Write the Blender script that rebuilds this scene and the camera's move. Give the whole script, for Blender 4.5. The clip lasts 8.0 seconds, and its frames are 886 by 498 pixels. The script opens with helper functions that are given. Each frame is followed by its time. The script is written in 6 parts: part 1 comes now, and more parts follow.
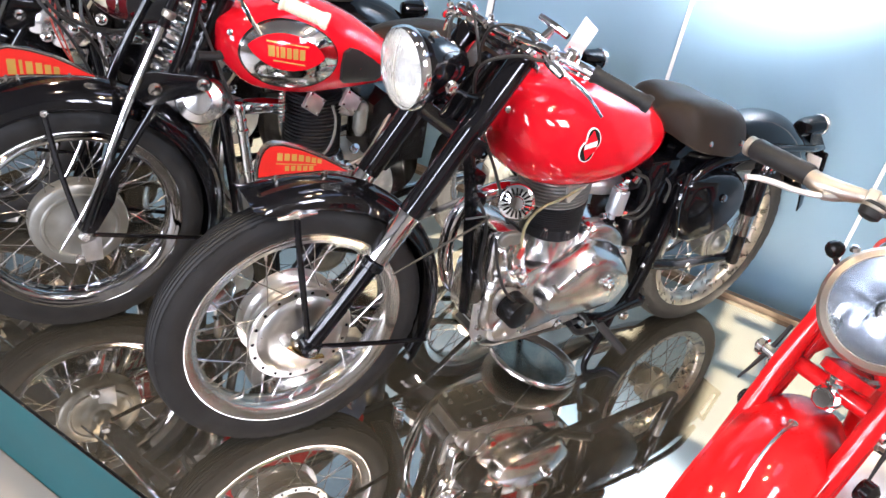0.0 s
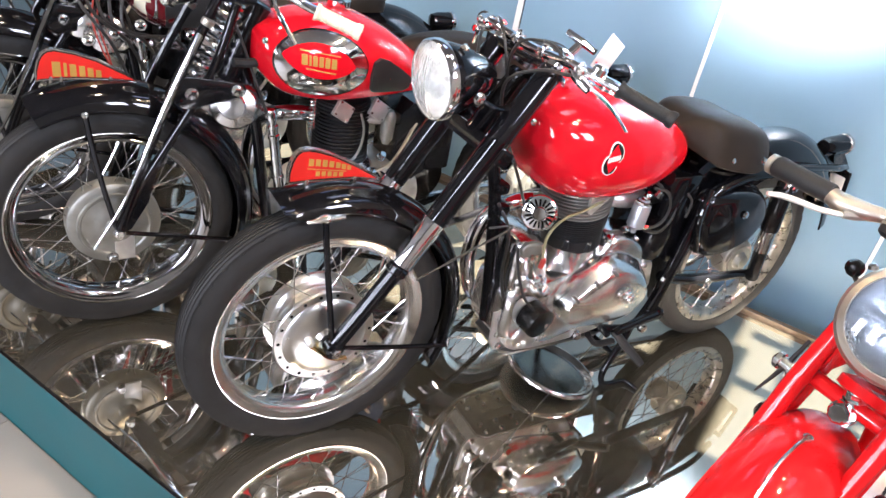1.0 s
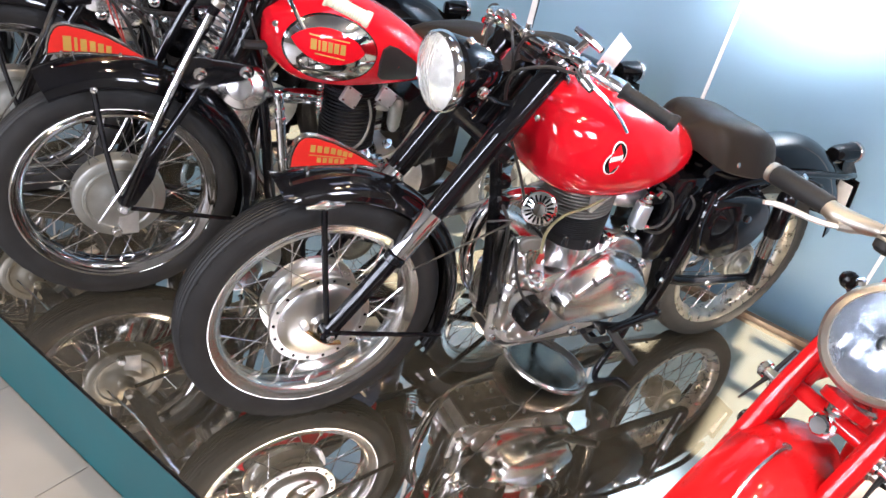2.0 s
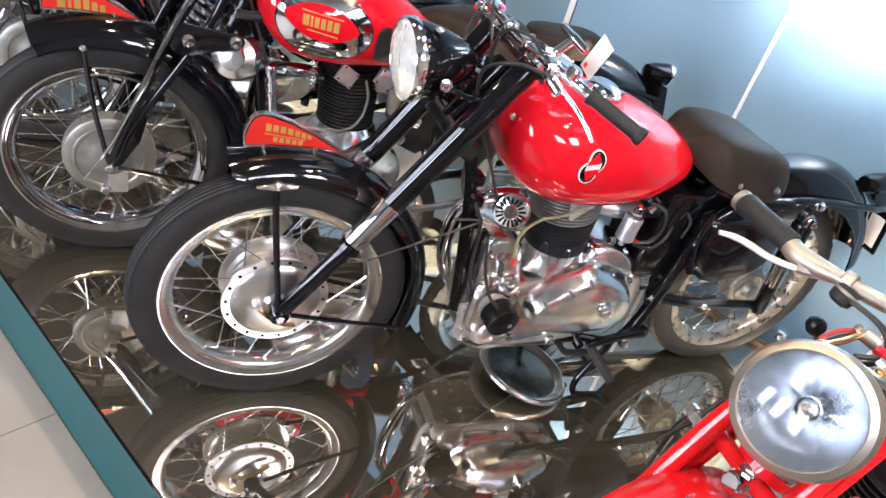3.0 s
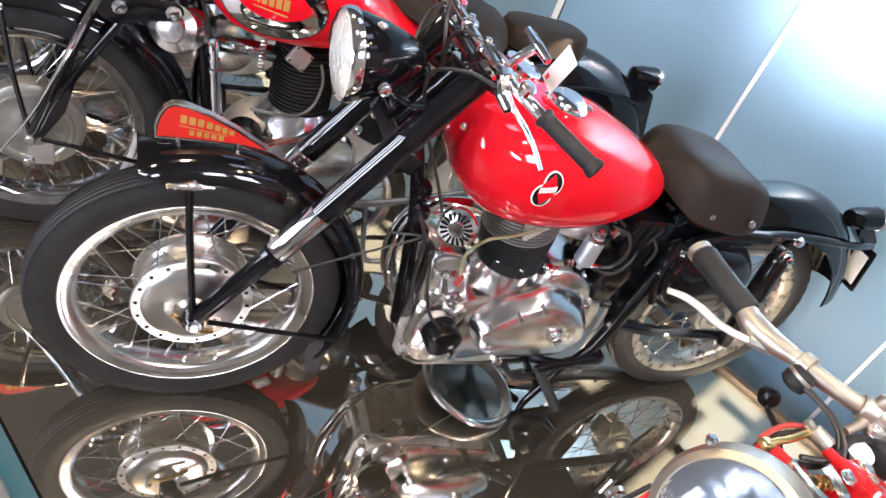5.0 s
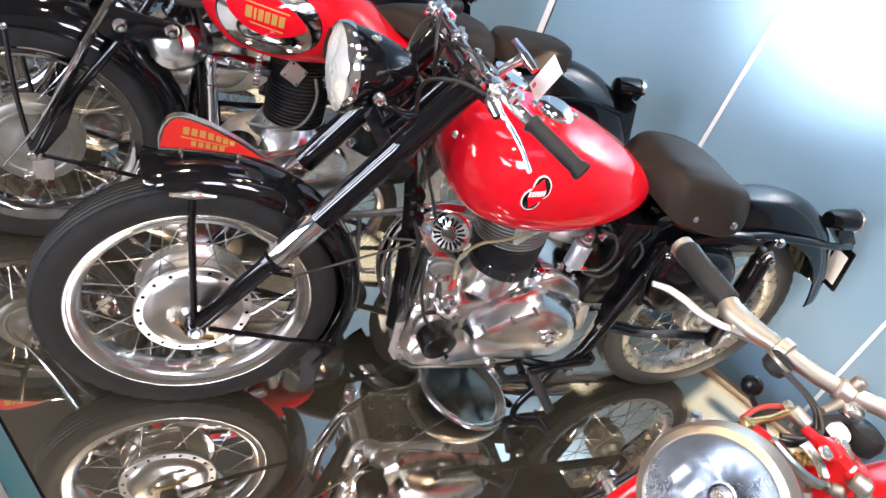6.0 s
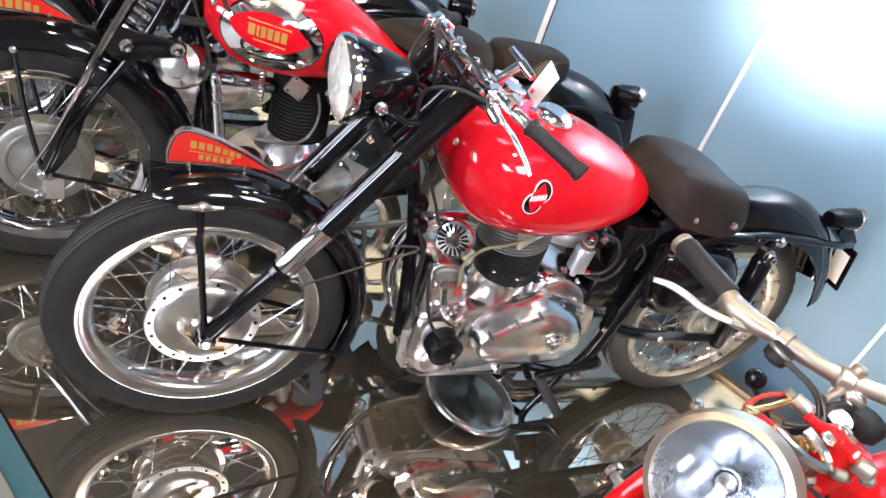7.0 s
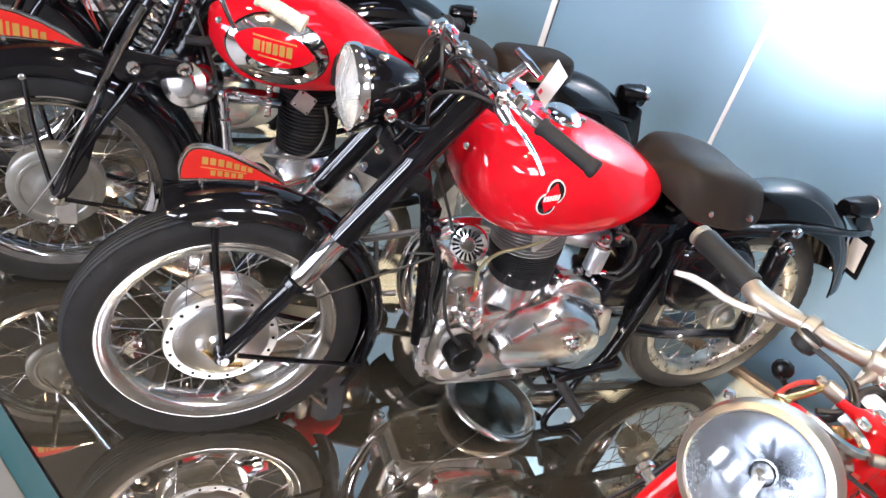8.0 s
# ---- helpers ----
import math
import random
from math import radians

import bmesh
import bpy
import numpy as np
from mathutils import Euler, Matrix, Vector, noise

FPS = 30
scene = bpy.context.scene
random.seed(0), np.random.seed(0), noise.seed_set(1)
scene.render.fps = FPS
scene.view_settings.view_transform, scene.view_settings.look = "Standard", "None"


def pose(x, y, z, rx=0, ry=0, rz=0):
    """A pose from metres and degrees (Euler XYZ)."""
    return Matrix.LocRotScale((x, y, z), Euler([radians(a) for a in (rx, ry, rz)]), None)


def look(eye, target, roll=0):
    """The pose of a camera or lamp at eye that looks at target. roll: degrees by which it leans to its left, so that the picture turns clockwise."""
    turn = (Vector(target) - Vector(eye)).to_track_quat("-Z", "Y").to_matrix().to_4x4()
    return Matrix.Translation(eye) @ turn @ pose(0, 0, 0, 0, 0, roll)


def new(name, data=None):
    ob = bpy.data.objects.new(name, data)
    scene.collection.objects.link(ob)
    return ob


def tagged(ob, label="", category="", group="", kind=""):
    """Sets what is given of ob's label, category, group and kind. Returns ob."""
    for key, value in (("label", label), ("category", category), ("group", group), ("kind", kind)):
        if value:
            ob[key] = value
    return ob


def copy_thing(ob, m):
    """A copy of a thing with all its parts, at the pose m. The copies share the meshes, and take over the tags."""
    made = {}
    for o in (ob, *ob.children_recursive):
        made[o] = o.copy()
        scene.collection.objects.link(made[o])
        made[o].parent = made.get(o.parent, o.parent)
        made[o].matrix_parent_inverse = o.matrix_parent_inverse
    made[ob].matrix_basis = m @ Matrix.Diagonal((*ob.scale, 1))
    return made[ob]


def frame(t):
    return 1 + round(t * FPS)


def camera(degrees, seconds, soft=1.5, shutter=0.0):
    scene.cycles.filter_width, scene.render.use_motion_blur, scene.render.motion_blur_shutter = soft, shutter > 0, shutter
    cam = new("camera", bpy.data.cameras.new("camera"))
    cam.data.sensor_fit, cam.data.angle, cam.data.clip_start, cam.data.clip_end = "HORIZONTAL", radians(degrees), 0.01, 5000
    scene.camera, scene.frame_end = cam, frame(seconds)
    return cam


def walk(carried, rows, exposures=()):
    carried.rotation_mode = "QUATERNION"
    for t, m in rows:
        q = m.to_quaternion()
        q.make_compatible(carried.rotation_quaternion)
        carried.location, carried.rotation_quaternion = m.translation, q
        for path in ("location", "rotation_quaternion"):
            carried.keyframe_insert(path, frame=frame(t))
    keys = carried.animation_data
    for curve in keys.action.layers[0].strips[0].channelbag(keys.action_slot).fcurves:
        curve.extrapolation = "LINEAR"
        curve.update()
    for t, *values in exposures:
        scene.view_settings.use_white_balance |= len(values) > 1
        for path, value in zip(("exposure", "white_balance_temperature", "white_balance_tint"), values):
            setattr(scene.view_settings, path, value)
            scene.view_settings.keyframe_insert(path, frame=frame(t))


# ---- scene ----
cam = camera(63.82, 8.0)
# seconds, eye x y z, yaw, pitch, roll
ROWS = [
    (0.0, -0.4698, -1.2388, 1.3469, -33.54, -29.92, 10.64),
    (0.5, -0.4870, -1.2613, 1.3577, -30.94, -29.46, 9.39),
    (1.0, -0.4977, -1.2619, 1.3573, -31.72, -29.42, 11.42),
    (1.2, -0.4987, -1.2620, 1.3583, -31.47, -29.98, 12.07),
    (2.3, -0.4353, -1.2813, 1.3914, -30.34, -31.16, 14.97),
    (2.5, -0.3893, -1.2848, 1.3999, -28.88, -31.91, 15.38),
    (3.0, -0.2289, -1.2965, 1.4349, -25.34, -33.72, 17.06),
    (3.5, -0.1513, -1.2570, 1.4438, -22.68, -34.88, 18.93),
    (4.0, -0.1435, -1.1955, 1.4591, -25.57, -35.08, 20.41),
    (4.5, -0.1102, -1.1556, 1.4606, -25.99, -35.85, 21.52),
    (5.0, -0.0716, -1.1497, 1.4672, -26.97, -36.01, 22.61),
    (5.2, -0.0645, -1.1514, 1.4682, -27.01, -35.98, 22.76),
    (6.3, -0.1038, -1.2200, 1.4747, -27.25, -33.85, 21.34),
    (6.5, -0.1042, -1.2253, 1.4708, -27.05, -33.70, 21.04),
    (7.0, -0.1015, -1.2358, 1.4695, -26.22, -33.30, 19.71),
    (7.5, -0.1042, -1.2406, 1.4646, -25.61, -32.88, 18.16),
    (8.0, -0.1106, -1.2354, 1.4506, -25.07, -32.58, 16.41),
]
walk(cam, [(t, pose(x, y, z, 90 + pitch, 0, yaw) @ pose(0, 0, 0, 0, 0, roll)) for t, x, y, z, yaw, pitch, roll in ROWS], [(0.0, 4.23, 5950, 17), (1.2, 4.16, 5950, 17), (3.2, 4.05, 5950, 17), (8.0, 4.05, 5950, 17)])

# ---- world, sun and room light ----
D = Vector((0.5, -0.866, 0.0))     # along the display wall
N = Vector((0.866, 0.5, 0.0))      # from the visitors' floor to the display wall


def room(s, q, z):
    """A place from metres along the wall, metres towards it, and height over the platform."""
    return D * s + N * q + Vector((0, 0, z))


SUN_TO = (D * -0.30 + N * 0.10 + Vector((0, 0, -0.95))).normalized()

world = bpy.data.worlds.new("sky_world")
scene.world = world
world.use_nodes = True
wt = world.node_tree
sky = wt.nodes.new("ShaderNodeTexSky")
sky.sky_type, sky.sun_disc = "NISHITA", False
sky.sun_elevation = math.asin(-SUN_TO.z)
sky.sun_rotation = math.atan2(-SUN_TO.x, -SUN_TO.y)
wt.nodes["Background"].inputs["Strength"].default_value = 0.05
wt.links.new(sky.outputs[0], wt.nodes["Background"].inputs["Color"])

sun = new("sun", bpy.data.lights.new("sun", "SUN"))
sun.data.energy, sun.data.angle, sun.data.color = 5.0, radians(0.7), (1.0, 0.90, 0.70)
sun.matrix_world = look((0, 0, 5), Vector((0, 0, 5)) + SUN_TO)


def window_light(name, s, q, z, to, w, h, power, color=(0.97, 0.98, 1.0)):
    lamp = new(name, bpy.data.lights.new(name, "AREA"))
    lamp.data.shape, lamp.data.size, lamp.data.size_y = "RECTANGLE", w, h
    lamp.data.energy, lamp.data.color = power, color
    lamp.matrix_world = look(room(s, q, z), room(*to))
    return lamp



# ---- materials ----


def material(name, color, rough=0.5, metal=0.0, coat=0.0, vary=0.12, scale=14.0, bump=0.0, bump_scale=220.0, rough_vary=0.08, spec=0.5):
    m = bpy.data.materials.new(name)
    m.use_nodes = True
    nt = m.node_tree
    b = nt.nodes["Principled BSDF"]
    b.inputs["Metallic"].default_value = metal
    b.inputs["Coat Weight"].default_value = coat
    b.inputs["Coat Roughness"].default_value = 0.025
    b.inputs["Specular IOR Level"].default_value = spec
    tc = nt.nodes.new("ShaderNodeTexCoord")
    big = nt.nodes.new("ShaderNodeTexNoise")
    big.inputs["Scale"].default_value, big.inputs["Detail"].default_value = scale, 6.0
    nt.links.new(tc.outputs["Object"], big.inputs["Vector"])
    fine = nt.nodes.new("ShaderNodeTexNoise")
    fine.inputs["Scale"].default_value, fine.inputs["Detail"].default_value = bump_scale, 4.0
    nt.links.new(tc.outputs["Object"], fine.inputs["Vector"])
    ramp = nt.nodes.new("ShaderNodeValToRGB")
    ramp.color_ramp.elements[0].position, ramp.color_ramp.elements[1].position = 0.3, 0.7
    ramp.color_ramp.elements[0].color = (*[c * (1 - vary) for c in color], 1)
    ramp.color_ramp.elements[1].color = (*[min(1, c * (1 + vary)) for c in color], 1)
    nt.links.new(big.outputs["Fac"], ramp.inputs["Fac"])
    nt.links.new(ramp.outputs["Color"], b.inputs["Base Color"])
    mr = nt.nodes.new("ShaderNodeMapRange")
    mr.inputs["From Min"].default_value, mr.inputs["From Max"].default_value = 0.3, 0.7
    mr.inputs["To Min"].default_value = max(0.0, rough - rough_vary)
    mr.inputs["To Max"].default_value = min(1.0, rough + rough_vary)
    mix = nt.nodes.new("ShaderNodeMath")
    mix.operation = "MULTIPLY_ADD"
    mix.inputs[1].default_value, mix.inputs[2].default_value = 0.4, 0.3
    nt.links.new(fine.outputs["Fac"], mix.inputs[0])
    add = nt.nodes.new("ShaderNodeMath")
    add.operation = "ADD"
    half = nt.nodes.new("ShaderNodeMath")
    half.operation = "MULTIPLY"
    half.inputs[1].default_value = 0.5
    nt.links.new(big.outputs["Fac"], half.inputs[0])
    half2 = nt.nodes.new("ShaderNodeMath")
    half2.operation = "MULTIPLY"
    half2.inputs[1].default_value = 0.5
    nt.links.new(mix.outputs[0], half2.inputs[0])
    nt.links.new(half.outputs[0], add.inputs[0])
    nt.links.new(half2.outputs[0], add.inputs[1])
    nt.links.new(add.outputs[0], mr.inputs["Value"])
    nt.links.new(mr.outputs[0], b.inputs["Roughness"])
    if bump:
        bp = nt.nodes.new("ShaderNodeBump")
        bp.inputs["Strength"].default_value, bp.inputs["Distance"].default_value = bump, 0.002
        nt.links.new(fine.outputs["Fac"], bp.inputs["Height"])
        nt.links.new(bp.outputs[0], b.inputs["Normal"])
    return m


M_BLACK = material("black_enamel", (0.004, 0.004, 0.005), 0.06, coat=0.0, spec=0.5, rough_vary=0.04, vary=0.3)
M_FRAME = material("black_frame_enamel", (0.005, 0.005, 0.006), 0.13, coat=0.0, spec=0.42, rough_vary=0.08, vary=0.3)
M_RED = material("red_enamel", (0.62, 0.006, 0.014), 0.3, coat=1.0, rough_vary=0.05, vary=0.06, scale=6, spec=0.0)
M_RED2 = material("bright_red_enamel", (0.64, 0.009, 0.010), 0.3, coat=0.9, rough_vary=0.06, vary=0.08, spec=0.05)
M_CHROME = material("chrome", (0.86, 0.86, 0.87), 0.07, metal=1.0, rough_vary=0.05, vary=0.05)
# chrome dimmed in colour to imitate the dark surroundings it mirrors
M_DARKCHROME = material("dimmed_chrome", (0.50, 0.50, 0.51), 0.08, metal=1.0, rough_vary=0.06, vary=0.15, scale=30)
M_REFLECT = material("silvered_reflector", (0.92, 0.92, 0.93), 0.28, metal=1.0, rough_vary=0.04, vary=0.03)
M_SILVER = material("clear_reflector", (0.58, 0.615, 0.67), 0.26, metal=1.0, rough_vary=0.04, vary=0.03)
M_NICKEL = material("warm_nickel", (0.44, 0.40, 0.34), 0.45, metal=1.0, rough_vary=0.08, vary=0.08)
M_ALU = material("polished_aluminium", (0.86, 0.85, 0.84), 0.20, metal=1.0, rough_vary=0.08, vary=0.14, scale=26, bump=0.30, bump_scale=34)
M_BOWL = material("satin_grey_alloy", (0.52, 0.55, 0.57), 0.34, metal=0.75, rough_vary=0.05, vary=0.05)
M_HUB = material("satin_aluminium", (0.68, 0.67, 0.645), 0.29, metal=1.0, rough_vary=0.03, vary=0.04, scale=14)
M_RIM = material("satin_rim", (0.76, 0.75, 0.73), 0.22, metal=1.0, rough_vary=0.05, vary=0.05, scale=10)
M_MOTTLED = material("mottled_rim_steel", (0.50, 0.47, 0.42), 0.30, metal=1.0, rough_vary=0.12, vary=0.30, scale=34, bump=0.05)
M_CAST = material("cast_aluminium", (0.62, 0.61, 0.59), 0.42, metal=0.9, rough_vary=0.12, vary=0.15, scale=30, bump=0.25, bump_scale=300)
M_HEAD = material("grey_head_alloy", (0.32, 0.315, 0.30), 0.42, metal=0.8, rough_vary=0.1, vary=0.15, scale=30, bump=0.2, bump_scale=300)
M_DULL = material("dull_grey_alloy", (0.29, 0.285, 0.255), 0.42, metal=0.7, rough_vary=0.1, vary=0.15, scale=20, bump=0.12, bump_scale=260)
M_STEEL = material("bright_steel", (0.62, 0.61, 0.59), 0.22, metal=1.0, vary=0.15, scale=60)
M_IRON = material("black_iron", (0.012, 0.012, 0.013), 0.45, spec=0.3, vary=0.3, bump=0.25, bump_scale=400)
M_RUBBER = material("tyre_rubber", (0.020, 0.0195, 0.019), 0.6, spec=0.3, vary=0.25, scale=18, bump=0.25, bump_scale=350)
M_GRIP = material("black_grip_rubber", (0.018, 0.018, 0.018), 0.5, spec=0.25, vary=0.2, bump=0.3, bump_scale=500)
M_MAROON = material("dark_maroon_enamel", (0.10, 0.004, 0.008), 0.2, coat=0.8, vary=0.1)
M_IVORY = material("ivory_enamel", (0.74, 0.70, 0.55), 0.2, coat=0.6, vary=0.06)
M_CREAM = material("cream_grip_rubber", (0.72, 0.66, 0.48), 0.5, vary=0.1, bump=0.1)
M_SEAT = material("black_saddle_leather", (0.023, 0.0180, 0.0138), 0.44, spec=0.12, vary=0.25, scale=9, bump=0.2, bump_scale=600, rough_vary=0.08)
M_LEVER = material("pale_worn_alloy", (0.66, 0.635, 0.61), 0.42, metal=0.55, vary=0.06, scale=30)
M_PLATE = material("orange_red_plate", (0.55, 0.016, 0.010), 0.35, vary=0.06)
M_GOLD = material("gold_lettering", (0.50, 0.31, 0.07), 0.35, metal=0.4, vary=0.1)
M_WHITE = material("white_enamel", (0.82, 0.81, 0.78), 0.35, vary=0.04)
M_PAPER = material("white_paper", (0.86, 0.85, 0.86), 0.8, vary=0.03)
M_REDINK = material("red_ink", (0.75, 0.05, 0.08), 0.7)
M_BAKELITE = material("black_bakelite", (0.006, 0.005, 0.005), 0.12, coat=0.5, vary=0.2)
M_CAP = material("black_moulded_cap", (0.006, 0.006, 0.006), 0.22, vary=0.2, spec=0.25)
M_BOX = material("black_stove_enamel", (0.004, 0.004, 0.005), 0.07, spec=0.45, rough_vary=0.04, vary=0.3)
M_CABLE = material("black_cable", (0.016, 0.015, 0.014), 0.45)
M_OLIVE = material("olive_cable", (0.25, 0.23, 0.12), 0.5)
M_REDWIRE = material("red_wire", (0.35, 0.03, 0.02), 0.5)
M_BRASS = material("brass", (0.75, 0.52, 0.22), 0.25, metal=1.0)
# dark tone stands in for shade on the sump plate, ribs and cover lugs
M_SHADE_STEEL = material("shade_dark_steel", (0.24, 0.235, 0.22), 0.32, metal=0.9, vary=0.15, scale=30, rough_vary=0.06)
M_DARKMIRROR = material("dusty_dark_mirror", (0.38, 0.39, 0.355), 0.16, metal=1.0, vary=0.25, scale=16, rough_vary=0.07)
M_TEAL = material("teal_paint", (0.009, 0.095, 0.103), 0.45, vary=0.12, scale=5, bump=0.08)
M_TILE = material("grey_floor_tile", (0.28, 0.265, 0.245), 0.45, vary=0.10, scale=3.5, bump=0.08, bump_scale=120)
M_GROUT = material("floor_joint", (0.25, 0.237, 0.218), 0.8, vary=0.2)
M_PANEL = material("blue_wall_panel", (0.198, 0.340, 0.474), 0.36, vary=0.05, scale=1.4, rough_vary=0.06)
M_SEAM = material("white_cover_strip", (0.85, 0.86, 0.88), 0.35, vary=0.03)
M_OAK = material("brown_edge_strip", (0.12, 0.082, 0.052), 0.45, vary=0.25, scale=30)
M_PLASTER = material("pale_plaster", (0.24, 0.23, 0.21), 0.9, vary=0.05, scale=2, bump=0.1)
M_CEIL = material("grey_ceiling", (0.09, 0.085, 0.08), 0.9, vary=0.08, scale=2)
M_WFRAME = material("window_frame_paint", (0.30, 0.30, 0.30), 0.4)
M_REDGLASS = material("tail_lens", (0.5, 0.16, 0.05), 0.12, coat=0.5)


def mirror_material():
    """Bronze-tinted mirror under glass, with a film of dust that catches the sun."""
    m = bpy.data.materials.new("bronze_mirror")
    m.use_nodes = True
    nt = m.node_tree
    nt.nodes.remove(nt.nodes["Principled BSDF"])
    gl = nt.nodes.new("ShaderNodeBsdfGlossy")
    gl.inputs["Color"].default_value = (0.50, 0.465, 0.415, 1)
    gl.inputs["Roughness"].default_value = 0.022
    df = nt.nodes.new("ShaderNodeBsdfDiffuse")
    tc = nt.nodes.new("ShaderNodeTexCoord")
    no = nt.nodes.new("ShaderNodeTexNoise")
    no.inputs["Scale"].default_value, no.inputs["Detail"].default_value = 5.0, 8.0
    nt.links.new(tc.outputs["Object"], no.inputs["Vector"])
    ramp = nt.nodes.new("ShaderNodeValToRGB")
    ramp.color_ramp.elements[0].color = (0.86, 0.78, 0.56, 1)
    ramp.color_ramp.elements[1].color = (0.90, 0.83, 0.62, 1)
    nt.links.new(no.outputs["Fac"], ramp.inputs["Fac"])
    nt.links.new(ramp.outputs[0], df.inputs["Color"])
    mix = nt.nodes.new("ShaderNodeMixShader")
    mr = nt.nodes.new("ShaderNodeMapRange")
    mr.inputs["To Min"].default_value, mr.inputs["To Max"].default_value = 0.961, 0.975
    nt.links.new(no.outputs["Fac"], mr.inputs["Value"])
    nt.links.new(mr.outputs[0], mix.inputs["Fac"])
    nt.links.new(df.outputs[0], mix.inputs[1])
    nt.links.new(gl.outputs[0], mix.inputs[2])
    nt.links.new(mix.outputs[0], nt.nodes["Material Output"].inputs["Surface"])
    return m


M_MIRROR = mirror_material()


def glass_material(name, rough=0.03, color=(0.95, 0.97, 0.97), clear=1.0):
    m = bpy.data.materials.new(name)
    m.use_nodes = True
    b = m.node_tree.nodes["Principled BSDF"]
    b.inputs["Base Color"].default_value = (*color, 1)
    b.inputs["Transmission Weight"].default_value, b.inputs["Roughness"].default_value, b.inputs["IOR"].default_value = clear, rough, 1.45
    return m


M_CLEAR = glass_material("clear_lamp_glass", 0.015)
M_LENS = glass_material("lamp_glass", 0.20, (0.90, 0.92, 0.90), 0.90)


def lamp_glow(name, color, strength):
    m = bpy.data.materials.new(name)
    m.use_nodes = True
    b = m.node_tree.nodes["Principled BSDF"]
    b.inputs["Emission Color"].default_value, b.inputs["Emission Strength"].default_value = (*color, 1), strength
    return m


M_GLOW = lamp_glow("warm_lamp", (1.0, 0.72, 0.38), 6.8)

# ---- mesh tools ----


def finish(name, bm, mat, sharp=35):
    me = bpy.data.meshes.new(name)
    bmesh.ops.recalc_face_normals(bm, faces=bm.faces)
    bm.to_mesh(me)
    bm.free()
    me.polygons.foreach_set("use_smooth", [True] * len(me.polygons))
    me.set_sharp_from_angle(angle=radians(sharp))
    me.materials.append(mat)
    return me


def part(name, bm, mat, parent=None, label="", sharp=35):
    """Links a bmesh as one mesh object under a thing or a part."""
    ob = new(name, finish(name, bm, mat, sharp))
    if parent is not None:
        ob.parent = parent
    if label:
        ob["label"] = label
    return ob


def shared(name, mesh, parent, m):
    """One more object on a mesh that is already there."""
    ob = new(name, mesh)
    ob.parent = parent
    ob.matrix_basis = m
    return ob


def add_loft(bm, rings, closed=True, cap=True, loop=False):
    vs = [[bm.verts.new(p) for p in ring] for ring in rings]
    n = len(vs[0])
    pairs = list(zip(vs, vs[1:])) + ([(vs[-1], vs[0])] if loop else [])
    for a, b in pairs:
        for i in range(n if closed else n - 1):
            j = (i + 1) % n
            bm.faces.new((a[i], a[j], b[j], b[i]))
    if cap and closed and not loop:
        bm.faces.new(list(reversed(vs[0])))
        bm.faces.new(vs[-1])
    return bm


def loft(rings, **k):
    return add_loft(bmesh.new(), rings, **k)


def spline(pts, steps=6):
    """A smooth line through the points."""
    p = [Vector(v) for v in pts]
    if len(p) < 3 or steps < 2:
        return p
    p = [2 * p[0] - p[1]] + p + [2 * p[-1] - p[-2]]
    out = []
    for i in range(1, len(p) - 2):
        a, b, c, d = p[i - 1:i + 3]
        for k in range(steps):
            t = k / steps
            out.append(0.5 * (2 * b + (c - a) * t + (2 * a - 5 * b + 4 * c - d) * t * t + (3 * b - a - 3 * c + d) * t ** 3))
    return out + [p[-2]]


def add_tube(bm, pts, r, n=10, steps=6, loop=False, flat=1.0):
    """A tube along the points; r is one radius or one for each given point."""
    line = spline(pts, steps)
    if isinstance(r, (list, tuple)):
        rad = [np.interp(i / (len(line) - 1) * (len(r) - 1), range(len(r)), r) for i in range(len(line))]
    else:
        rad = [r] * len(line)
    up, rings = None, []
    for i, c in enumerate(line):
        if loop:
            d = (line[(i + 1) % len(line)] - line[i - 1]).normalized()
        else:
            d = (line[min(i + 1, len(line) - 1)] - line[max(i - 1, 0)]).normalized()
        if up is None:
            up = d.orthogonal().normalized() if abs(d.z) > 0.95 else (Vector((0, 0, 1)) - d * d.z).normalized()
        up = (up - d * up.dot(d)).normalized()
        side = d.cross(up)
        rings.append([c + (math.cos(a) * side * rad[i] + math.sin(a) * up * rad[i] * flat) for a in (2 * math.pi * k / n for k in range(n))])
    return add_loft(bm, rings, loop=loop, cap=not loop)


def tube(pts, r, **k):
    return add_tube(bmesh.new(), pts, r, **k)


def add_lathe(bm, profile, at, axis, n=32, cap=True):
    """A turned body: profile of (radius, distance along the axis)."""
    a = Vector(axis).normalized()
    u = a.orthogonal().normalized()
    v = a.cross(u)
    at = Vector(at)
    rings = [[at + a * h + (u * math.cos(t) + v * math.sin(t)) * max(r, 1e-4) for t in (2 * math.pi * k / n for k in range(n))] for r, h in profile]
    return add_loft(bm, rings, cap=cap)


def lathe(profile, at, axis, **k):
    return add_lathe(bmesh.new(), profile, at, axis, **k)


def ringed(profile, at, axis, n=64):
    """A turned ring: the profile closes on itself."""
    a = Vector(axis).normalized()
    u = a.orthogonal().normalized()
    v = a.cross(u)
    at = Vector(at)
    rings = []
    for k in range(n):
        t = 2 * math.pi * k / n
        w = u * math.cos(t) + v * math.sin(t)
        rings.append([at + a * h + w * r for r, h in profile])
    return loft(rings, loop=True)


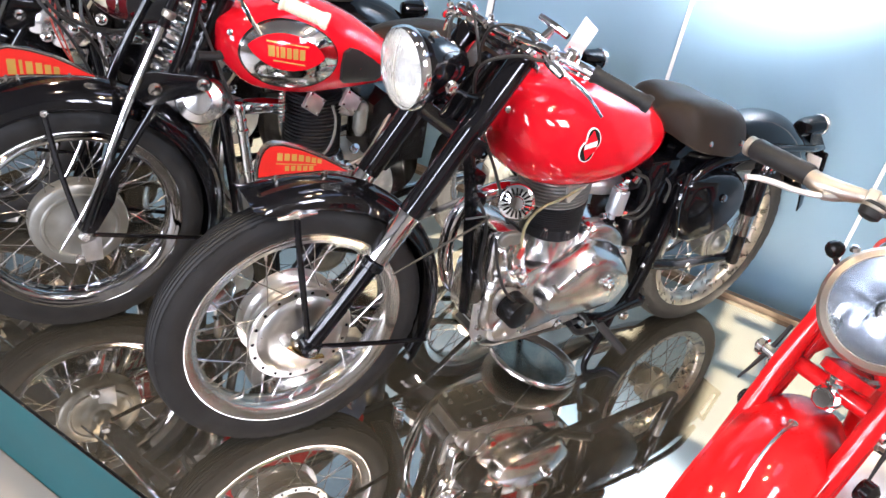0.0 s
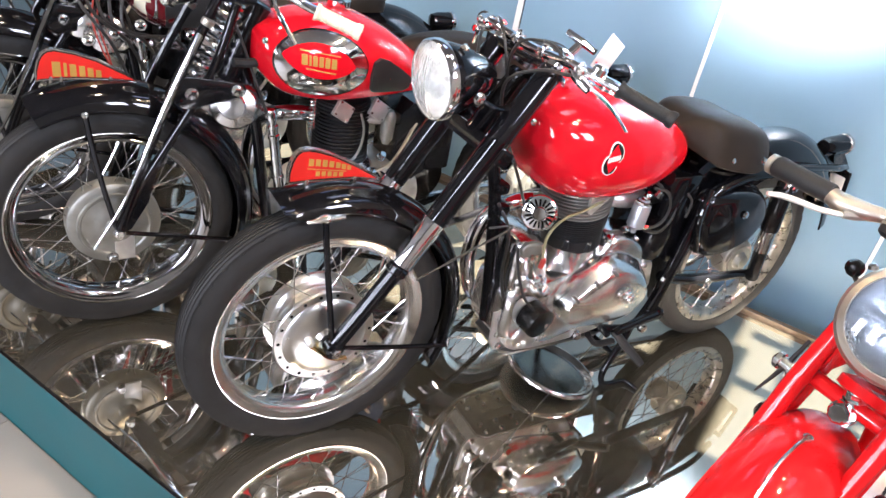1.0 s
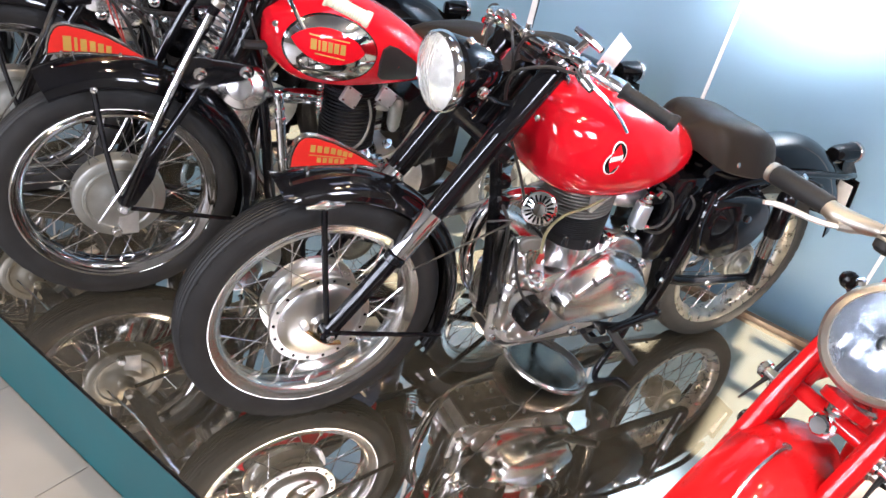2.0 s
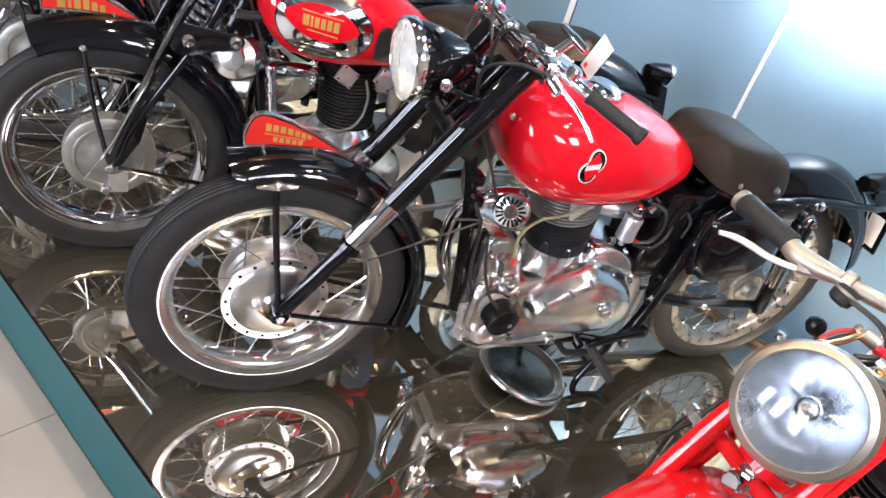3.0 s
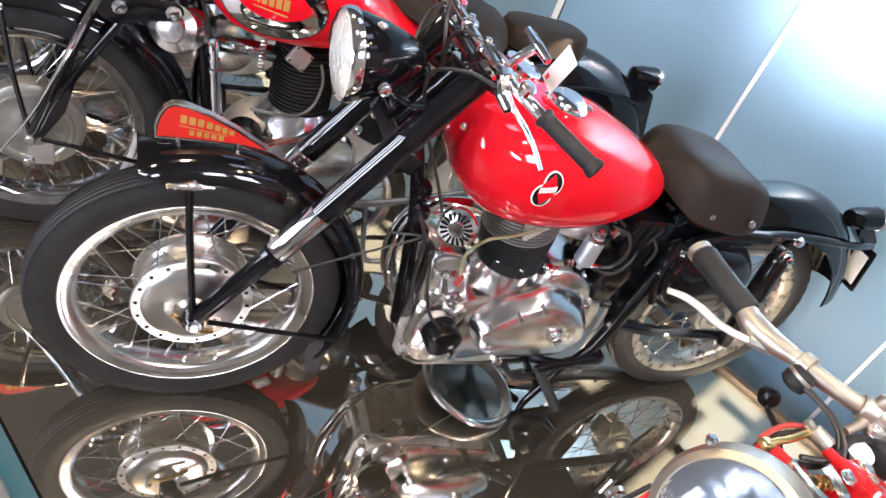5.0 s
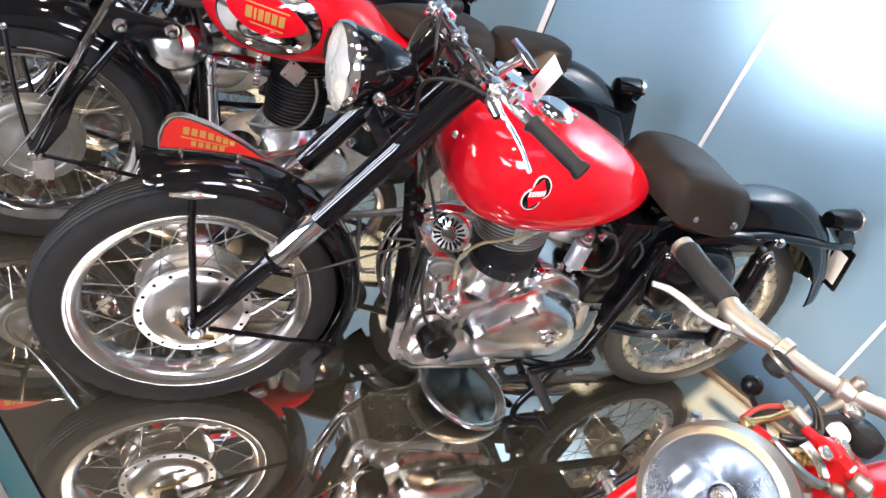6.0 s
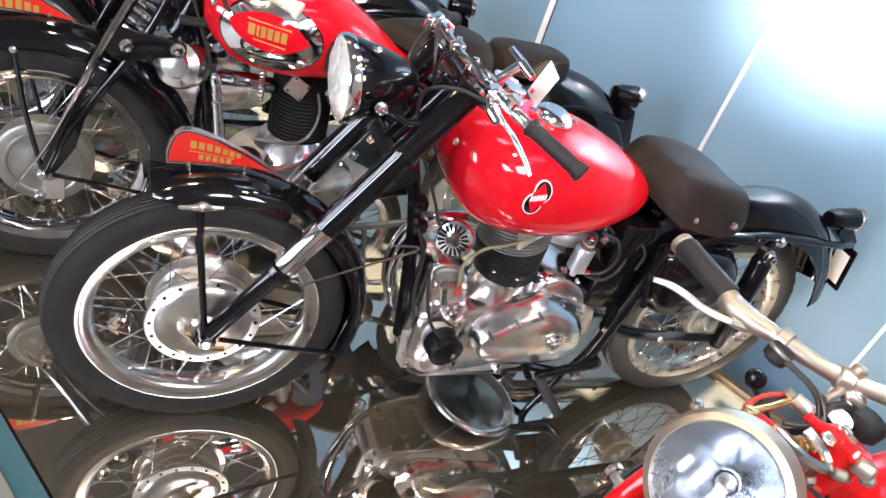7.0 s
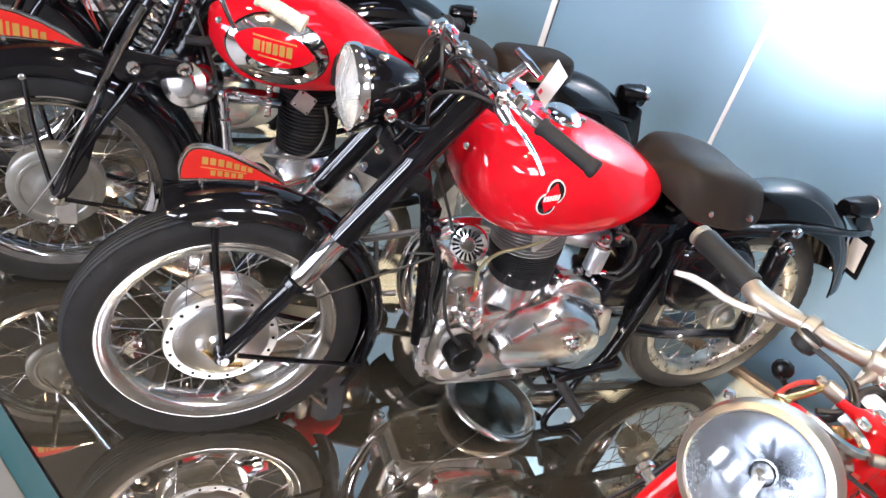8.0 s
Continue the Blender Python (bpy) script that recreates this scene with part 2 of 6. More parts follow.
def add_box(bm, at, size, m=None, bevel=0.0, segs=2):
    made = bmesh.ops.create_cube(bm, size=1.0)["verts"]
    bmesh.ops.scale(bm, vec=size, verts=made)
    if bevel:
        edges = list({e for v in made for e in v.link_edges})
        got = bmesh.ops.bevel(bm, geom=edges, offset=bevel, segments=segs, affect="EDGES", profile=0.5)
        made = list({v for f in got["faces"] for v in f.verts} | {v for v in made if v.is_valid})
    if m is not None:
        bmesh.ops.transform(bm, matrix=m, verts=made)
    bmesh.ops.translate(bm, vec=at, verts=made)
    return bm


def box(at, size, m=None, bevel=0.0, segs=2):
    return add_box(bmesh.new(), at, size, m, bevel, segs)


def add_slab(bm, outline, lo, hi, put, bevel=0.0):
    """An outline in two axes, drawn out from lo to hi; put(a, b, h) gives the place."""
    if bevel:
        c = Vector((sum(p[0] for p in outline) / len(outline), sum(p[1] for p in outline) / len(outline)))
        def inset(k):
            res = []
            for i, p in enumerate(outline):
                q, r = Vector(outline[i - 1]), Vector(outline[(i + 1) % len(outline)])
                t = (r - q).normalized()
                nrm = Vector((t.y, -t.x))
                if nrm.dot(Vector(p) - c) < 0:
                    nrm = -nrm
                res.append(Vector(p) - nrm * k)
            return res
        s = 1 if hi > lo else -1
        levels = [(0, lo), (0, hi - s * bevel), (bevel * 0.3, hi - s * bevel * 0.3), (bevel, hi)]
        rings = [[put(p[0], p[1], h) for p in inset(k)] for k, h in levels]
    else:
        rings = [[put(*p, h) for p in outline] for h in (lo, hi)]
    return add_loft(bm, rings)


def slab(outline, lo, hi, put, bevel=0.0):
    return add_slab(bmesh.new(), outline, lo, hi, put, bevel)


def side(a, b, h):
    """Outlines drawn in x and z, drawn out along y."""
    return Vector((a, h, b))


def hull2(ax, az, ar, bx, bz, br, n=14):
    """The outline round two circles."""
    d = math.hypot(bx - ax, bz - az)
    base = math.atan2(bz - az, bx - ax)
    k = math.acos(max(-1, min(1, (ar - br) / d)))
    out = [(ax + ar * math.cos(base + k + (2 * math.pi - 2 * k) * i / n), az + ar * math.sin(base + k + (2 * math.pi - 2 * k) * i / n)) for i in range(n + 1)]
    out += [(bx + br * math.cos(base - k + 2 * k * i / n), bz + br * math.sin(base - k + 2 * k * i / n)) for i in range(n + 1)]
    return out


def smooth_loop(pts, n=48):
    """A closed smooth outline through the points, with n corners."""
    p = [Vector(v) for v in pts]
    out = []
    for i in range(n):
        u = i / n * len(p)
        k, t = int(u), u - int(u)
        a, b, c, d = (p[(k + j) % len(p)] for j in (-1, 0, 1, 2))
        out.append(0.5 * (2 * b + (c - a) * t + (2 * a - 5 * b + 4 * c - d) * t * t + (3 * b - a - 3 * c + d) * t ** 3))
    return out


def bulge(base, face, y0, y1, y2, dome, n=72, steps=7, flat=0.0):
    """A rounded cover: its base outline runs from y0 to y1, swells to the face outline at y2 and domes beyond it."""
    lo, hi = smooth_loop(base, n), smooth_loop(face, n)
    mid = sum(hi, Vector((0, 0))) / n
    rings = [[side(p.x, p.y, y0) for p in lo]]
    for k in range(steps + 1):
        t = k / steps * math.pi / 2
        e, f = (1 - flat) * (1 - math.cos(t)) + flat * k / steps, (1 - flat) * math.sin(t) + flat * k / steps
        rings.append([side(*p.lerp(q, e), y1 + (y2 - y1) * f) for p, q in zip(lo, hi)])
    for k in (0.8, 0.55, 0.3, 0.08):
        y = y2 - dome * (1 - k * k)
        rings.append([side(*mid.lerp(q, k), y) for q in hi])
    return loft(rings)


def bolt(parent, at, axis, r=0.006, h=0.006, mat=None, name="bolt"):
    return part(name, lathe([(r * 1.25, 0), (r * 1.25, h * 0.3), (r, h * 0.3), (r, h * 0.9), (r * 0.8, h)], at, axis, n=8), mat or M_STEEL, parent)


def thing(name, m, label, category, group=""):
    ob = new(name)
    ob.matrix_world = m
    ob.empty_display_size = 0.1
    return tagged(ob, label, category, group)

# ---- the room ----
FLOOR, TOP = -0.26, 2.75
S0, S1, Q0, Q1 = -6.0, 2.3, -4.2, 1.82


def room_box(bm, s0, s1, q0, q1, z0, z1):
    c = [room(s, q, z) for z in (z0, z1) for s, q in ((s0, q0), (s1, q0), (s1, q1), (s0, q1))]
    v = [bm.verts.new(p) for p in c]
    for f in ((3, 2, 1, 0), (4, 5, 6, 7), (0, 1, 5, 4), (1, 2, 6, 5), (2, 3, 7, 6), (3, 0, 4, 7)):
        bm.faces.new([v[i] for i in f])
    return bm


def setting(name, bm, mat, label, category, sharp=35):
    return tagged(part(name, bm, mat, None, "", sharp), label, category, kind="structure")


def rbox(*a):
    return room_box(bmesh.new(), *a)


floor = setting("floor", rbox(S0, S1, Q0, Q1 + 0.012, FLOOR - 0.1, FLOOR - 0.003), M_GROUT, "pale grey tiled museum floor", "floor")
for i in range(-6, 6):
    for j in range(-5, 0):
        part("tile", rbox(i * 0.40 + 0.002, i * 0.40 + (0.398 if i < 5 else 0.298), j * 0.40 - 0.352 + 0.002, j * 0.40 - 0.352 + 0.398, FLOOR - 0.003, FLOOR), M_TILE, floor)
for a, b, c, d in ((S0, -2.402, Q0, -0.352), (-2.398, S1, Q0, -2.354)):
    part("floor_field", rbox(a, b, c, d, FLOOR - 0.003, FLOOR), M_TILE, floor)
platform = setting("platform", rbox(S0, S1, -0.338, 1.618, FLOOR - 0.002, -0.008), M_IRON, "low black display platform under the mirror", "platform")
fascia = setting("trim_fascia", rbox(S0, S1, -0.350, -0.3385, FLOOR - 0.001, -0.010), M_TEAL, "teal painted fascia board of the platform", "trim")
setting("trim_edge", rbox(S0, S1, -0.3515, -0.3385, -0.0095, -0.006), M_BLACK, "thin black edging along the mirror", "trim")
setting("trim_back", rbox(S0, S1, 1.592, 1.6195, -0.007, 0.020), M_OAK, "brown wooden strip along the foot of the wall", "trim")
# mirror sheets, butted with a fine joint
mirror = setting("floor_mirror", rbox(S0, S1, -0.340, 1.592, -0.012, -0.0075), M_BLACK, "bronze mirror sheets laid on the platform", "mirror floor")
for a, b in ((-6.0, -3.002), (-2.999, -1.302), (-1.299, 0.398), (0.401, 2.3)):
    part("mirror_sheet", rbox(a, b, -0.346, 1.590, -0.0072, 0.0), M_MIRROR, mirror)

for s in (-3.0, -1.3, 0.4):
    part("joint", rbox(s - 0.001, s - 0.0004 + 0.0008, -0.346, 1.590, -0.0072, -0.001), M_DULL, mirror)

wall_back = setting("wall_north", rbox(S0, S1, Q1 + 0.012, Q1 + 0.2, FLOOR, TOP), M_PLASTER, "plain wall behind the blue panels", "wall")
edges = [-6.0] + [1.066 - 0.82 * k for k in range(8, -1, -1)]
for a, b in zip(edges, edges[1:] + [S1]):
    part("panel", rbox(a + 0.004, b - 0.004, Q1 - 0.0005, Q1 + 0.0115, FLOOR, TOP), M_PANEL, wall_back)
for a in edges[1:]:
    wide = 0.012 if a < 0 else 0.0
    part("cover_strip", rbox(a - 0.0065, a + 0.0065 + wide, Q1 - 0.010, Q1 + 0.004, FLOOR, TOP), M_SEAM, wall_back)
    # black strip stands in for the shade in the gap beside the cover strip
    if wide:
        part("gap_shade_strip", rbox(a + 0.0190, a + 0.0225, Q1 - 0.003, Q1 + 0.003, FLOOR, TOP), M_BAKELITE, wall_back)
# unseen openings, added where the sun must pass to light chosen floor spots
SUN_PATCH_HOLES = [(1.65, 2.26, 0.38, 1.30), (0.53, 0.94, 0.30, 0.96), (-0.64, -0.16, 0.62, 1.22), (1.37, 1.50, 0.72, 0.98)]


def ceiling_sheet():
    """The ceiling as strips round the openings added for sun patches."""
    bm = bmesh.new()
    cuts_s = sorted([S0, S1] + [v for h in SUN_PATCH_HOLES for v in h[:2]])
    cuts_q = sorted([Q0, Q1] + [v for h in SUN_PATCH_HOLES for v in h[2:]])
    for a, b in zip(cuts_s, cuts_s[1:]):
        for c, d in zip(cuts_q, cuts_q[1:]):
            if not any(h[0] <= a < h[1] and h[2] <= c < h[3] for h in SUN_PATCH_HOLES):
                room_box(bm, a, b, c, d, TOP, TOP + 0.1)
    return bm


ceiling = setting("ceiling", ceiling_sheet(), M_CEIL, "plain grey ceiling with openings added for sun patches", "ceiling")
for i, (a, b, c, d) in enumerate(SUN_PATCH_HOLES):
    bm = bmesh.new()
    for k in range(2):
        room_box(bm, a + k * (b - a - 0.02), a + 0.02 + k * (b - a - 0.02), c, d, TOP + 0.1, TOP + 0.16)
        room_box(bm, a + 0.02, b - 0.02, c + k * (d - c - 0.02), c + 0.02 + k * (d - c - 0.02), TOP + 0.1, TOP + 0.16)
    # board and bars added to shape the sun patches
    if i == 0:
        room_box(bm, a + 0.02, 1.735, c + 0.02, 1.05, TOP + 0.1, TOP + 0.14)
        for s in (1.86, 2.05):
            room_box(bm, s, s + 0.055, c + 0.02, d - 0.02, TOP + 0.1, TOP + 0.14)
        for lo, hi, q in ((1.735, 1.86, 0.80), (1.735, 1.86, 1.14), (1.915, 2.05, 0.62), (1.915, 2.05, 1.03), (2.105, b - 0.02, 0.90)):
            room_box(bm, lo, hi, q, q + 0.055, TOP + 0.1, TOP + 0.14)
    if i == 1:
        for lo, hi, q in ((a + 0.02, b - 0.02, 0.60),):
            room_box(bm, lo, hi, q, q + 0.035, TOP + 0.1, TOP + 0.14)
    setting(f"window_{i + 6}", bm, M_WFRAME, "framed ceiling opening added to place a sun patch", "rooflight")
wall_west = setting("wall_west", rbox(S0 - 0.15, S0, Q0, Q1, FLOOR, TOP), M_PLASTER, "pale plaster wall", "wall")


def pierced(name, fixed, along0, along1, holes, across):
    """A wall with openings (from, to, sill, head): a band below and above each, and piers between."""
    bm = bmesh.new()

    def add(a, b, lo, hi):
        if across:
            room_box(bm, fixed, fixed + 0.2, a, b, lo, hi)
        else:
            room_box(bm, a, b, fixed - 0.2, fixed, lo, hi)
    for a, b, z0, z1 in holes:
        add(a, b, FLOOR, z0)
        add(a, b, z1, TOP)
    cuts = [along0] + [v for h in holes for v in h[:2]] + [along1]
    for a, b in zip(cuts[::2], cuts[1::2]):
        add(a, b, FLOOR, TOP)
    return setting(name, bm, M_PLASTER, "pale plaster wall with window openings", "wall")


SIDE_HOLES = [(-1.10, -0.52, 1.9, 2.62), (-0.36, 0.22, 1.82, 2.54)]
FRONT_HOLES = [(-3.2, -2.2, 0.7, 2.4), (-1.5, -0.6, 0.7, 2.4), (0.1, 0.95, 0.7, 2.4)]
wall_east = pierced("wall_east", S1, Q0, Q1, SIDE_HOLES, True)
wall_south = pierced("wall_south", Q0, S0, S1, FRONT_HOLES, False)


def window(i, fixed, a, b, z0, z1, across, bars=True):
    bm = bmesh.new()

    def bar(a0, a1, lo, hi):
        if across:
            room_box(bm, fixed + 0.06, fixed + 0.12, a0, a1, lo, hi)
        else:
            room_box(bm, a0, a1, fixed - 0.12, fixed - 0.06, lo, hi)
    mid = (a + b) / 2
    if not bars:
        for a0, a1, lo, hi in ((a, a + 0.04, z0, z1), (b - 0.04, b, z0, z1), (a + 0.04, b - 0.04, z0, z0 + 0.04), (a + 0.04, b - 0.04, z1 - 0.04, z1)):
            bar(a0, a1, lo, hi)
        return setting(f"window_{i}", bm, M_WFRAME, "grey painted single-light window frame", "window")
    for a0, a1 in ((a, a + 0.06), (mid - 0.03, mid + 0.03), (b - 0.06, b)):
        bar(a0, a1, z0, z1)
    for lo in (z0, z0 + 0.6 * (z1 - z0), z1 - 0.06):
        bar(a + 0.06, mid - 0.03, lo, lo + 0.06)
        bar(mid + 0.03, b - 0.06, lo, lo + 0.06)
    return setting(f"window_{i}", bm, M_WFRAME, "grey painted window frame with mullions", "window")


for i, (a, b, z0, z1) in enumerate(SIDE_HOLES):
    window(i + 1, S1, a, b, z0, z1, True, False)
    window_light("daylight_side", S1 + 0.15, (a + b) / 2, (z0 + z1) / 2, (0, (a + b) / 2, 1.6), b - a - 0.08, z1 - z0 - 0.08, 2.1)
for i, (a, b, z0, z1) in enumerate(FRONT_HOLES):
    window_light("daylight_front", (a + b) / 2, Q0 - 0.15, (z0 + z1) / 2, ((a + b) / 2, 0, (z0 + z1) / 2 - 0.4), b - a - 0.1, z1 - z0 - 0.1, 7.2 * (b - a))
    window(i + 3, Q0, a, b, z0, z1, False)

ground = setting("ground", lathe([(400, -0.6), (400, -0.5)], (0, 0, 0), (0, 0, 1), n=48), M_TILE, "pale ground outside the windows", "ground")

# warm ceiling lamps, seen as small highlights in the enamel; the fifth, unseen, is added
for k, (s, q) in enumerate(((-1.2, 0.2), (0.2, -0.4), (1.5, 0.2), (-2.6, -0.4), (1.3, 0.55))):
    lamp_thing = thing("ceiling_light", Matrix.Translation(room(s, q, TOP)), "small round warm ceiling spotlight", "ceiling light", "ceiling spotlights")
    part("housing", ringed([(0.075, 0), (0.075, 0.02), (0.06, 0.025), (0.06, 0)], (0, 0, -0.002), (0, 0, -1), n=32), M_CHROME, lamp_thing)
    part("diffuser", lathe([(0.055, 0.002), (0.055, 0.012), (0.03, 0.016)], (0, 0, -0.002), (0, 0, -1), n=24), M_GLOW, lamp_thing, "glowing warm diffuser")
    if k == 4:
        # unseen spot added to brighten the upper part of the display wall
        lp = new("added_wall_wash", bpy.data.lights.new("added_wall_wash", "SPOT"))
        lp.data.energy, lp.data.color, lp.data.shadow_soft_size = 215, (1.0, 0.90, 0.77), 0.05
        lp.data.spot_size, lp.data.spot_blend = radians(37.5), 0.72
        lp.matrix_world = look(room(s, q, TOP - 0.04), room(0.72, 1.82, 1.74))
        continue
    lp = new("spot_light", bpy.data.lights.new("spot_light", "AREA"))
    lp.data.shape, lp.data.size, lp.data.energy, lp.data.color = "DISK", 0.11, 1.5, (1.0, 0.75, 0.45)
    lp.matrix_world = look(room(s, q, TOP - 0.03), room(s, q, 0))

# ---- wheels ----


def tyre_mesh(R=0.325, w=0.042, bead=0.252):
    prof = [(bead, -w * 0.70), (bead + 0.012, -w * 0.92), (bead + 0.03, -w), (R - 0.026, -w * 0.98), (R - 0.014, -w * 0.86)]
    grooves = [-0.80, -0.60, -0.40, -0.20, 0.0, 0.20, 0.40, 0.60, 0.80]
    crown = lambda y: R - 0.009 * (abs(y) / 0.8) ** 2.2
    for g in grooves:
        prof += [(crown(g), (g - 0.055) * w), (crown(g) - 0.0035, (g - 0.045) * w), (crown(g) - 0.0035, (g + 0.045) * w), (crown(g), (g + 0.055) * w)]
    prof += [(R - 0.014, w * 0.86), (R - 0.026, w * 0.98), (bead + 0.03, w), (bead + 0.012, w * 0.92), (bead, w * 0.70)]
    bm = ringed(prof, (0, 0, 0), (0, 1, 0), n=168)
    for v in bm.verts:
        r = math.hypot(v.co.x, v.co.z)
        step = round((math.atan2(v.co.z, v.co.x) + math.pi) / (2 * math.pi) * 168)
        if 0.66 * w < abs(v.co.y) < 0.74 * w and step % 4 == 0 or 0.85 * w < abs(v.co.y) < 0.9 * w and r > R - 0.02 and step % 4 == 0:
            v.co.x, v.co.z = v.co.x * (1 - 0.004 / r), v.co.z * (1 - 0.004 / r)
    return finish("tyre", bm, M_RUBBER, 28)


def rim_mesh(R, mat):
    out = [(R + 0.002, 0.034), (R + 0.001, 0.0375), (R - 0.004, 0.038), (R - 0.007, 0.0355), (R - 0.012, 0.0345), (R - 0.026, 0.0285), (R - 0.031, 0.022), (R - 0.034, 0.010)]
    inn = [(R - 0.030, 0.010), (R - 0.027, 0.019), (R - 0.022, 0.025), (R - 0.008, 0.031)]
    prof = out + [(r, -y) for r, y in out[::-1]] + [(r, -y) for r, y in inn[::-1]] + inn
    return finish("rim", ringed(prof, (0, 0, 0), (0, 1, 0), n=112), mat, 50)


def spoke_mesh(length):
    bm = lathe([(0.0030, -0.003), (0.0030, 0.0), (0.0014, 0.004), (0.0014, length - 0.02), (0.0033, length - 0.02), (0.0033, length)], (0, 0, 0), (0, 0, 1), n=6)
    return finish("spoke", bm, M_STEEL)


TYRE = tyre_mesh()
RIM = rim_mesh(0.258, M_RIM)
RIM_DARK = rim_mesh(0.2575, M_DARKCHROME)
RIM_MOTTLED = rim_mesh(0.258, M_MOTTLED)


def wheel(parent, name, x, z, hub_bm, hub_mat, flange=0.100, half=0.045, count=36, label="", rim=None):
    """A wire wheel: hub, tyre, rim and spokes, each on its own."""
    w = part(name, hub_bm, hub_mat, parent, label)
    w.location = (x, 0, z)
    shared("tyre", TYRE, w, Matrix())["label"] = "black ribbed rubber tyre"
    shared("rim", rim or RIM, w, Matrix())["label"] = "bright steel rim"
    mesh = None
    for i in range(count):
        s = -1 if i % 2 else 1
        lean = 1 if (i // 2) % 2 else -1
        a = 2 * math.pi * i / count
        b = a + lean * 0.55
        p = Vector((math.cos(b) * flange, s * half, math.sin(b) * flange))
        q = Vector((math.cos(a) * 0.226, s * 0.008, math.sin(a) * 0.226))
        if mesh is None:
            mesh = spoke_mesh((q - p).length)
        shared("spoke", mesh, w, Matrix.Translation(p) @ (q - p).to_track_quat("Z", "Y").to_matrix().to_4x4())
    return w


def alloy_hub():
    bm = lathe([(0.016, -0.075), (0.024, -0.073), (0.030, -0.062), (0.072, -0.058), (0.088, -0.052), (0.092, -0.046), (0.108, -0.046), (0.110, -0.042), (0.108, -0.038), (0.096, -0.036),
                (0.094, -0.02), (0.098, -0.018), (0.098, -0.012), (0.094, -0.010), (0.094, 0.002), (0.098, 0.004), (0.098, 0.010), (0.094, 0.012), (0.094, 0.036), (0.108, 0.038), (0.108, 0.046), (0.09, 0.048), (0.07, 0.056), (0.02, 0.06), (0.014, 0.075)],
               (0, 0, 0), (0, 1, 0), n=56)
    bmesh.ops.scale(bm, vec=(1.13, 1.0, 1.13), verts=bm.verts)
    return bm


def drum_hub(r=0.112):
    bm = lathe([(0.014, -0.075), (0.022, -0.072), (0.026, -0.060), (r * 0.40, -0.058), (r * 0.46, -0.053), (r * 0.70, -0.052), (r * 0.73, -0.0555), (r * 0.78, -0.0555), (r * 0.80, -0.050), (r * 0.93, -0.048), (r * 0.985, -0.043), (r, -0.034), (r, 0.0), (r * 0.97, 0.006), (0.05, 0.012), (0.03, 0.02), (0.03, 0.04), (0.055, 0.044), (0.055, 0.05), (0.02, 0.055), (0.012, 0.075)],
               (0, 0, 0), (0, 1, 0), n=56)
    return bm


# ---- mudguards, tanks, saddles ----


def mudguard(x, z, R, half, a0, a1, depth=0.05, thick=0.0022, flare=0.0, n=44, crown=2.6, nose=0):
    """A rolled mudguard; angles in degrees from straight up, positive to the rear."""
    sec = []
    for k in range(15):
        t = -1 + 2 * k / 14
        if crown < 2.5:
            sec.append((half * math.sin(t * 1.45) / math.sin(1.45), -depth * (1 - math.cos(t * 1.45)) / (1 - math.cos(1.45))))
        else:
            sec.append((half * math.sin(t * math.pi / 2) if crown > 3 else t * half, -depth * (abs(t) ** crown)))
    rings = []
    for i in range(n + 1):
        a = radians(a0 + (a1 - a0) * i / n)
        e = flare * max(0.0, 1 - i / 5) ** 2
        f = math.sqrt(1 - (1 - i / nose) ** 2) * 0.7 + 0.3 if i < nose else 1.0
        ring = []
        for off in (0.0, -thick):
            line = [(y * (1 + e) + (thick if y < 0 else -thick) * (off < 0) * (abs(y) > half * 0.98), d * f + off) for y, d in sec]
            line = line if off == 0 else line[::-1]
            ring += [Vector((x + math.sin(a) * (R + d), y, z + math.cos(a) * (R + d))) for y, d in line]
        rings.append(ring)
    bm = loft(rings)
    for s in (-1, 1):
        first = a0 + (a1 - a0) * nose / n
        pts = [Vector((x + math.sin(a) * (R - depth), s * half, z + math.cos(a) * (R - depth))) for a in (radians(first + (a1 - first) * i / 40) for i in range(41))]
        add_tube(bm, pts, 0.0032, n=6, steps=1)
    return bm


class Tank:
    """Cross sections (x, half width, bottom, top) of a rounded fuel tank, and places on its skin."""

    def __init__(self, rows, p=2.5, belly=0.47):
        self.rows, self.p, self.belly = rows, p, belly
        self.xs = [r[0] for r in rows]

    def at(self, x):
        return [float(np.interp(x, self.fx, self.f[k])) for k in range(3)]

    def build(self, n=96):
        line = spline([Vector((r[1], r[2], r[3])) for r in self.rows], 5)
        xs = spline([Vector((r[0], 0, 0)) for r in self.rows], 5)
        self.fx = [v.x for v in xs]
        self.f = [[v[k] for v in line] for k in range(3)]
        rings = []
        for x, (w, b, t) in zip(self.fx, line):
            zc = b + (t - b) * self.belly
            ring = []
            for k in range(n):
                a = 2 * math.pi * k / n
                c, s = math.cos(a), math.sin(a)
                y = w * math.copysign(abs(c) ** (2 / self.p), c)
                h = (t - zc) if s > 0 else (zc - b)
                pw = 2 / (self.p if s < 0 else 2.1)
                ring.append(Vector((x, y, zc + h * math.copysign(abs(s) ** pw, s))))
            rings.append(ring)
        return loft(rings)

    def skin(self, x, z, out=0.0):
        """The place on the left flank at x and z, lifted off by out."""
        w, b, t = self.at(x)
        zc = b + (t - b) * self.belly
        up = z > zc
        h = (t - zc) if up else (zc - b)
        s = min(1.0, abs(z - zc) / h)
        pw = 2.1 if up else self.p
        ang = math.asin(min(1.0, s ** (pw / 2)))
        y = w * math.cos(ang) ** (2 / self.p)
        return Vector((x, -y - out, z))


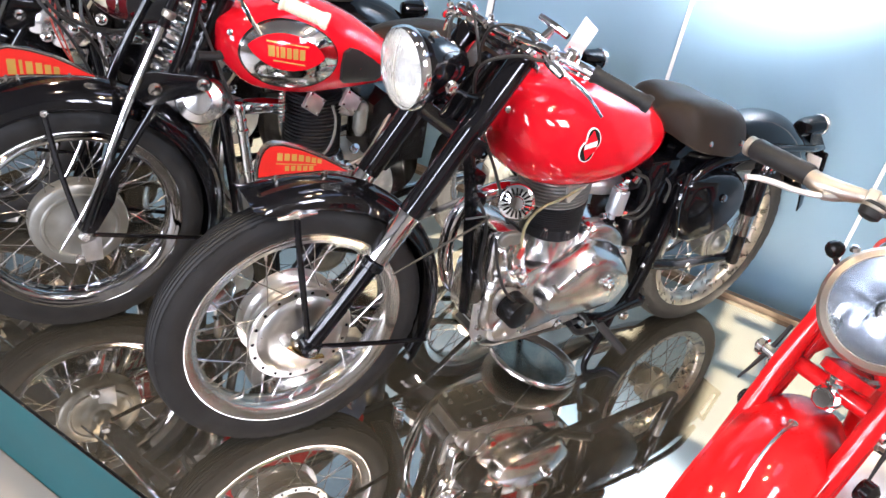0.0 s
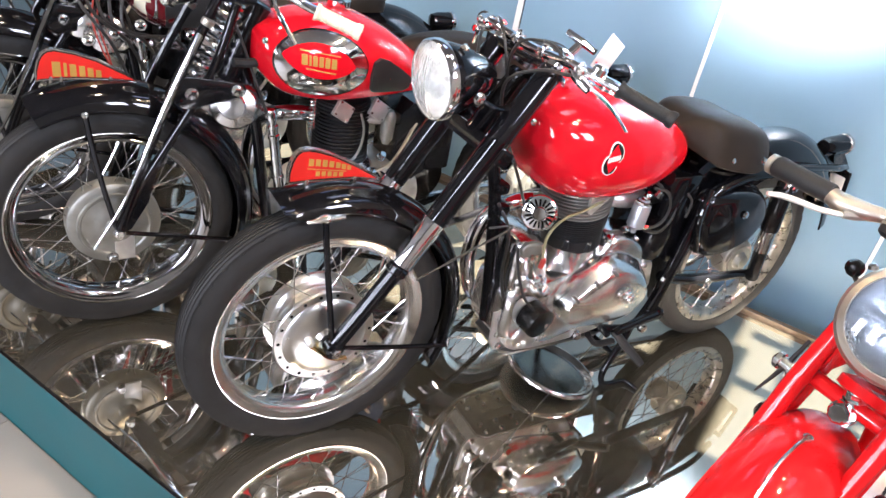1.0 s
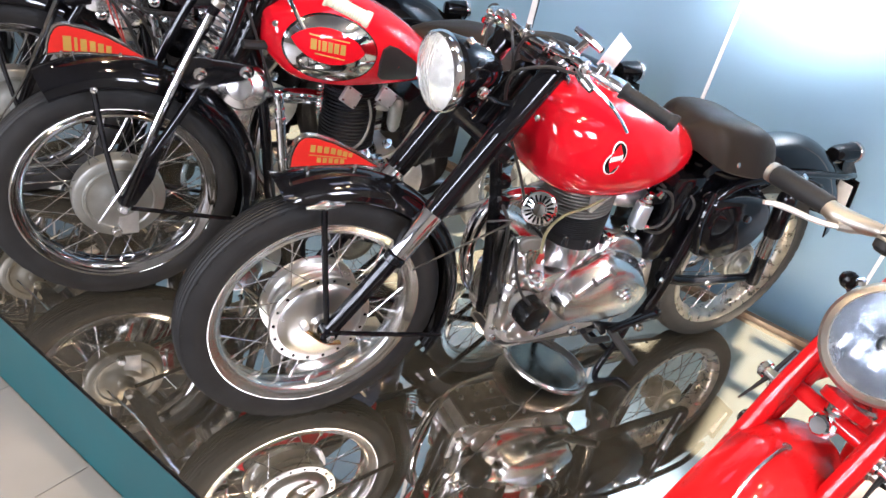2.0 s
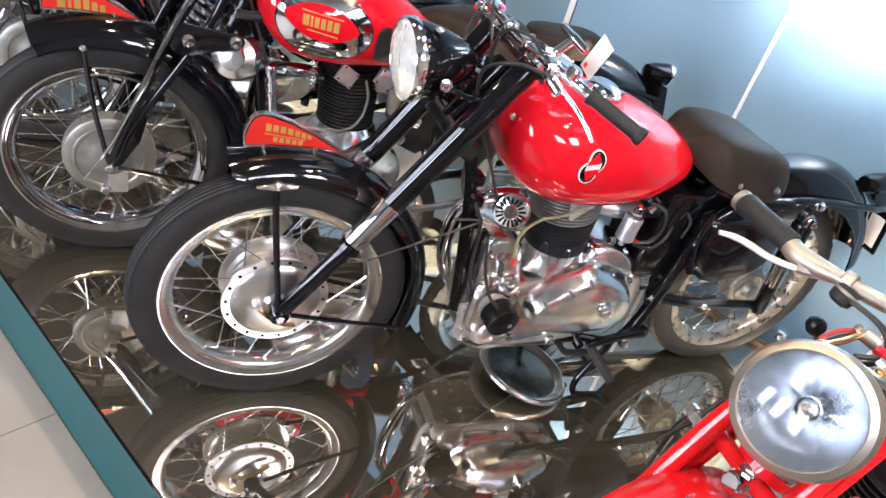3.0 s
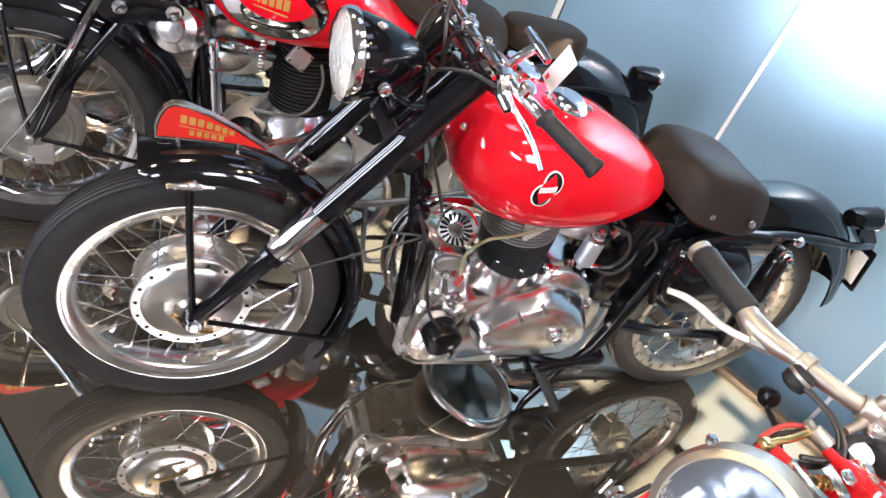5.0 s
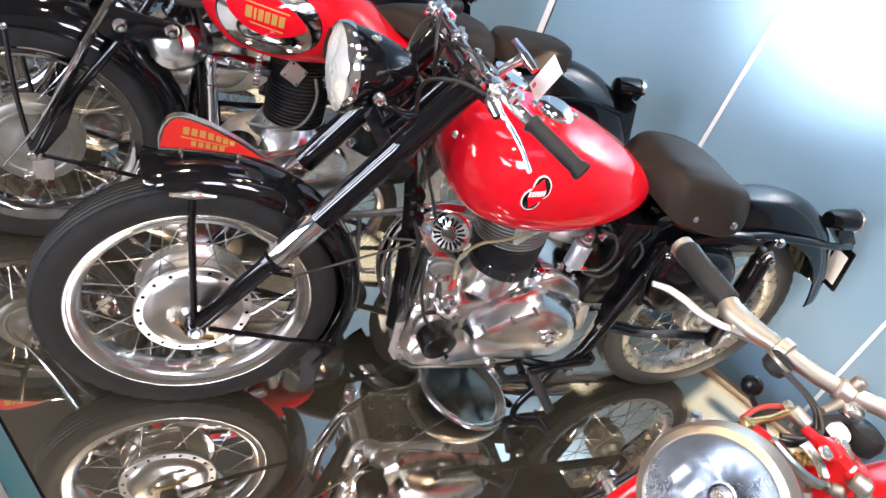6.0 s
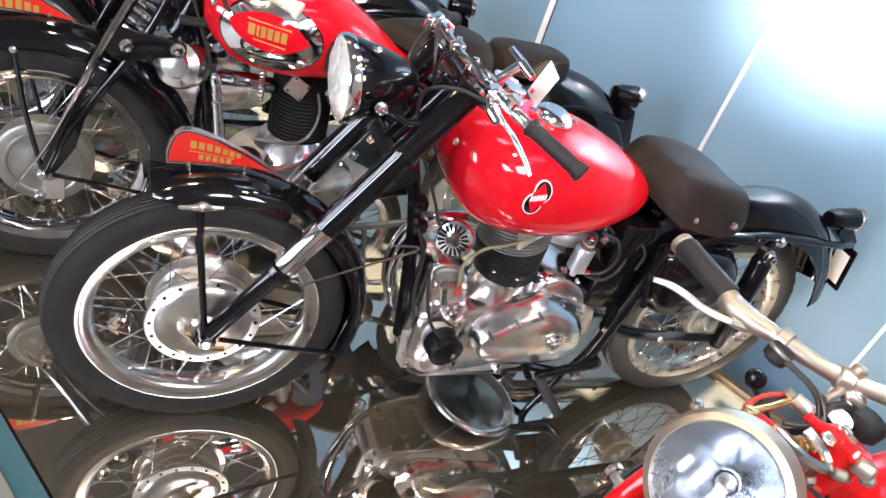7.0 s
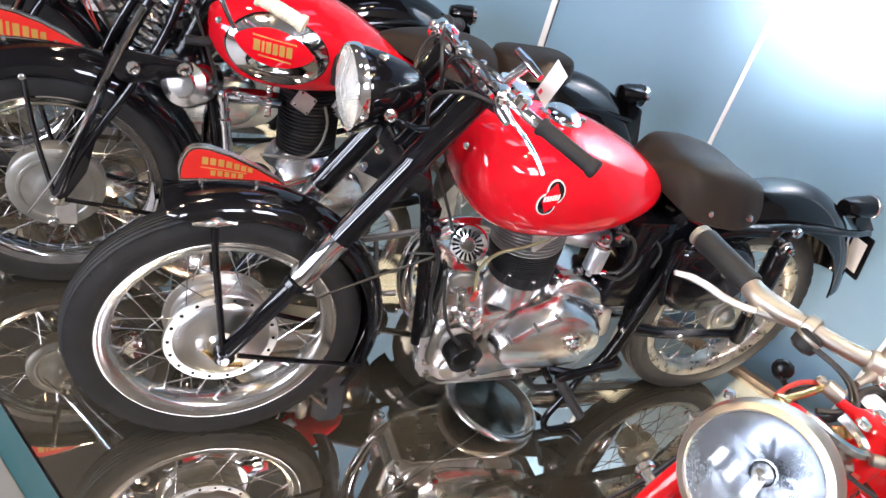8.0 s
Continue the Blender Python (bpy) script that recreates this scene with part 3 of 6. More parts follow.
def decal(tank, outline, lo, hi, inner=None):
    """A thin plate that follows the tank's flank: outline in x and z."""
    c = (sum(p[0] for p in outline) / len(outline), sum(p[1] for p in outline) / len(outline))
    bm = bmesh.new()
    levels = []
    for k, h in ((1.0, lo), (1.0, hi), (0.75, hi), (0.5, hi), (0.25, hi), (0.02, hi)):
        levels.append([tank.skin(c[0] + (a - c[0]) * k, c[1] + (b - c[1]) * k, h) for a, b in outline])
    return add_loft(bm, levels, cap=False)


def ellipse(cx, cz, rx, rz, turn=0.0, n=40):
    t = radians(turn)
    return [(cx + rx * math.cos(a) * math.cos(t) - rz * math.sin(a) * math.sin(t), cz + rx * math.cos(a) * math.sin(t) + rz * math.sin(a) * math.cos(t)) for a in (2 * math.pi * k / n for k in range(n))]


def eye_shape(cx, cz, rx, rz, turn=0.0, n=32):
    t = radians(turn)
    pts = []
    for k in range(n):
        a = 2 * math.pi * k / n
        u, v = rx * math.cos(a), rz * math.copysign(abs(math.sin(a)) ** 1.5, math.sin(a))
        pts.append((cx + u * math.cos(t) - v * math.sin(t), cz + u * math.sin(t) + v * math.cos(t)))
    return pts


def saddle(rows, thick=0.03, n=28, fall=3.6, dish=0.0):
    """A pan saddle: rows of (x, half width, crown, edge height)."""
    rings = []
    line = spline([Vector(r[1:]) for r in rows], 5)
    xs = [v.x for v in spline([Vector((r[0], 0, 0)) for r in rows], 5)]
    for x, (w, crown, edge) in zip(xs, line):
        top, low = [], []
        for k in range(n + 1):
            t = -1 + 2 * k / n
            z = crown + dish * (t * t - t ** 6) - (crown - edge) * abs(t) ** fall
            top.append(Vector((x, t * w, z)))
            low.append(Vector((x, t * w * 0.965, min(z - 0.004, z - thick * (1 - abs(t) ** 4)))))
        rings.append(top + low[::-1])
    return loft(rings)


def coil(a, b, r, wire, turns, per=12):
    a, b = Vector(a), Vector(b)
    d = (b - a).normalized()
    u = d.orthogonal().normalized()
    v = d.cross(u)
    pts = [a + (b - a) * (i / (turns * per)) + (u * math.cos(2 * math.pi * i / per) + v * math.sin(2 * math.pi * i / per)) * r for i in range(turns * per + 1)]
    return tube(pts, wire, n=6, steps=1)


def finned(at, axis, r, h, count, edge=0.0024, core=0.72):
    """A finned barrel."""
    prof = [(r * core, 0)]
    step = h / count
    for k in range(count):
        z = k * step
        prof += [(r * core, z + step * 0.5 - edge), (r * 0.98, z + step * 0.5 - edge), (r, z + step * 0.5), (r * 0.98, z + step * 0.5 + edge), (r * core, z + step * 0.5 + edge)]
    return lathe(prof + [(r * core, h)], at, axis, n=40)


def lamp(parent, at, facing, R, depth, shell_mat, ring_mat=None, label="", clear=False):
    """A headlamp: shell, ring, reflector, bulb and glass."""
    ax = Vector(facing).normalized()
    at = Vector(at)
    if clear:
        prof = [(0.004, depth), (R * 0.30, depth * 0.97), (R * 0.58, depth * 0.85), (R * 0.80, depth * 0.62), (R * 0.92, depth * 0.34), (R * 0.97, 0.0), (R * 0.95, -0.004), (R * 0.90, depth * 0.34), (R * 0.78, depth * 0.6), (R * 0.55, depth * 0.82), (0.003, depth * 0.94)]
    else:
        prof = [(0.004, depth * 1.04), (R * 0.26, depth * 1.02), (R * 0.42, depth * 0.94), (R * 0.60, depth * 0.74), (R * 0.78, depth * 0.48), (R * 0.92, depth * 0.20), (R * 0.97, 0.0), (R * 0.95, -0.004), (R * 0.89, depth * 0.20), (R * 0.75, depth * 0.48), (R * 0.56, depth * 0.74), (0.003, depth * 0.90)]
    body = part("headlamp", lathe(prof, at, -ax, n=44), shell_mat, parent, label)
    part("ring", ringed([(R * 0.97, -0.010), (R * 1.005, -0.008), (R * 1.02, 0.0), (R * 1.005, 0.011), (R * 0.965, 0.015), (R * 0.945, 0.013), (R * 0.94, 0.009), (R * 0.965, 0.003), (R * 0.955, -0.010)], at, ax, n=64), ring_mat or M_CHROME, body, "bright chrome ring")
    u = Vector((0, 1, 0)).cross(ax).normalized()
    v = ax.cross(u)
    bowl = []
    for r, h in ((0.010, -0.62), (R * 0.16, -0.60), (R * 0.3, -0.56), (R * 0.46, -0.48), (R * 0.6, -0.38), (R * 0.72, -0.26), (R * 0.82, -0.14), (R * 0.9, 0.0), (R * 0.92, 0.0)):
        ring = []
        for t in (2 * math.pi * k / 96 for k in range(96)):
            wave = 0.00032 * (math.sin(7 * t + 1) + 0.7 * math.sin(12 * t) + 0.5 * math.sin(19 * t + 2)) * min(1.0, r / (R * 0.4)) * min(1.0, abs(h) * 6) if clear else 0.0
            ring.append(at + ax * (h * depth + wave) + (u * math.cos(t) + v * math.sin(t)) * r)
        bowl.append(ring)
    part("reflector", loft(bowl, cap=False), M_SILVER if clear else M_REFLECT, body, "polished reflector bowl")
    part("bulb", lathe([(0.006, -depth * 0.6), (0.012, -depth * 0.5), (0.014, -depth * 0.3), (0.008, -depth * 0.16), (0.001, -depth * 0.12)], at, ax, n=16), M_STEEL, body)
    if clear:
        part("rim_band", ringed([(R * 0.86, 0.020), (R * 0.88, 0.024), (R * 0.98, 0.018), (R * 1.035, 0.004), (R * 1.04, -0.026), (R * 1.00, -0.028), (R * 0.98, 0.0), (R * 0.90, 0.012)], at, ax, n=64), M_NICKEL, body, "wide brushed nickel rim")
        part("bulb_cup", ringed([(0.012, -depth * 0.5), (0.014, -depth * 0.5), (0.017, -depth * 0.34), (0.0155, -depth * 0.32), (0.013, -depth * 0.4)], at, ax, n=32), M_CHROME, body)
    rings = []
    edge = R * (0.9 if clear else 0.945)
    for off in (0.0, -0.003):
        for k in range(13):
            r = edge * (k / 12 if off == 0 else 1 - k / 12)
            dome = 0.012 + 0.018 * (1 - (r / edge) ** 2) + off
            ring = []
            for t in (2 * math.pi * j / 96 for j in range(96)):
                flute = 0.0 if clear or off < 0 else 0.0011 * math.cos(v.dot(u * math.cos(t) + v * math.sin(t)) * r * 620) * min(1.0, (edge - r) / 0.01)
                ring.append(at + ax * (dome + flute) + (u * math.cos(t) + v * math.sin(t)) * max(r, 0.0005))
            rings.append(ring)
    bm = loft(rings)
    glass = part("lens", bm, M_CLEAR if clear else M_LENS, body, "clear domed lamp glass")
    glass.visible_shadow = False
    return body


def grip(parent, a, b, r=0.0165, mat=None):
    a, b = Vector(a), Vector(b)
    L = (b - a).length
    prof = [(r * 1.22, 0), (r * 1.25, 0.006), (r * 1.02, 0.012)]
    for k in range(14):
        z = 0.014 + (L - 0.03) * k / 14
        prof += [(r * 1.03, z), (r * 0.97, z + (L - 0.03) / 28)]
    prof += [(r * 1.05, L - 0.016), (r * 1.20, L - 0.012), (r * 1.22, L - 0.002), (r * 1.0, L)]
    return part("grip", lathe(prof, a, b - a, n=20), mat or M_GRIP, parent, "" if mat is None else "cream rubber grip")


def pedestal_plate(parent, xs, zs, bars, mat_bar):
    """The curved name plate that stands along the front mudguard: red field, grey rim, lettering as bars."""
    outline = list(zip(xs, zs))
    c = (sum(xs) / len(xs), sum(zs) / len(zs))
    def grow(k):
        out = []
        for i, p in enumerate(outline):
            q, r = Vector(outline[i - 1]), Vector(outline[(i + 1) % len(outline)])
            t = (r - q).normalized()
            nrm = Vector((t.y, -t.x))
            if nrm.dot(Vector(p) - Vector(c)) < 0:
                nrm = -nrm
            out.append((p[0] + nrm.x * k, p[1] + nrm.y * k))
        return out
    plate = part("name_plate", slab(grow(0.0035), -0.0065, 0.0065, side), M_STEEL, parent, "orange-red name plate with a grey metal rim")
    for s in (-1, 1):
        part("line", slab(grow(0.0002), s * 0.0066, s * 0.0070, side), M_BAKELITE, plate)
        part("field", slab(grow(-0.0026), s * 0.0071, s * 0.0079, side), M_PLATE, plate)
        for a, b, w, h, slant in bars:
            o = [(a, b), (a + w, b + slant * w), (a + w, b + h + slant * w), (a, b + h)]
            part("lettering_bar", slab(o, s * 0.0080, s * 0.0084, side), mat_bar, plate)
    return plate

# ---- the black and red sports motorcycle in the middle ----
DRILLING = finish("drilling", lathe([(0.0036, 0.0), (0.0036, 0.0008), (0.002, 0.001)], (0, 0, 0), (0, -1, 0), n=10), M_DULL)


def mirrored(pts):
    return [(p[0], -p[1], p[2]) for p in pts]


def sports_motorcycle():
    b = thing("motorcycle", pose(0, 0.03, 0, 0, 0, 3.2), "black sports motorcycle with a glossy red fuel tank", "motorcycle", "parked motorcycles")
    wheel(b, "front_wheel", 0, 0.32, alloy_hub(), M_HUB, label="wire wheel with a polished full-width hub")
    # black discs on the flange stand in for the shade in its holes
    hole = finish("spoke_hole", lathe([(0.0042, 0.0), (0.0042, 0.0012), (0.0025, 0.0014)], (0, 0, 0), (0, -1, 0), n=10), M_CAP)
    hub = [ob for ob in b.children if ob.name.startswith("front_wheel")][0]
    for k in range(18):
        a = 2 * math.pi * k / 18
        shared("spoke_hole", hole, hub, Matrix.Translation((math.cos(a) * 0.113, -0.0458, math.sin(a) * 0.113)))
    wheel(b, "rear_wheel", 1.47, 0.325, drum_hub(0.068), M_DULL, flange=0.058, half=0.040, label="wire wheel with a small alloy hub", rim=RIM_MOTTLED)

    # front mudguard, its stays and the name plate
    fg = part("front_mudguard", mudguard(0, 0.32, 0.378, 0.064, -20, 118, depth=0.046, flare=0.0, nose=5, crown=2), M_BLACK, b, "black front mudguard")
    for s in (-1, 1):
        part("stay", tube([(-0.036, s * 0.064, 0.640), (-0.030, s * 0.075, 0.56), (-0.004, s * 0.092, 0.345)], 0.0075, n=8), M_FRAME, b)
        part("stay", tube([(0.03, s * 0.090, 0.312), (0.16, s * 0.078, 0.275), (0.335, s * 0.066, 0.232)], 0.006, n=8), M_FRAME, b)
        part("clip", tube([(-0.078, s * 0.0655, 0.6425), (-0.055, s * 0.067, 0.645), (-0.036, s * 0.069, 0.649), (-0.017, s * 0.067, 0.647), (0.006, s * 0.0655, 0.6465)], [0.004, 0.006, 0.010, 0.006, 0.004], n=12), M_RIM, b, "bright mudguard clip")
        bolt(b, (-0.036, s * 0.068, 0.648), (0, s, 0), 0.007, 0.008)
    for x, z in ((-0.062, 0.700), (0.045, 0.700)):
        part("bracket", box((x, 0, z), (0.008, 0.016, 0.022), bevel=0.001), M_STEEL, b)
    bars = [(-0.062, 0.742, 0.011, 0.016, -0.1), (-0.047, 0.741, 0.011, 0.015, -0.15), (-0.032, 0.739, 0.011, 0.015, -0.15), (-0.017, 0.737, 0.011, 0.014, -0.2), (-0.002, 0.734, 0.010, 0.013, -0.2), (0.011, 0.731, 0.010, 0.012, -0.2), (0.024, 0.729, 0.009, 0.010, -0.2),
            (-0.064, 0.7345, 0.086, 0.002, -0.12),
            (-0.045, 0.718, 0.009, 0.011, -0.1), (-0.032, 0.717, 0.009, 0.011, -0.1), (-0.019, 0.716, 0.009, 0.011, -0.1), (-0.006, 0.715, 0.009, 0.010, -0.1), (0.007, 0.714, 0.009, 0.010, -0.1)]
    pedestal_plate(b, [-0.100, -0.101, -0.096, -0.088, -0.078, -0.066, -0.050, -0.012, 0.04, 0.098, 0.045, -0.02, -0.06], [0.706, 0.728, 0.750, 0.766, 0.774, 0.776, 0.774, 0.762, 0.738, 0.704, 0.7085, 0.7085, 0.708], bars, M_GOLD)

    # telescopic fork
    axle, top = Vector((0.0, 0, 0.324)), Vector((0.428, 0, 0.985))
    def leg(t, y, dx=0.0):
        p = axle.lerp(top, t)
        return Vector((p.x + dx, y, p.z))
    for s in (-1, 1):
        y = s * 0.104
        f = part("fork_leg", tube([leg(-0.01, s * 0.094), leg(0.30, y)], [0.019, 0.0205], n=18, steps=1), M_BLACK, b, "black fork slider")
        add = lathe([(0.022, 0), (0.026, 0.004), (0.026, 0.018), (0.0225, 0.022)], leg(0.285, y), top - axle, n=20)
        part("collar", add, M_BLACK, f)
        part("polished_sleeve", lathe([(0.0225, 0), (0.0262, 0.003), (0.0268, 0.012), (0.0268, 0.122), (0.0255, 0.126)], leg(0.315, y), top - axle, n=24), M_CHROME, f, "polished aluminium sleeve")
        part("upper_shroud", lathe([(0.0245, 0), (0.0268, 0.002), (0.0275, 0.03), (0.028, 0.215), (0.029, 0.219), (0.029, 0.239), (0.028, 0.243), (0.028, 0.403), (0.025, 0.412)], leg(0.473, y), top - axle, n=24), M_BLACK, f, "black enamelled shroud")
        part("cap_nut", lathe([(0.021, 0), (0.021, 0.008), (0.016, 0.012), (0.012, 0.016)], leg(1.0, y), top - axle, n=6), M_CHROME, f)
        part("axle_lug", lathe([(0.018, -0.02), (0.022, -0.016), (0.022, 0.012), (0.016, 0.018)], (0, y * 0.93, 0.322), (0, s, 0), n=20), M_BLACK, f)
        part("axle_nut", lathe([(0.012, 0), (0.012, 0.007), (0.008, 0.010)], (0, s * 0.113, 0.322), (0, s, 0), n=6), M_STEEL, f)
        part("lamp_bracket", tube([leg(0.86, s * 0.088), (0.31, s * 0.100, 0.895), (0.262, s * 0.102, 0.915)], 0.012, n=10, flat=0.5), M_BLACK, b)
        bolt(b, (0.255, s * 0.100, 0.918), (0, s, 0), 0.011, 0.012, M_CHROME, "lamp_bolt")
    part("brake_arm", tube([(-0.045, -0.070, 0.318), (0.0, -0.085, 0.286), (0.045, -0.075, 0.268)], 0.007, n=8, flat=0.5), M_BRASS, b)
    part("brake_cam", lathe([(0.010, 0), (0.010, 0.018), (0.007, 0.024)], (-0.048, -0.058, 0.330), (0, -1, 0), n=10), M_CAST, b)
    low = [(0.285, -0.125), (0.30, -0.135), (0.33, -0.13), (0.345, -0.06), (0.35, 0.0), (0.345, 0.06), (0.33, 0.13), (0.30, 0.135), (0.285, 0.125), (0.29, 0.04), (0.292, -0.04)]
    part("lower_yoke", slab(low, 0.0, 0.035, lambda a, y, h: Vector((a + 0.01 + h * 0.55, y, 0.775 + h - (a - 0.31) * 0.6)), bevel=0.005), M_FRAME, b)
    upp = [(0.40, -0.125), (0.43, -0.135), (0.455, -0.12), (0.47, -0.04), (0.47, 0.04), (0.455, 0.12), (0.43, 0.135), (0.40, 0.125), (0.41, 0.03), (0.41, -0.03)]
    part("upper_yoke", slab(upp, 0.0, 0.018, lambda a, y, h: Vector((a, y, 0.968 + h - (a - 0.42) * 0.6)), bevel=0.004), M_FRAME, b)
    part("steering_head", lathe([(0.026, 0), (0.032, 0.006), (0.030, 0.02), (0.028, 0.15), (0.032, 0.165), (0.026, 0.175)], (0.335, 0, 0.795), (0.428, 0, 0.66), n=20), M_FRAME, b)
    lamp(b, (0.208, 0, 0.922), (-1, -0.03, -0.08), 0.085, 0.140, M_BLACK, label="black headlamp with a chrome ring")
    part("lamp_switch", lathe([(0.010, 0), (0.010, 0.004), (0.005, 0.008), (0.004, 0.010)], (0.245, -0.03, 0.998), (-0.1, -0.2, 1), n=16), M_STEEL, b)

    # tank and badge
    tank = Tank([(0.443, 0.035, 0.805, 0.868), (0.453, 0.080, 0.768, 0.885), (0.478, 0.122, 0.719, 0.897), (0.522, 0.153, 0.674, 0.907), (0.585, 0.173, 0.648, 0.912), (0.68, 0.174, 0.636, 0.910), (0.78, 0.160, 0.638, 0.893), (0.87, 0.135, 0.655, 0.862), (0.95, 0.100, 0.685, 0.822), (1.00, 0.060, 0.715, 0.785), (1.015, 0.025, 0.74, 0.76)], p=2.35, belly=0.46)
    part("fuel_tank", tank.build(), M_RED, b, "glossy red fuel tank")
    cap_at, cap_up = (0.662, -0.035, 0.906), (0.06, -0.12, 1)
    cap = part("filler_cap", lathe([(0.036, -0.006), (0.038, 0.004), (0.040, 0.008), (0.0445, 0.010), (0.0455, 0.014), (0.0435, 0.018), (0.040, 0.019), (0.039, 0.023), (0.032, 0.028), (0.018, 0.031), (0.002, 0.032)], cap_at, cap_up, n=40), M_CHROME, b, "chrome rimmed filler cap")
    part("latch", box((0.708, -0.045, 0.918), (0.018, 0.016, 0.012), bevel=0.004), M_CHROME, cap)
    part("hinge", lathe([(0.006, -0.014), (0.007, -0.012), (0.007, 0.012), (0.006, 0.014)], (0.617, -0.028, 0.921), (0.1, 1, 0.1), n=12), M_CHROME, cap)
    bx, bz = 0.612, 0.795
    for dx, dz in ((0.0085, 0.0140), (-0.0085, -0.0140)):
        ring = part("badge_ring", decal(tank, ellipse(bx + dx, bz + dz, 0.0215, 0.0245, 0), 0.0008, 0.0028), M_WHITE, b)
        part("badge_field", decal(tank, ellipse(bx + dx, bz + dz, 0.0190, 0.0220, 0), 0.0030, 0.0034), M_BAKELITE, ring)
    part("badge_diamond", decal(tank, [(bx + 0.008, bz + 0.033), (bx + 0.020, bz + 0.008), (bx + 0.014, bz - 0.012), (bx - 0.008, bz - 0.033), (bx - 0.020, bz - 0.008), (bx - 0.014, bz + 0.012)], 0.0036, 0.0042), M_RED, b, "red enamel diamond")
    for k in range(6):
        x0 = bx - 0.0185 + 0.0063 * k
        z0 = bz - 0.0075 + 0.0012 * k
        part("lettering_bar", decal(tank, [(x0, z0), (x0 + 0.0044, z0 + 0.001), (x0 + 0.0050, z0 + 0.0125), (x0 + 0.0006, z0 + 0.0115)], 0.0044, 0.0050), M_WHITE, b)
    bolt(b, tank.skin(0.448, 0.845, 0.0), (-0.3, -1, 0.1), 0.007, 0.006, M_CHROME)

    # saddle
    part("saddle", saddle([(0.945, 0.030, 0.800, 0.785), (0.970, 0.048, 0.808, 0.775), (0.992, 0.080, 0.826, 0.765), (1.015, 0.125, 0.842, 0.750), (1.05, 0.150, 0.850, 0.736), (1.12, 0.158, 0.847, 0.722), (1.20, 0.155, 0.832, 0.712), (1.262, 0.136, 0.808, 0.722), (1.300, 0.104, 0.788, 0.738), (1.325, 0.052, 0.768, 0.752)], fall=5, dish=0.022), M_SEAT, b, "worn black leather pan saddle")
    for x in (1.085, 1.20):
        for s in (-1, 1):
            bolt(b, (x, s * (0.146 if x < 1.1 else 0.160), 0.752), (0, s, 0.3), 0.008, 0.008, M_CHROME, "saddle_stud")
    for s in (-1, 1):
        part("saddle_spring", coil((1.27, s * 0.09, 0.60), (1.27, s * 0.09, 0.72), 0.02, 0.004, 7), M_FRAME, b)

    # frame
    part("down_tube", tube([(0.365, 0, 0.83), (0.43, 0, 0.64), (0.468, 0, 0.44), (0.497, 0, 0.24)], 0.0165, n=14), M_FRAME, b)
    part("top_tube", tube([(0.39, 0, 0.845), (0.6, 0, 0.80), (0.95, 0, 0.72), (1.05, 0, 0.68)], 0.016, n=12), M_FRAME, b)
    part("seat_tube", tube([(1.03, 0, 0.72), (1.00, 0, 0.45), (0.98, 0, 0.2)], 0.017, n=12), M_FRAME, b)
    for s in (-1, 1):
        part("side_tube", tube([(1.347, s * 0.112, 0.684), (1.25, s * 0.112, 0.682), (1.175, s * 0.112, 0.668), (1.123, s * 0.112, 0.636), (1.093, s * 0.112, 0.590), (1.077, s * 0.112, 0.52), (1.055, s * 0.114, 0.40), (1.03, s * 0.114, 0.27), (1.005, s * 0.105, 0.185)], 0.0185, n=14), M_BLACK, b, "glossy black frame tube")
        part("cradle_tube", tube([(0.86, s * 0.06, 0.175), (0.94, s * 0.085, 0.172), (1.0, s * 0.09, 0.175), (1.08, s * 0.09, 0.23)], 0.013, n=10), M_FRAME, b)
        part("swing_arm", tube([(1.04, s * 0.10, 0.355), (1.2, s * 0.105, 0.325), (1.47, s * 0.105, 0.306)], [0.019, 0.017, 0.014], n=12), M_FRAME, b)
        part("rear_loop", tube([(1.04, s * 0.045, 0.71), (1.15, s * 0.095, 0.685), (1.30, s * 0.112, 0.688), (1.43, s * 0.112, 0.695), (1.68, s * 0.10, 0.672), (1.83, s * 0.06, 0.645)], 0.0115, n=10), M_FRAME, b)
        sh = part("shock_absorber", lathe([(0.018, 0), (0.021, 0.01), (0.021, 0.185), (0.027, 0.19), (0.029, 0.20), (0.029, 0.325), (0.024, 0.34), (0.015, 0.348)], (1.472, s * 0.118, 0.292), (-0.042, 0, 0.35), n=18), M_FRAME, b)
        part("chrome_sleeve", lathe([(0.0215, 0), (0.0245, 0.003), (0.0245, 0.082), (0.0215, 0.085)], (1.4590, s * 0.118, 0.400), (-0.042, 0, 0.35), n=18), M_CHROME, sh)
        bolt(b, (1.447, s * 0.120, 0.686), (0, s, 0), 0.012, 0.014, M_CHROME)
        eye = part("shock_eye", lathe([(0.017, -0.02), (0.020, -0.016), (0.020, 0.010), (0.014, 0.013), (0.014, 0.017)], (1.431, s * 0.118, 0.640), (0, s, 0), n=20), M_STEEL, b, "bright upper shock eye")
        part("washer", lathe([(0.016, 0.017), (0.016, 0.020), (0.012, 0.021)], (1.431, s * 0.118, 0.640), (0, s, 0), n=20), M_CHROME, eye)
        part("nut", lathe([(0.011, 0.021), (0.011, 0.031), (0.007, 0.033), (0.005, 0.040)], (1.431, s * 0.118, 0.640), (0, s, 0), n=6), M_CHROME, eye)
        part("eye_link", tube([(1.431, s * 0.105, 0.640), (1.440, s * 0.108, 0.668), (1.447, s * 0.112, 0.690)], [0.014, 0.011, 0.012], n=10), M_FRAME, b)
        bolt(b, (1.47, s * 0.115, 0.308), (0, s, 0), 0.012, 0.016)
        bolt(b, (1.04, s * 0.115, 0.355), (0, s, 0), 0.014, 0.010)
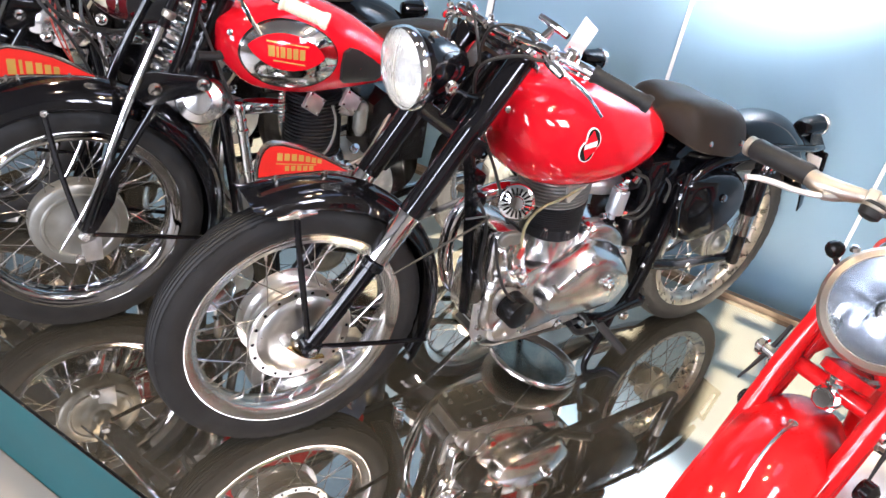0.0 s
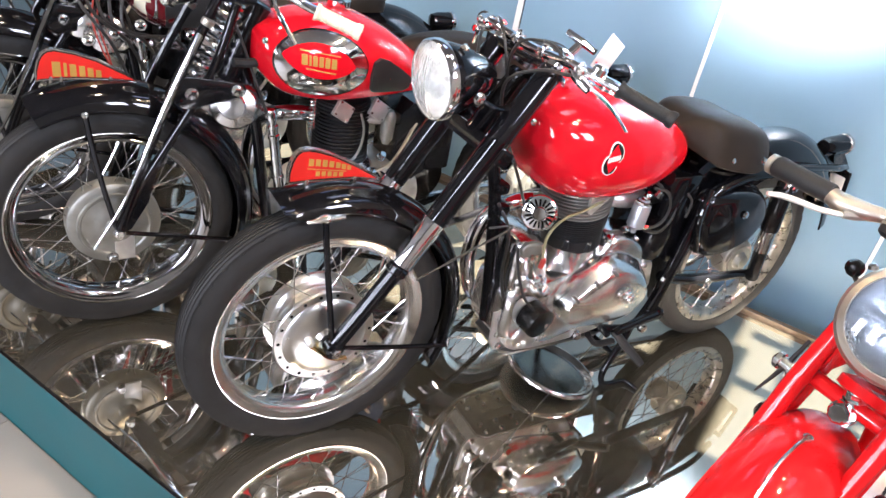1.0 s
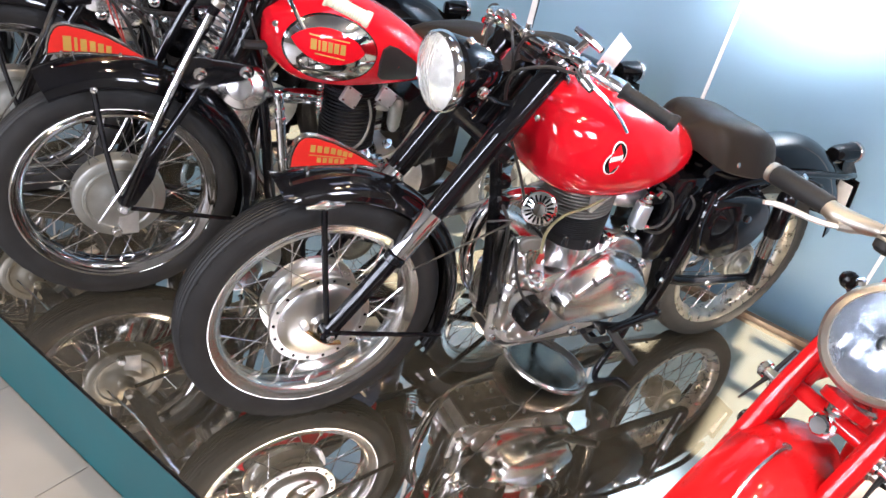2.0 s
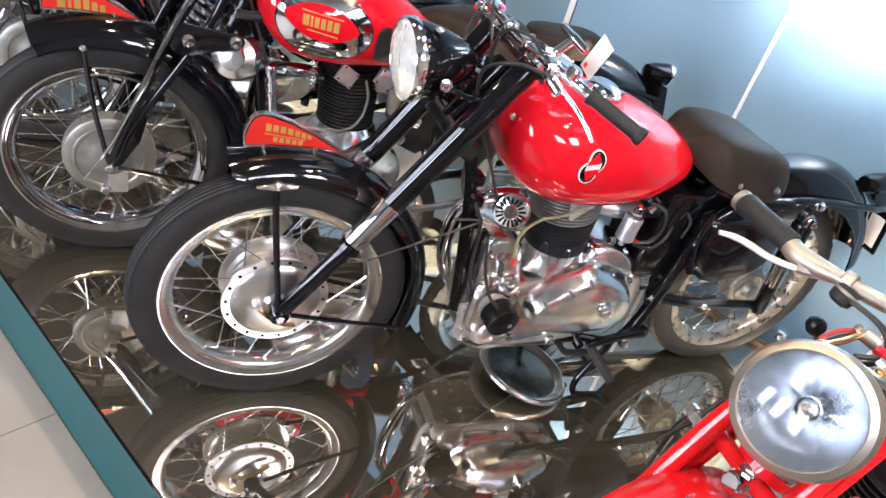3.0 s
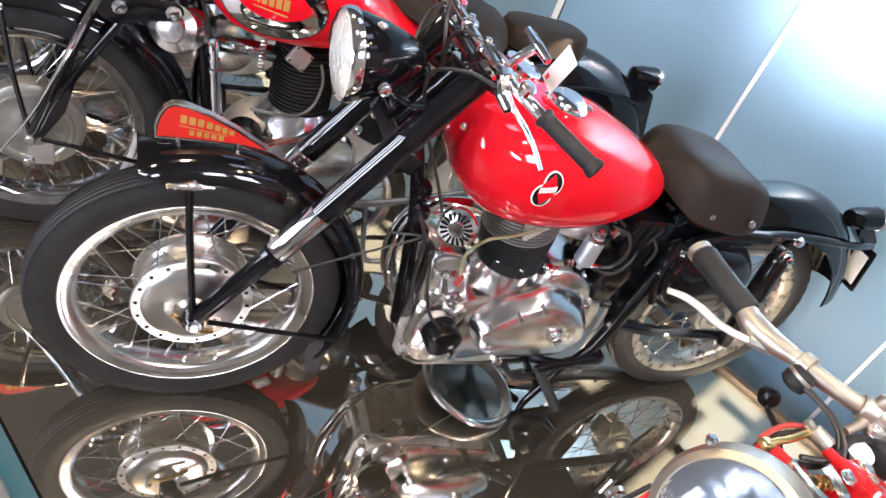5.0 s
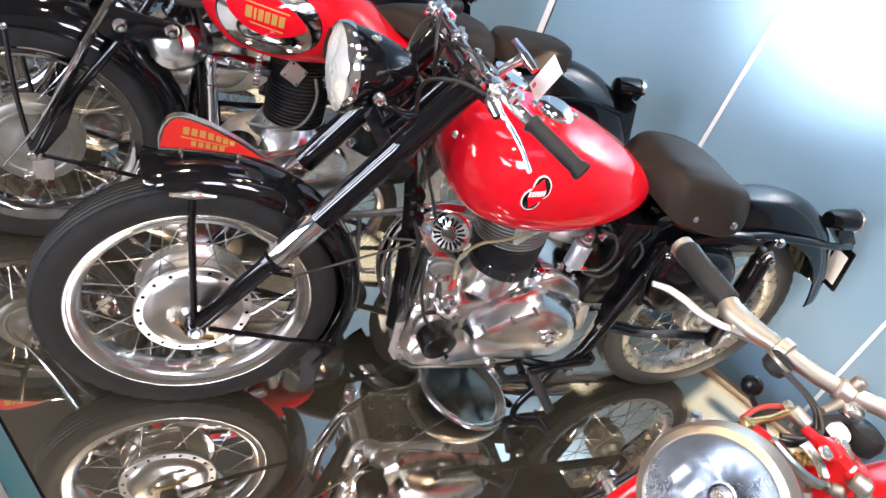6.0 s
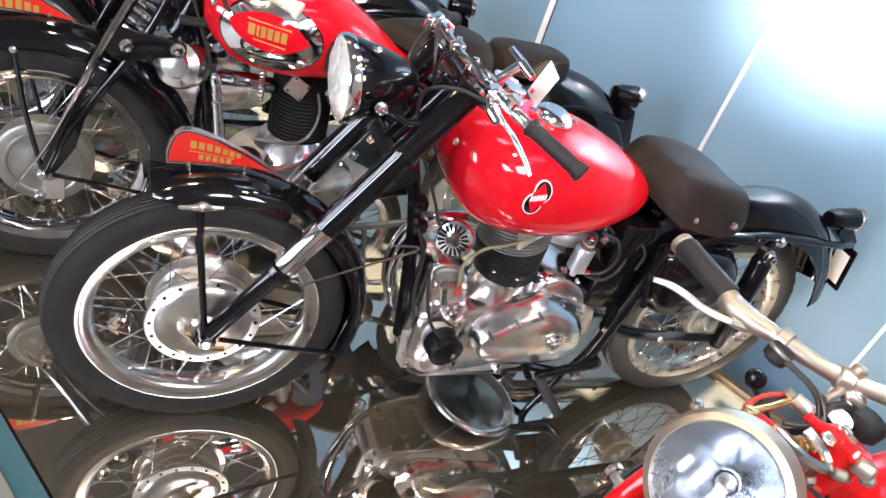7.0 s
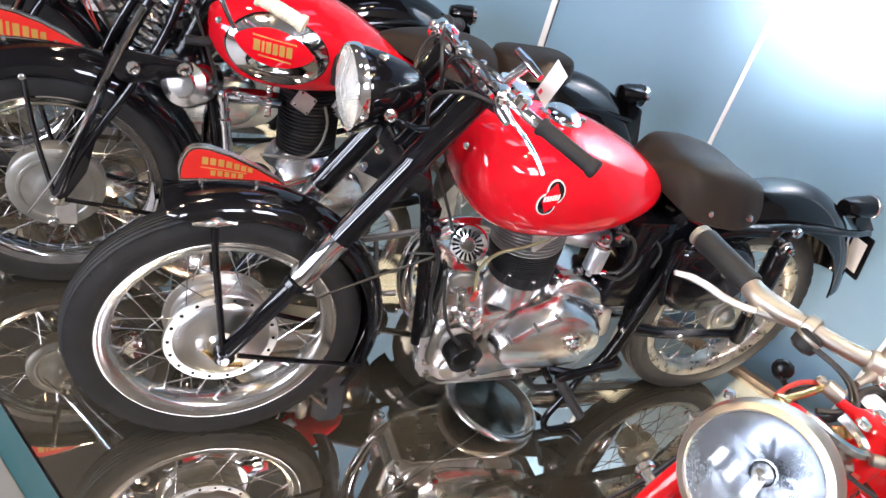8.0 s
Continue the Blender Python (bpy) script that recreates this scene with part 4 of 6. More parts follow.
        bolt(b, (1.24, s * 0.12, 0.322), (0, s, 0), 0.008, 0.010)

    # rear mudguard, tail and plate
    part("rear_mudguard", mudguard(1.470, 0.342, 0.434, 0.092, -38, 75, depth=0.105, crown=2), M_BLACK, b, "deep black rear mudguard")
    pl = part("number_plate", box((0, 0, 0), (0.012, 0.078, 0.158), bevel=0.006), M_FRAME, b, "dark number plate with a pale field")
    pl.matrix_basis = pose(1.890, -0.030, 0.548, 0, -14, 0)
    for s in (-1, 1):
        part("plate_field", box((s * 0.007, 0, 0), (0.003, 0.052, 0.112), bevel=0.001), M_WHITE, pl)
    lamp_at, lamp_to = (1.775, -0.005, 0.702), (1, 0, 0.06)
    tl = part("tail_lamp", lathe([(0.010, -0.036), (0.024, -0.033), (0.030, -0.018), (0.033, 0.010), (0.034, 0.078), (0.031, 0.082)], lamp_at, lamp_to, n=28), M_BOX, b, "black tail lamp with a thin chrome rim")
    part("rim", ringed([(0.0342, 0.070), (0.0368, 0.073), (0.0368, 0.086), (0.033, 0.088), (0.033, 0.074)], lamp_at, lamp_to, n=28), M_STEEL, tl)
    part("lens", lathe([(0.032, 0.084), (0.027, 0.096), (0.008, 0.102)], lamp_at, lamp_to, n=24), M_REDGLASS, tl, "amber tail lens")
    part("lamp_bracket", slab([(1.775, 0.70), (1.835, 0.69), (1.895, 0.64), (1.885, 0.60), (1.86, 0.615), (1.80, 0.655)], -0.03, 0.015, side, bevel=0.006), M_FRAME, b)
    # tool box: a rounded black canister between the frame tubes
    box_edge = [(1.085, 0.635), (1.19, 0.648), (1.295, 0.638), (1.350, 0.608), (1.376, 0.555), (1.366, 0.500), (1.325, 0.454), (1.25, 0.426), (1.17, 0.420), (1.105, 0.462), (1.072, 0.53), (1.068, 0.59)]
    box_face = [(1.125, 0.605), (1.19, 0.616), (1.275, 0.608), (1.315, 0.585), (1.336, 0.548), (1.330, 0.512), (1.298, 0.480), (1.24, 0.458), (1.18, 0.455), (1.135, 0.484), (1.112, 0.532), (1.110, 0.575)]
    part("tool_box", bulge(box_edge, box_face, -0.045, -0.095, -0.148, 0.010), M_BOX, b, "rounded black tool box")
    part("box_seam", tube([Vector((x, -0.094, z)) for x, z in smooth_loop(box_edge, 60)], 0.004, n=6, steps=1, loop=True), M_BOX, b)
    part("strap", tube([(1.075, -0.128, 0.655), (1.05, -0.144, 0.57), (1.085, -0.144, 0.47)], 0.009, n=10), M_BLACK, b)
    bolt(b, (1.228, -0.158, 0.577), (0, -1, 0), 0.010, 0.006, M_CHROME, "knob")
    part("battery_case", box((1.005, -0.01, 0.555), (0.12, 0.18, 0.27), bevel=0.012), M_BOX, b)
    part("inner_guard", slab([(1.05, 0.40), (1.05, 0.70), (1.10, 0.745), (1.22, 0.74), (1.13, 0.62), (1.085, 0.50), (1.075, 0.40)], -0.085, 0.085, side, bevel=0.012), M_BOX, b, "black guard behind the battery")
    part("chain_guard", slab([(1.0, 0.40), (1.3, 0.405), (1.42, 0.38), (1.42, 0.36), (1.0, 0.37)], 0.075, 0.10, side, bevel=0.004), M_BLACK, b)

    # engine
    part("crankcase", slab(hull2(0.66, 0.30, 0.115, 0.87, 0.345, 0.112, 16), 0.085, -0.095, side, bevel=0.02), M_ALU, b, "polished crankcase")
    sump = part("sump", slab(smooth_loop([(0.520, 0.225), (0.528, 0.190), (0.575, 0.170), (0.70, 0.168), (0.83, 0.180), (0.885, 0.205), (0.885, 0.285), (0.55, 0.285)], 40), 0.075, -0.086, side, bevel=0.012), M_CAST, b, "pale cast sump")
    part("sump_boss", lathe([(0.050, -0.03), (0.050, 0.0), (0.046, 0.016), (0.036, 0.028), (0.020, 0.036), (0.002, 0.039)], (0.580, -0.070, 0.222), (-0.1, -1, -0.25), n=28), M_HUB, sump, "round polished sump boss")
    # plate and ribs coloured dark for the shade under the engine
    part("sump_plate", slab([(0.525, -0.062), (0.555, -0.080), (0.86, -0.082), (0.905, -0.066), (0.905, 0.075), (0.86, 0.09), (0.555, 0.088), (0.525, 0.07)], 0.1675, 0.157, lambda p, q, h: Vector((p, q, h)), bevel=0.003), M_SHADE_STEEL, sump, "sump plate with the shade put into its dark colour, and a row of bolts")
    for x in (0.555, 0.612, 0.670, 0.728, 0.786, 0.844):
        for y in (-0.066, -0.034, 0.042, 0.074):
            bolt(sump, (x, y, 0.157), (0, 0, -1), 0.007, 0.010, M_CHROME)
    bolt(sump, (0.715, -0.005, 0.157), (0, 0, -1), 0.016, 0.016, M_CHROME, "drain_plug")
    for y in (-0.022, 0.018):
        part("sump_rib", tube([(0.59, y, 0.157), (0.70, y, 0.1555), (0.82, y, 0.157)], 0.004, n=8), M_SHADE_STEEL, sump)
    outer = [(0.690, 0.268), (0.655, 0.285), (0.632, 0.325), (0.640, 0.375), (0.711, 0.438), (0.784, 0.470), (0.842, 0.466), (0.905, 0.437), (0.945, 0.390), (0.952, 0.340), (0.930, 0.295), (0.890, 0.265), (0.800, 0.255), (0.740, 0.258)]
    face = [(0.690, 0.284), (0.665, 0.297), (0.649, 0.328), (0.654, 0.362), (0.714, 0.404), (0.768, 0.436), (0.832, 0.433), (0.889, 0.408), (0.922, 0.372), (0.928, 0.335), (0.910, 0.305), (0.878, 0.282), (0.795, 0.272), (0.740, 0.274)]
    cover = part("timing_cover", bulge(outer, face, -0.092, -0.104, -0.154, 0.016, flat=0.65), M_ALU, b, "polished teardrop timing cover")
    # lugs coloured dark to imitate shadowed notches
    for x, z in ((0.664, 0.372), (0.726, 0.410), (0.779, 0.440)):
        lug = part("lug", box((0, 0, 0), (0.009, 0.020, 0.024), bevel=0.002), M_SHADE_STEEL, cover)
        lug.matrix_basis = pose(x, -0.147, z, -28, -38, 0)
    part("cover_nut", lathe([(0.024, 0), (0.024, 0.004), (0.017, 0.006), (0.017, 0.016), (0.012, 0.018), (0.012, 0.025), (0.006, 0.027)], (0.834, -0.164, 0.366), (0, -1, 0), n=12), M_CHROME, cover, "bright domed nut")
    for k in range(11):
        ang = 2 * math.pi * k / 11
        shared("drilling", DRILLING, cover, Matrix.Translation((0.834 + 0.046 * math.cos(ang), -0.1664, 0.358 + 0.036 * math.sin(ang))))
    for x, y, z in ((0.854, -0.118, 0.447), (0.924, -0.112, 0.424), (0.950, -0.106, 0.362), (0.700, -0.106, 0.262), (0.775, -0.106, 0.250), (0.850, -0.106, 0.254), (0.915, -0.106, 0.272)):
        bolt(cover, (x, y, z), (0, -1, 0), 0.0065, 0.012, M_CHROME)
    bolt(b, (0.772, -0.086, 0.190), (0, -1, -0.1), 0.013, 0.018, M_CHROME)
    bolt(b, (0.627, -0.092, 0.222), (0, -1, -0.2), 0.014, 0.020, M_CHROME)
    # gearbox shell behind the cover
    part("gear_housing", bulge([(0.775, 0.40), (0.785, 0.470), (0.805, 0.505), (0.86, 0.512), (0.915, 0.492), (0.965, 0.445), (0.985, 0.39), (0.975, 0.33), (0.90, 0.30), (0.82, 0.32)], [(0.80, 0.41), (0.808, 0.462), (0.822, 0.486), (0.86, 0.492), (0.902, 0.476), (0.943, 0.437), (0.958, 0.39), (0.95, 0.345), (0.89, 0.33), (0.83, 0.345)], 0.06, -0.04, -0.088, 0.006), M_ALU, b, "polished gearbox shell")
    part("end_plate", slab(hull2(0.972, 0.40, 0.016, 0.985, 0.335, 0.018, 8), -0.06, -0.098, side, bevel=0.006), M_HUB, b, "pale end plate")
    # timing chest in front of the cylinder
    part("cam_tower", bulge([(0.498, 0.37), (0.488, 0.44), (0.490, 0.508), (0.515, 0.528), (0.56, 0.526), (0.592, 0.500), (0.612, 0.43), (0.632, 0.35), (0.57, 0.325)], [(0.513, 0.38), (0.504, 0.44), (0.506, 0.498), (0.522, 0.512), (0.554, 0.510), (0.576, 0.490), (0.594, 0.43), (0.606, 0.365), (0.565, 0.345)], 0.05, -0.045, -0.074, 0.004), M_ALU, b, "polished timing chest")
    part("chest_plate", bulge([(0.494, 0.506), (0.510, 0.524), (0.550, 0.523), (0.572, 0.505), (0.556, 0.488), (0.510, 0.486)], [(0.502, 0.506), (0.513, 0.517), (0.546, 0.516), (0.562, 0.504), (0.550, 0.494), (0.514, 0.493)], -0.070, -0.078, -0.084, 0.0), M_DULL, b, "dull grey inspection plate")
    part("chest_cover", lathe([(0.026, 0), (0.026, 0.010), (0.022, 0.016), (0.012, 0.018), (0.010, 0.026), (0.003, 0.028)], (0.577, -0.072, 0.393), (0.05, -1, 0.05), n=28), M_CHROME, b, "polished round cover")
    part("pump_body", lathe([(0.018, 0), (0.021, 0.006), (0.021, 0.05), (0.026, 0.055), (0.026, 0.07), (0.020, 0.078), (0.020, 0.105), (0.012, 0.112)], (0.528, -0.068, 0.345), (0.03, 0.1, 1), n=20), M_ALU, b)
    part("oil_line", tube([(0.478, -0.080, 0.52), (0.487, -0.10, 0.45), (0.505, -0.125, 0.39), (0.540, -0.135, 0.352)], 0.0042, n=8), M_CABLE, b, "black lead to the magneto")
    for x, z in ((0.508, 0.470), (0.514, 0.402), (0.585, 0.463), (0.600, 0.385), (0.555, 0.352)):
        bolt(b, (x, -0.070, z), (0, -1, 0), 0.007, 0.012, M_CHROME)
    part("front_case", bulge([(0.505, 0.22), (0.492, 0.30), (0.500, 0.375), (0.56, 0.41), (0.64, 0.40), (0.69, 0.34), (0.68, 0.24), (0.60, 0.19)], [(0.525, 0.235), (0.515, 0.30), (0.522, 0.36), (0.565, 0.385), (0.63, 0.375), (0.665, 0.335), (0.655, 0.255), (0.60, 0.22)], 0.07, -0.05, -0.088, 0.006), M_ALU, b, "polished front of the crankcase")
    # flared spigot under the cylinder
    flare = [(0.478, 0.728, 0.0, 0.082, 0.082), (0.466, 0.728, -0.001, 0.0835, 0.083), (0.445, 0.727, -0.003, 0.086, 0.085), (0.420, 0.722, -0.007, 0.095, 0.090), (0.395, 0.714, -0.012, 0.112, 0.095), (0.370, 0.706, -0.016, 0.130, 0.098), (0.330, 0.70, -0.018, 0.145, 0.100), (0.290, 0.70, -0.018, 0.150, 0.100)]
    part("cylinder_spigot", loft([[Vector((x + rx * math.cos(t), y + ry * math.sin(t), z)) for t in (2 * math.pi * k / 48 for k in range(48))] for z, x, y, rx, ry in flare]), M_ALU, b, "polished flared cylinder spigot")
    arm = part("lifter_arm", ringed([(0.006, -0.003), (0.012, -0.003), (0.013, 0.0), (0.012, 0.003), (0.006, 0.003)], (0.524, -0.094, 0.486), (0, -1, 0.1), n=24), M_CHROME, b, "bright valve lifter arm")
    part("stem", tube([(0.526, -0.094, 0.476), (0.532, -0.095, 0.452), (0.540, -0.092, 0.425)], [0.006, 0.008, 0.010], n=10, flat=0.5), M_CHROME, arm)
    part("cable_nipple", lathe([(0.007, 0), (0.007, 0.026), (0.004, 0.030)], (0.560, -0.092, 0.455), (0.1, -0.1, 1), n=12), M_REDWIRE, b)
    part("oil_elbow", tube([(0.545, -0.085, 0.400), (0.552, -0.108, 0.392), (0.572, -0.112, 0.380), (0.596, -0.100, 0.392)], 0.009, n=12), M_STEEL, b)
    part("oil_union", lathe([(0.012, 0), (0.012, 0.014), (0.008, 0.018)], (0.596, -0.092, 0.372), (0.2, -1, 0.2), n=6), M_STEEL, b)
    # cylinder and head
    prof = [(0.080, 0), (0.0835, 0.002), (0.0835, 0.036), (0.079, 0.038)]
    for k in range(9):
        z, r = 0.042 + 0.0070 * k, 0.0845 + 0.0010 * k
        prof += [(r - 0.0030, z - 0.0026), (r, z - 0.0014), (r + 0.0004, z), (r, z + 0.0014), (r - 0.0030, z + 0.0026)]
    part("barrel", lathe(prof + [(0.085, 0.1045)], (0.728, 0, 0.472), (-0.16, 0, 1), n=48), M_IRON, b, "black finned iron cylinder")
    prof = [(0.088, 0)]
    for k in range(8):
        z, r = 0.005 + 0.0105 * k, 0.0935 + 0.0013 * k
        prof += [(r - 0.010, z - 0.0026), (r - 0.0006, z - 0.0014), (r, z), (r - 0.0006, z + 0.0014), (r - 0.010, z + 0.0026)]
    part("cylinder_head", lathe(prof + [(0.085, 0.085)], (0.711, 0, 0.576), (-0.16, 0, 1), n=48), M_HEAD, b, "grey finned alloy cylinder head")
    part("rocker_box", slab([(0.62, 0.645), (0.63, 0.69), (0.79, 0.69), (0.80, 0.645)], -0.075, 0.075, side, bevel=0.01), M_CAST, b)
    for s in (-1, 1):
        for x, y in ((0.662, 0.057), (0.715, 0.085), (0.785, 0.064)):
            bolt(b, (x, s * y, 0.480), (0, 0, 1), 0.0075, 0.022, M_IRON, "stud")
            bolt(b, (x, s * (y + 0.001), 0.502), (0, 0, 1), 0.0055, 0.006, M_STEEL, "stud_nut")
    part("head_bracket", slab([(0.662, 0.640), (0.668, 0.604), (0.678, 0.600), (0.735, 0.652), (0.735, 0.672), (0.662, 0.672)], -0.090, -0.098, side, bevel=0.002), M_CAST, b, "triangular head steady")
    dyn = part("magneto", lathe([(0.043, 0), (0.043, 0.034), (0.040, 0.036)], (0.553, -0.062, 0.320), (0.12, -1, -0.1), n=36), M_HUB, b, "bright magneto body")
    part("magneto_cap", lathe([(0.0425, 0.037), (0.0445, 0.039), (0.0450, 0.084), (0.0435, 0.089), (0.040, 0.0905), (0.004, 0.0915)], (0.553, -0.062, 0.320), (0.12, -1, -0.1), n=36), M_CAP, dyn, "black bakelite cap")
    part("cap_screw", lathe([(0.0075, 0), (0.0075, 0.003), (0.004, 0.005)], (0.578, -0.1535, 0.309), (0.12, -1, -0.1), n=12), M_STEEL, dyn)
    part("engine_plate", slab([(0.478, 0.30), (0.515, 0.30), (0.56, 0.20), (0.545, 0.165), (0.505, 0.17), (0.485, 0.20)], -0.052, -0.058, side), M_CAST, b)
    for x, z in ((0.50, 0.28), (0.503, 0.225), (0.515, 0.185), (0.55, 0.19)):
        bolt(b, (x, -0.058, z), (0, -1, 0), 0.008, 0.010)
    ped = Vector((0.498, -0.103, 0.628))
    face = Vector((-0.62, -0.74, 0.26)).normalized()
    horn = part("horn", lathe([(0.022, -0.05), (0.036, -0.03), (0.043, -0.014), (0.0455, 0.0), (0.043, 0.007), (0.036, 0.010), (0.017, 0.013), (0.015, 0.016), (0.004, 0.017)], ped, face, n=36), M_CHROME, b, "round chrome horn with radial slots")
    u = Vector((0, 0, 1)).cross(face).normalized()
    v = face.cross(u)
    # black bars stand in for the shade in the horn's slots
    for k in range(18):
        t = 2 * math.pi * k / 18
        out = u * math.cos(t) + v * math.sin(t)
        m = Matrix((out, face.cross(out), face)).transposed().to_4x4()
        part("slot", add_box(bmesh.new(), ped + face * 0.0118 + out * 0.0275, (0.017, 0.0048, 0.003), m), M_CAP, horn)
    carb = part("carburettor", lathe([(0.004, -0.020), (0.008, -0.018), (0.009, -0.004), (0.021, 0.0), (0.0245, 0.004), (0.0245, 0.066), (0.022, 0.070), (0.017, 0.071), (0.016, 0.080), (0.012, 0.083)], (0.868, -0.085, 0.540), (0.05, 0, 1), n=28), M_BOWL, b, "satin grey float bowl")
    part("bowl_cap", lathe([(0.0215, 0), (0.0215, 0.006), (0.015, 0.008), (0.008, 0.016), (0.006, 0.022)], (0.8716, -0.085, 0.611), (0.05, 0, 1), n=8), M_STEEL, carb)
    for x, y, z, d in ((0.838, -0.085, 0.535, (-1, -0.2, 0.1)), (0.892, -0.088, 0.540, (1, -0.3, -0.1)), (0.852, -0.105, 0.640, (0.1, -0.4, 1)), (0.905, -0.09, 0.632, (0.5, -0.2, 1))):
        bolt(b, (x, y, z), d, 0.009, 0.018, M_CHROME, "union_nut")
    part("carburettor_body", tube([(0.79, -0.01, 0.60), (0.86, -0.03, 0.595), (0.94, -0.01, 0.585)], 0.024, n=16), M_CAST, b)
    part("intake_bell", lathe([(0.024, 0), (0.028, 0.02), (0.040, 0.035), (0.036, 0.036)], (0.935, -0.01, 0.585), (1, 0, 0), n=24), M_IRON, b)
    part("fuel_pipe", tube([(0.90, -0.08, 0.652), (0.945, -0.095, 0.640), (0.965, -0.10, 0.590), (0.945, -0.10, 0.545), (0.900, -0.095, 0.535)], 0.0045, n=8), M_CABLE, b, "black fuel pipe")
    part("fuel_pipe", tube([(0.93, -0.06, 0.655), (0.985, -0.09, 0.615), (0.99, -0.10, 0.560), (0.955, -0.10, 0.520), (0.905, -0.09, 0.525)], 0.0045, n=8), M_CABLE, b, "black fuel pipe")
    part("vent_pipe", tube([(0.99, -0.07, 0.66), (1.03, -0.11, 0.62), (1.02, -0.12, 0.57)], 0.0035, n=8), M_CABLE, b)
    plug = part("filler_plug", lathe([(0.020, 0), (0.020, 0.005), (0.013, 0.008), (0.013, 0.020), (0.009, 0.024)], (0.847, -0.060, 0.486), (-0.1, -0.5, 1), n=6), M_CHROME, b, "bright hexagon filler plug")
    part("ring", ringed([(0.022, 0.0), (0.025, 0.002), (0.022, 0.005), (0.019, 0.002)], (0.847, -0.060, 0.486), (-0.1, -0.5, 1), n=20), M_STEEL, plug)
    bolt(b, (0.800, -0.065, 0.492), (-0.2, -0.5, 1), 0.010, 0.020, M_CHROME, "drain_plug")
    bolt(b, (0.905, -0.070, 0.482), (0.2, -0.4, 1), 0.009, 0.016, M_CHROME, "drain_plug")

    # exhaust on the far side
    part("exhaust_pipe", tube([(0.63, 0.03, 0.585), (0.54, 0.045, 0.580), (0.472, 0.06, 0.535), (0.448, 0.07, 0.45), (0.468, 0.085, 0.34), (0.54, 0.11, 0.235), (0.70, 0.125, 0.19), (1.05, 0.14, 0.20)], 0.021, n=18), M_CHROME, b, "chrome exhaust pipe")
    part("silencer", lathe([(0.021, 0), (0.03, 0.03), (0.042, 0.12), (0.044, 0.45), (0.034, 0.58), (0.022, 0.62), (0.018, 0.62)], (1.03, 0.15, 0.20), (1, 0.02, 0.03), n=28), M_CHROME, b, "chrome silencer")

    # foot controls and stand
    part("foot_rest_arm", tube([(1.046, -0.130, 0.239), (0.96, -0.142, 0.236), (0.885, -0.152, 0.230), (0.852, -0.156, 0.224)], [0.017, 0.013, 0.013, 0.012], n=12), M_FRAME, b, "black foot-rest arm")
    part("arm_boss", lathe([(0.018, -0.03), (0.021, -0.026), (0.021, 0.012), (0.014, 0.018)], (1.046, -0.125, 0.240), (0, -1, 0), n=18), M_FRAME, b)
    bolt(b, (1.008, -0.122, 0.190), (0, -1, 0), 0.013, 0.016, M_STEEL)
    part("foot_rest", tube([(0.858, -0.150, 0.226), (0.866, -0.170, 0.214), (0.890, -0.222, 0.183), (0.902, -0.246, 0.168)], [0.011, 0.0165, 0.0165, 0.015], n=14, flat=0.62), M_GRIP, b, "black rubber foot-rest")
    part("gear_shaft", tube([(0.83, -0.08, 0.235), (0.83, -0.155, 0.222)], 0.010, n=10, steps=1), M_FRAME, b)
    part("gear_pedal", tube([(0.752, -0.150, 0.238), (0.775, -0.158, 0.212), (0.80, -0.160, 0.203), (0.856, -0.158, 0.200)], [0.013, 0.012, 0.011, 0.010], n=10, flat=0.7), M_IRON, b)
    for s in (-1, 1):
        part("stand_leg", tube([(0.985, s * 0.105, 0.205), (0.954, s * 0.118, 0.150), (0.912, s * 0.128, 0.085), (0.893, s * 0.134, 0.045), (0.897, s * 0.141, 0.014), (0.925, s * 0.149, 0.0095), (0.975, s * 0.153, 0.0095), (0.990, s * 0.172, 0.0085), (0.996, s * 0.196, 0.0075)], [0.011, 0.011, 0.0105, 0.010, 0.0095, 0.009, 0.008, 0.0065, 0.005], n=12), M_FRAME, b, "black tubular stand leg")
    part("stand_bar", tube([(0.925, -0.125, 0.105), (0.925, 0.125, 0.105)], 0.008, n=8, steps=1), M_FRAME, b)

    # handlebar with levers, grips and instruments
    half = [(0.437, 0.0, 0.998), (0.432, -0.09, 1.004), (0.430, -0.16, 1.010), (0.458, -0.235, 1.000), (0.505, -0.30, 0.980), (0.548, -0.352, 0.962)]
    part("handlebar", tube(mirrored(half)[::-1] + half[1:], 0.0112, n=14), M_CHROME, b, "chrome handlebar")
    for s in (1, -1):
        f = (lambda p: p) if s == 1 else (lambda p: mirrored([p])[0])
        grip(b, f((0.474, -0.256, 0.994)), f((0.550, -0.354, 0.962)), 0.0145)
        part("lever", tube([f(p) for p in [(0.436, -0.170, 0.996), (0.438, -0.212, 0.982), (0.456, -0.246, 0.965), (0.473, -0.276, 0.943), (0.486, -0.300, 0.919)]], [0.0070, 0.0060, 0.0052, 0.0046, 0.0042], n=10, flat=0.6), M_CHROME, b, "chrome lever")
        part("lever_body", tube([f(p) for p in [(0.452, -0.135, 1.004), (0.434, -0.165, 1.000), (0.424, -0.195, 0.990), (0.430, -0.222, 0.977)]], [0.010, 0.0155, 0.0135, 0.009], n=14), M_CHROME, b, "heavy chrome lever body")
        part("lever_pivot", lathe([(0.010, 0), (0.012, 0.003), (0.012, 0.010), (0.007, 0.014)], f((0.424, -0.192, 1.001)), (0, 0, 1), n=12), M_RIM, b)
        part("lever_clamp", lathe([(0.014, -0.014), (0.0165, -0.012), (0.0165, 0.012), (0.014, 0.014)], f((0.433, -0.172, 1.008)), (0.2, 1, 0), n=16), M_CHROME, b)
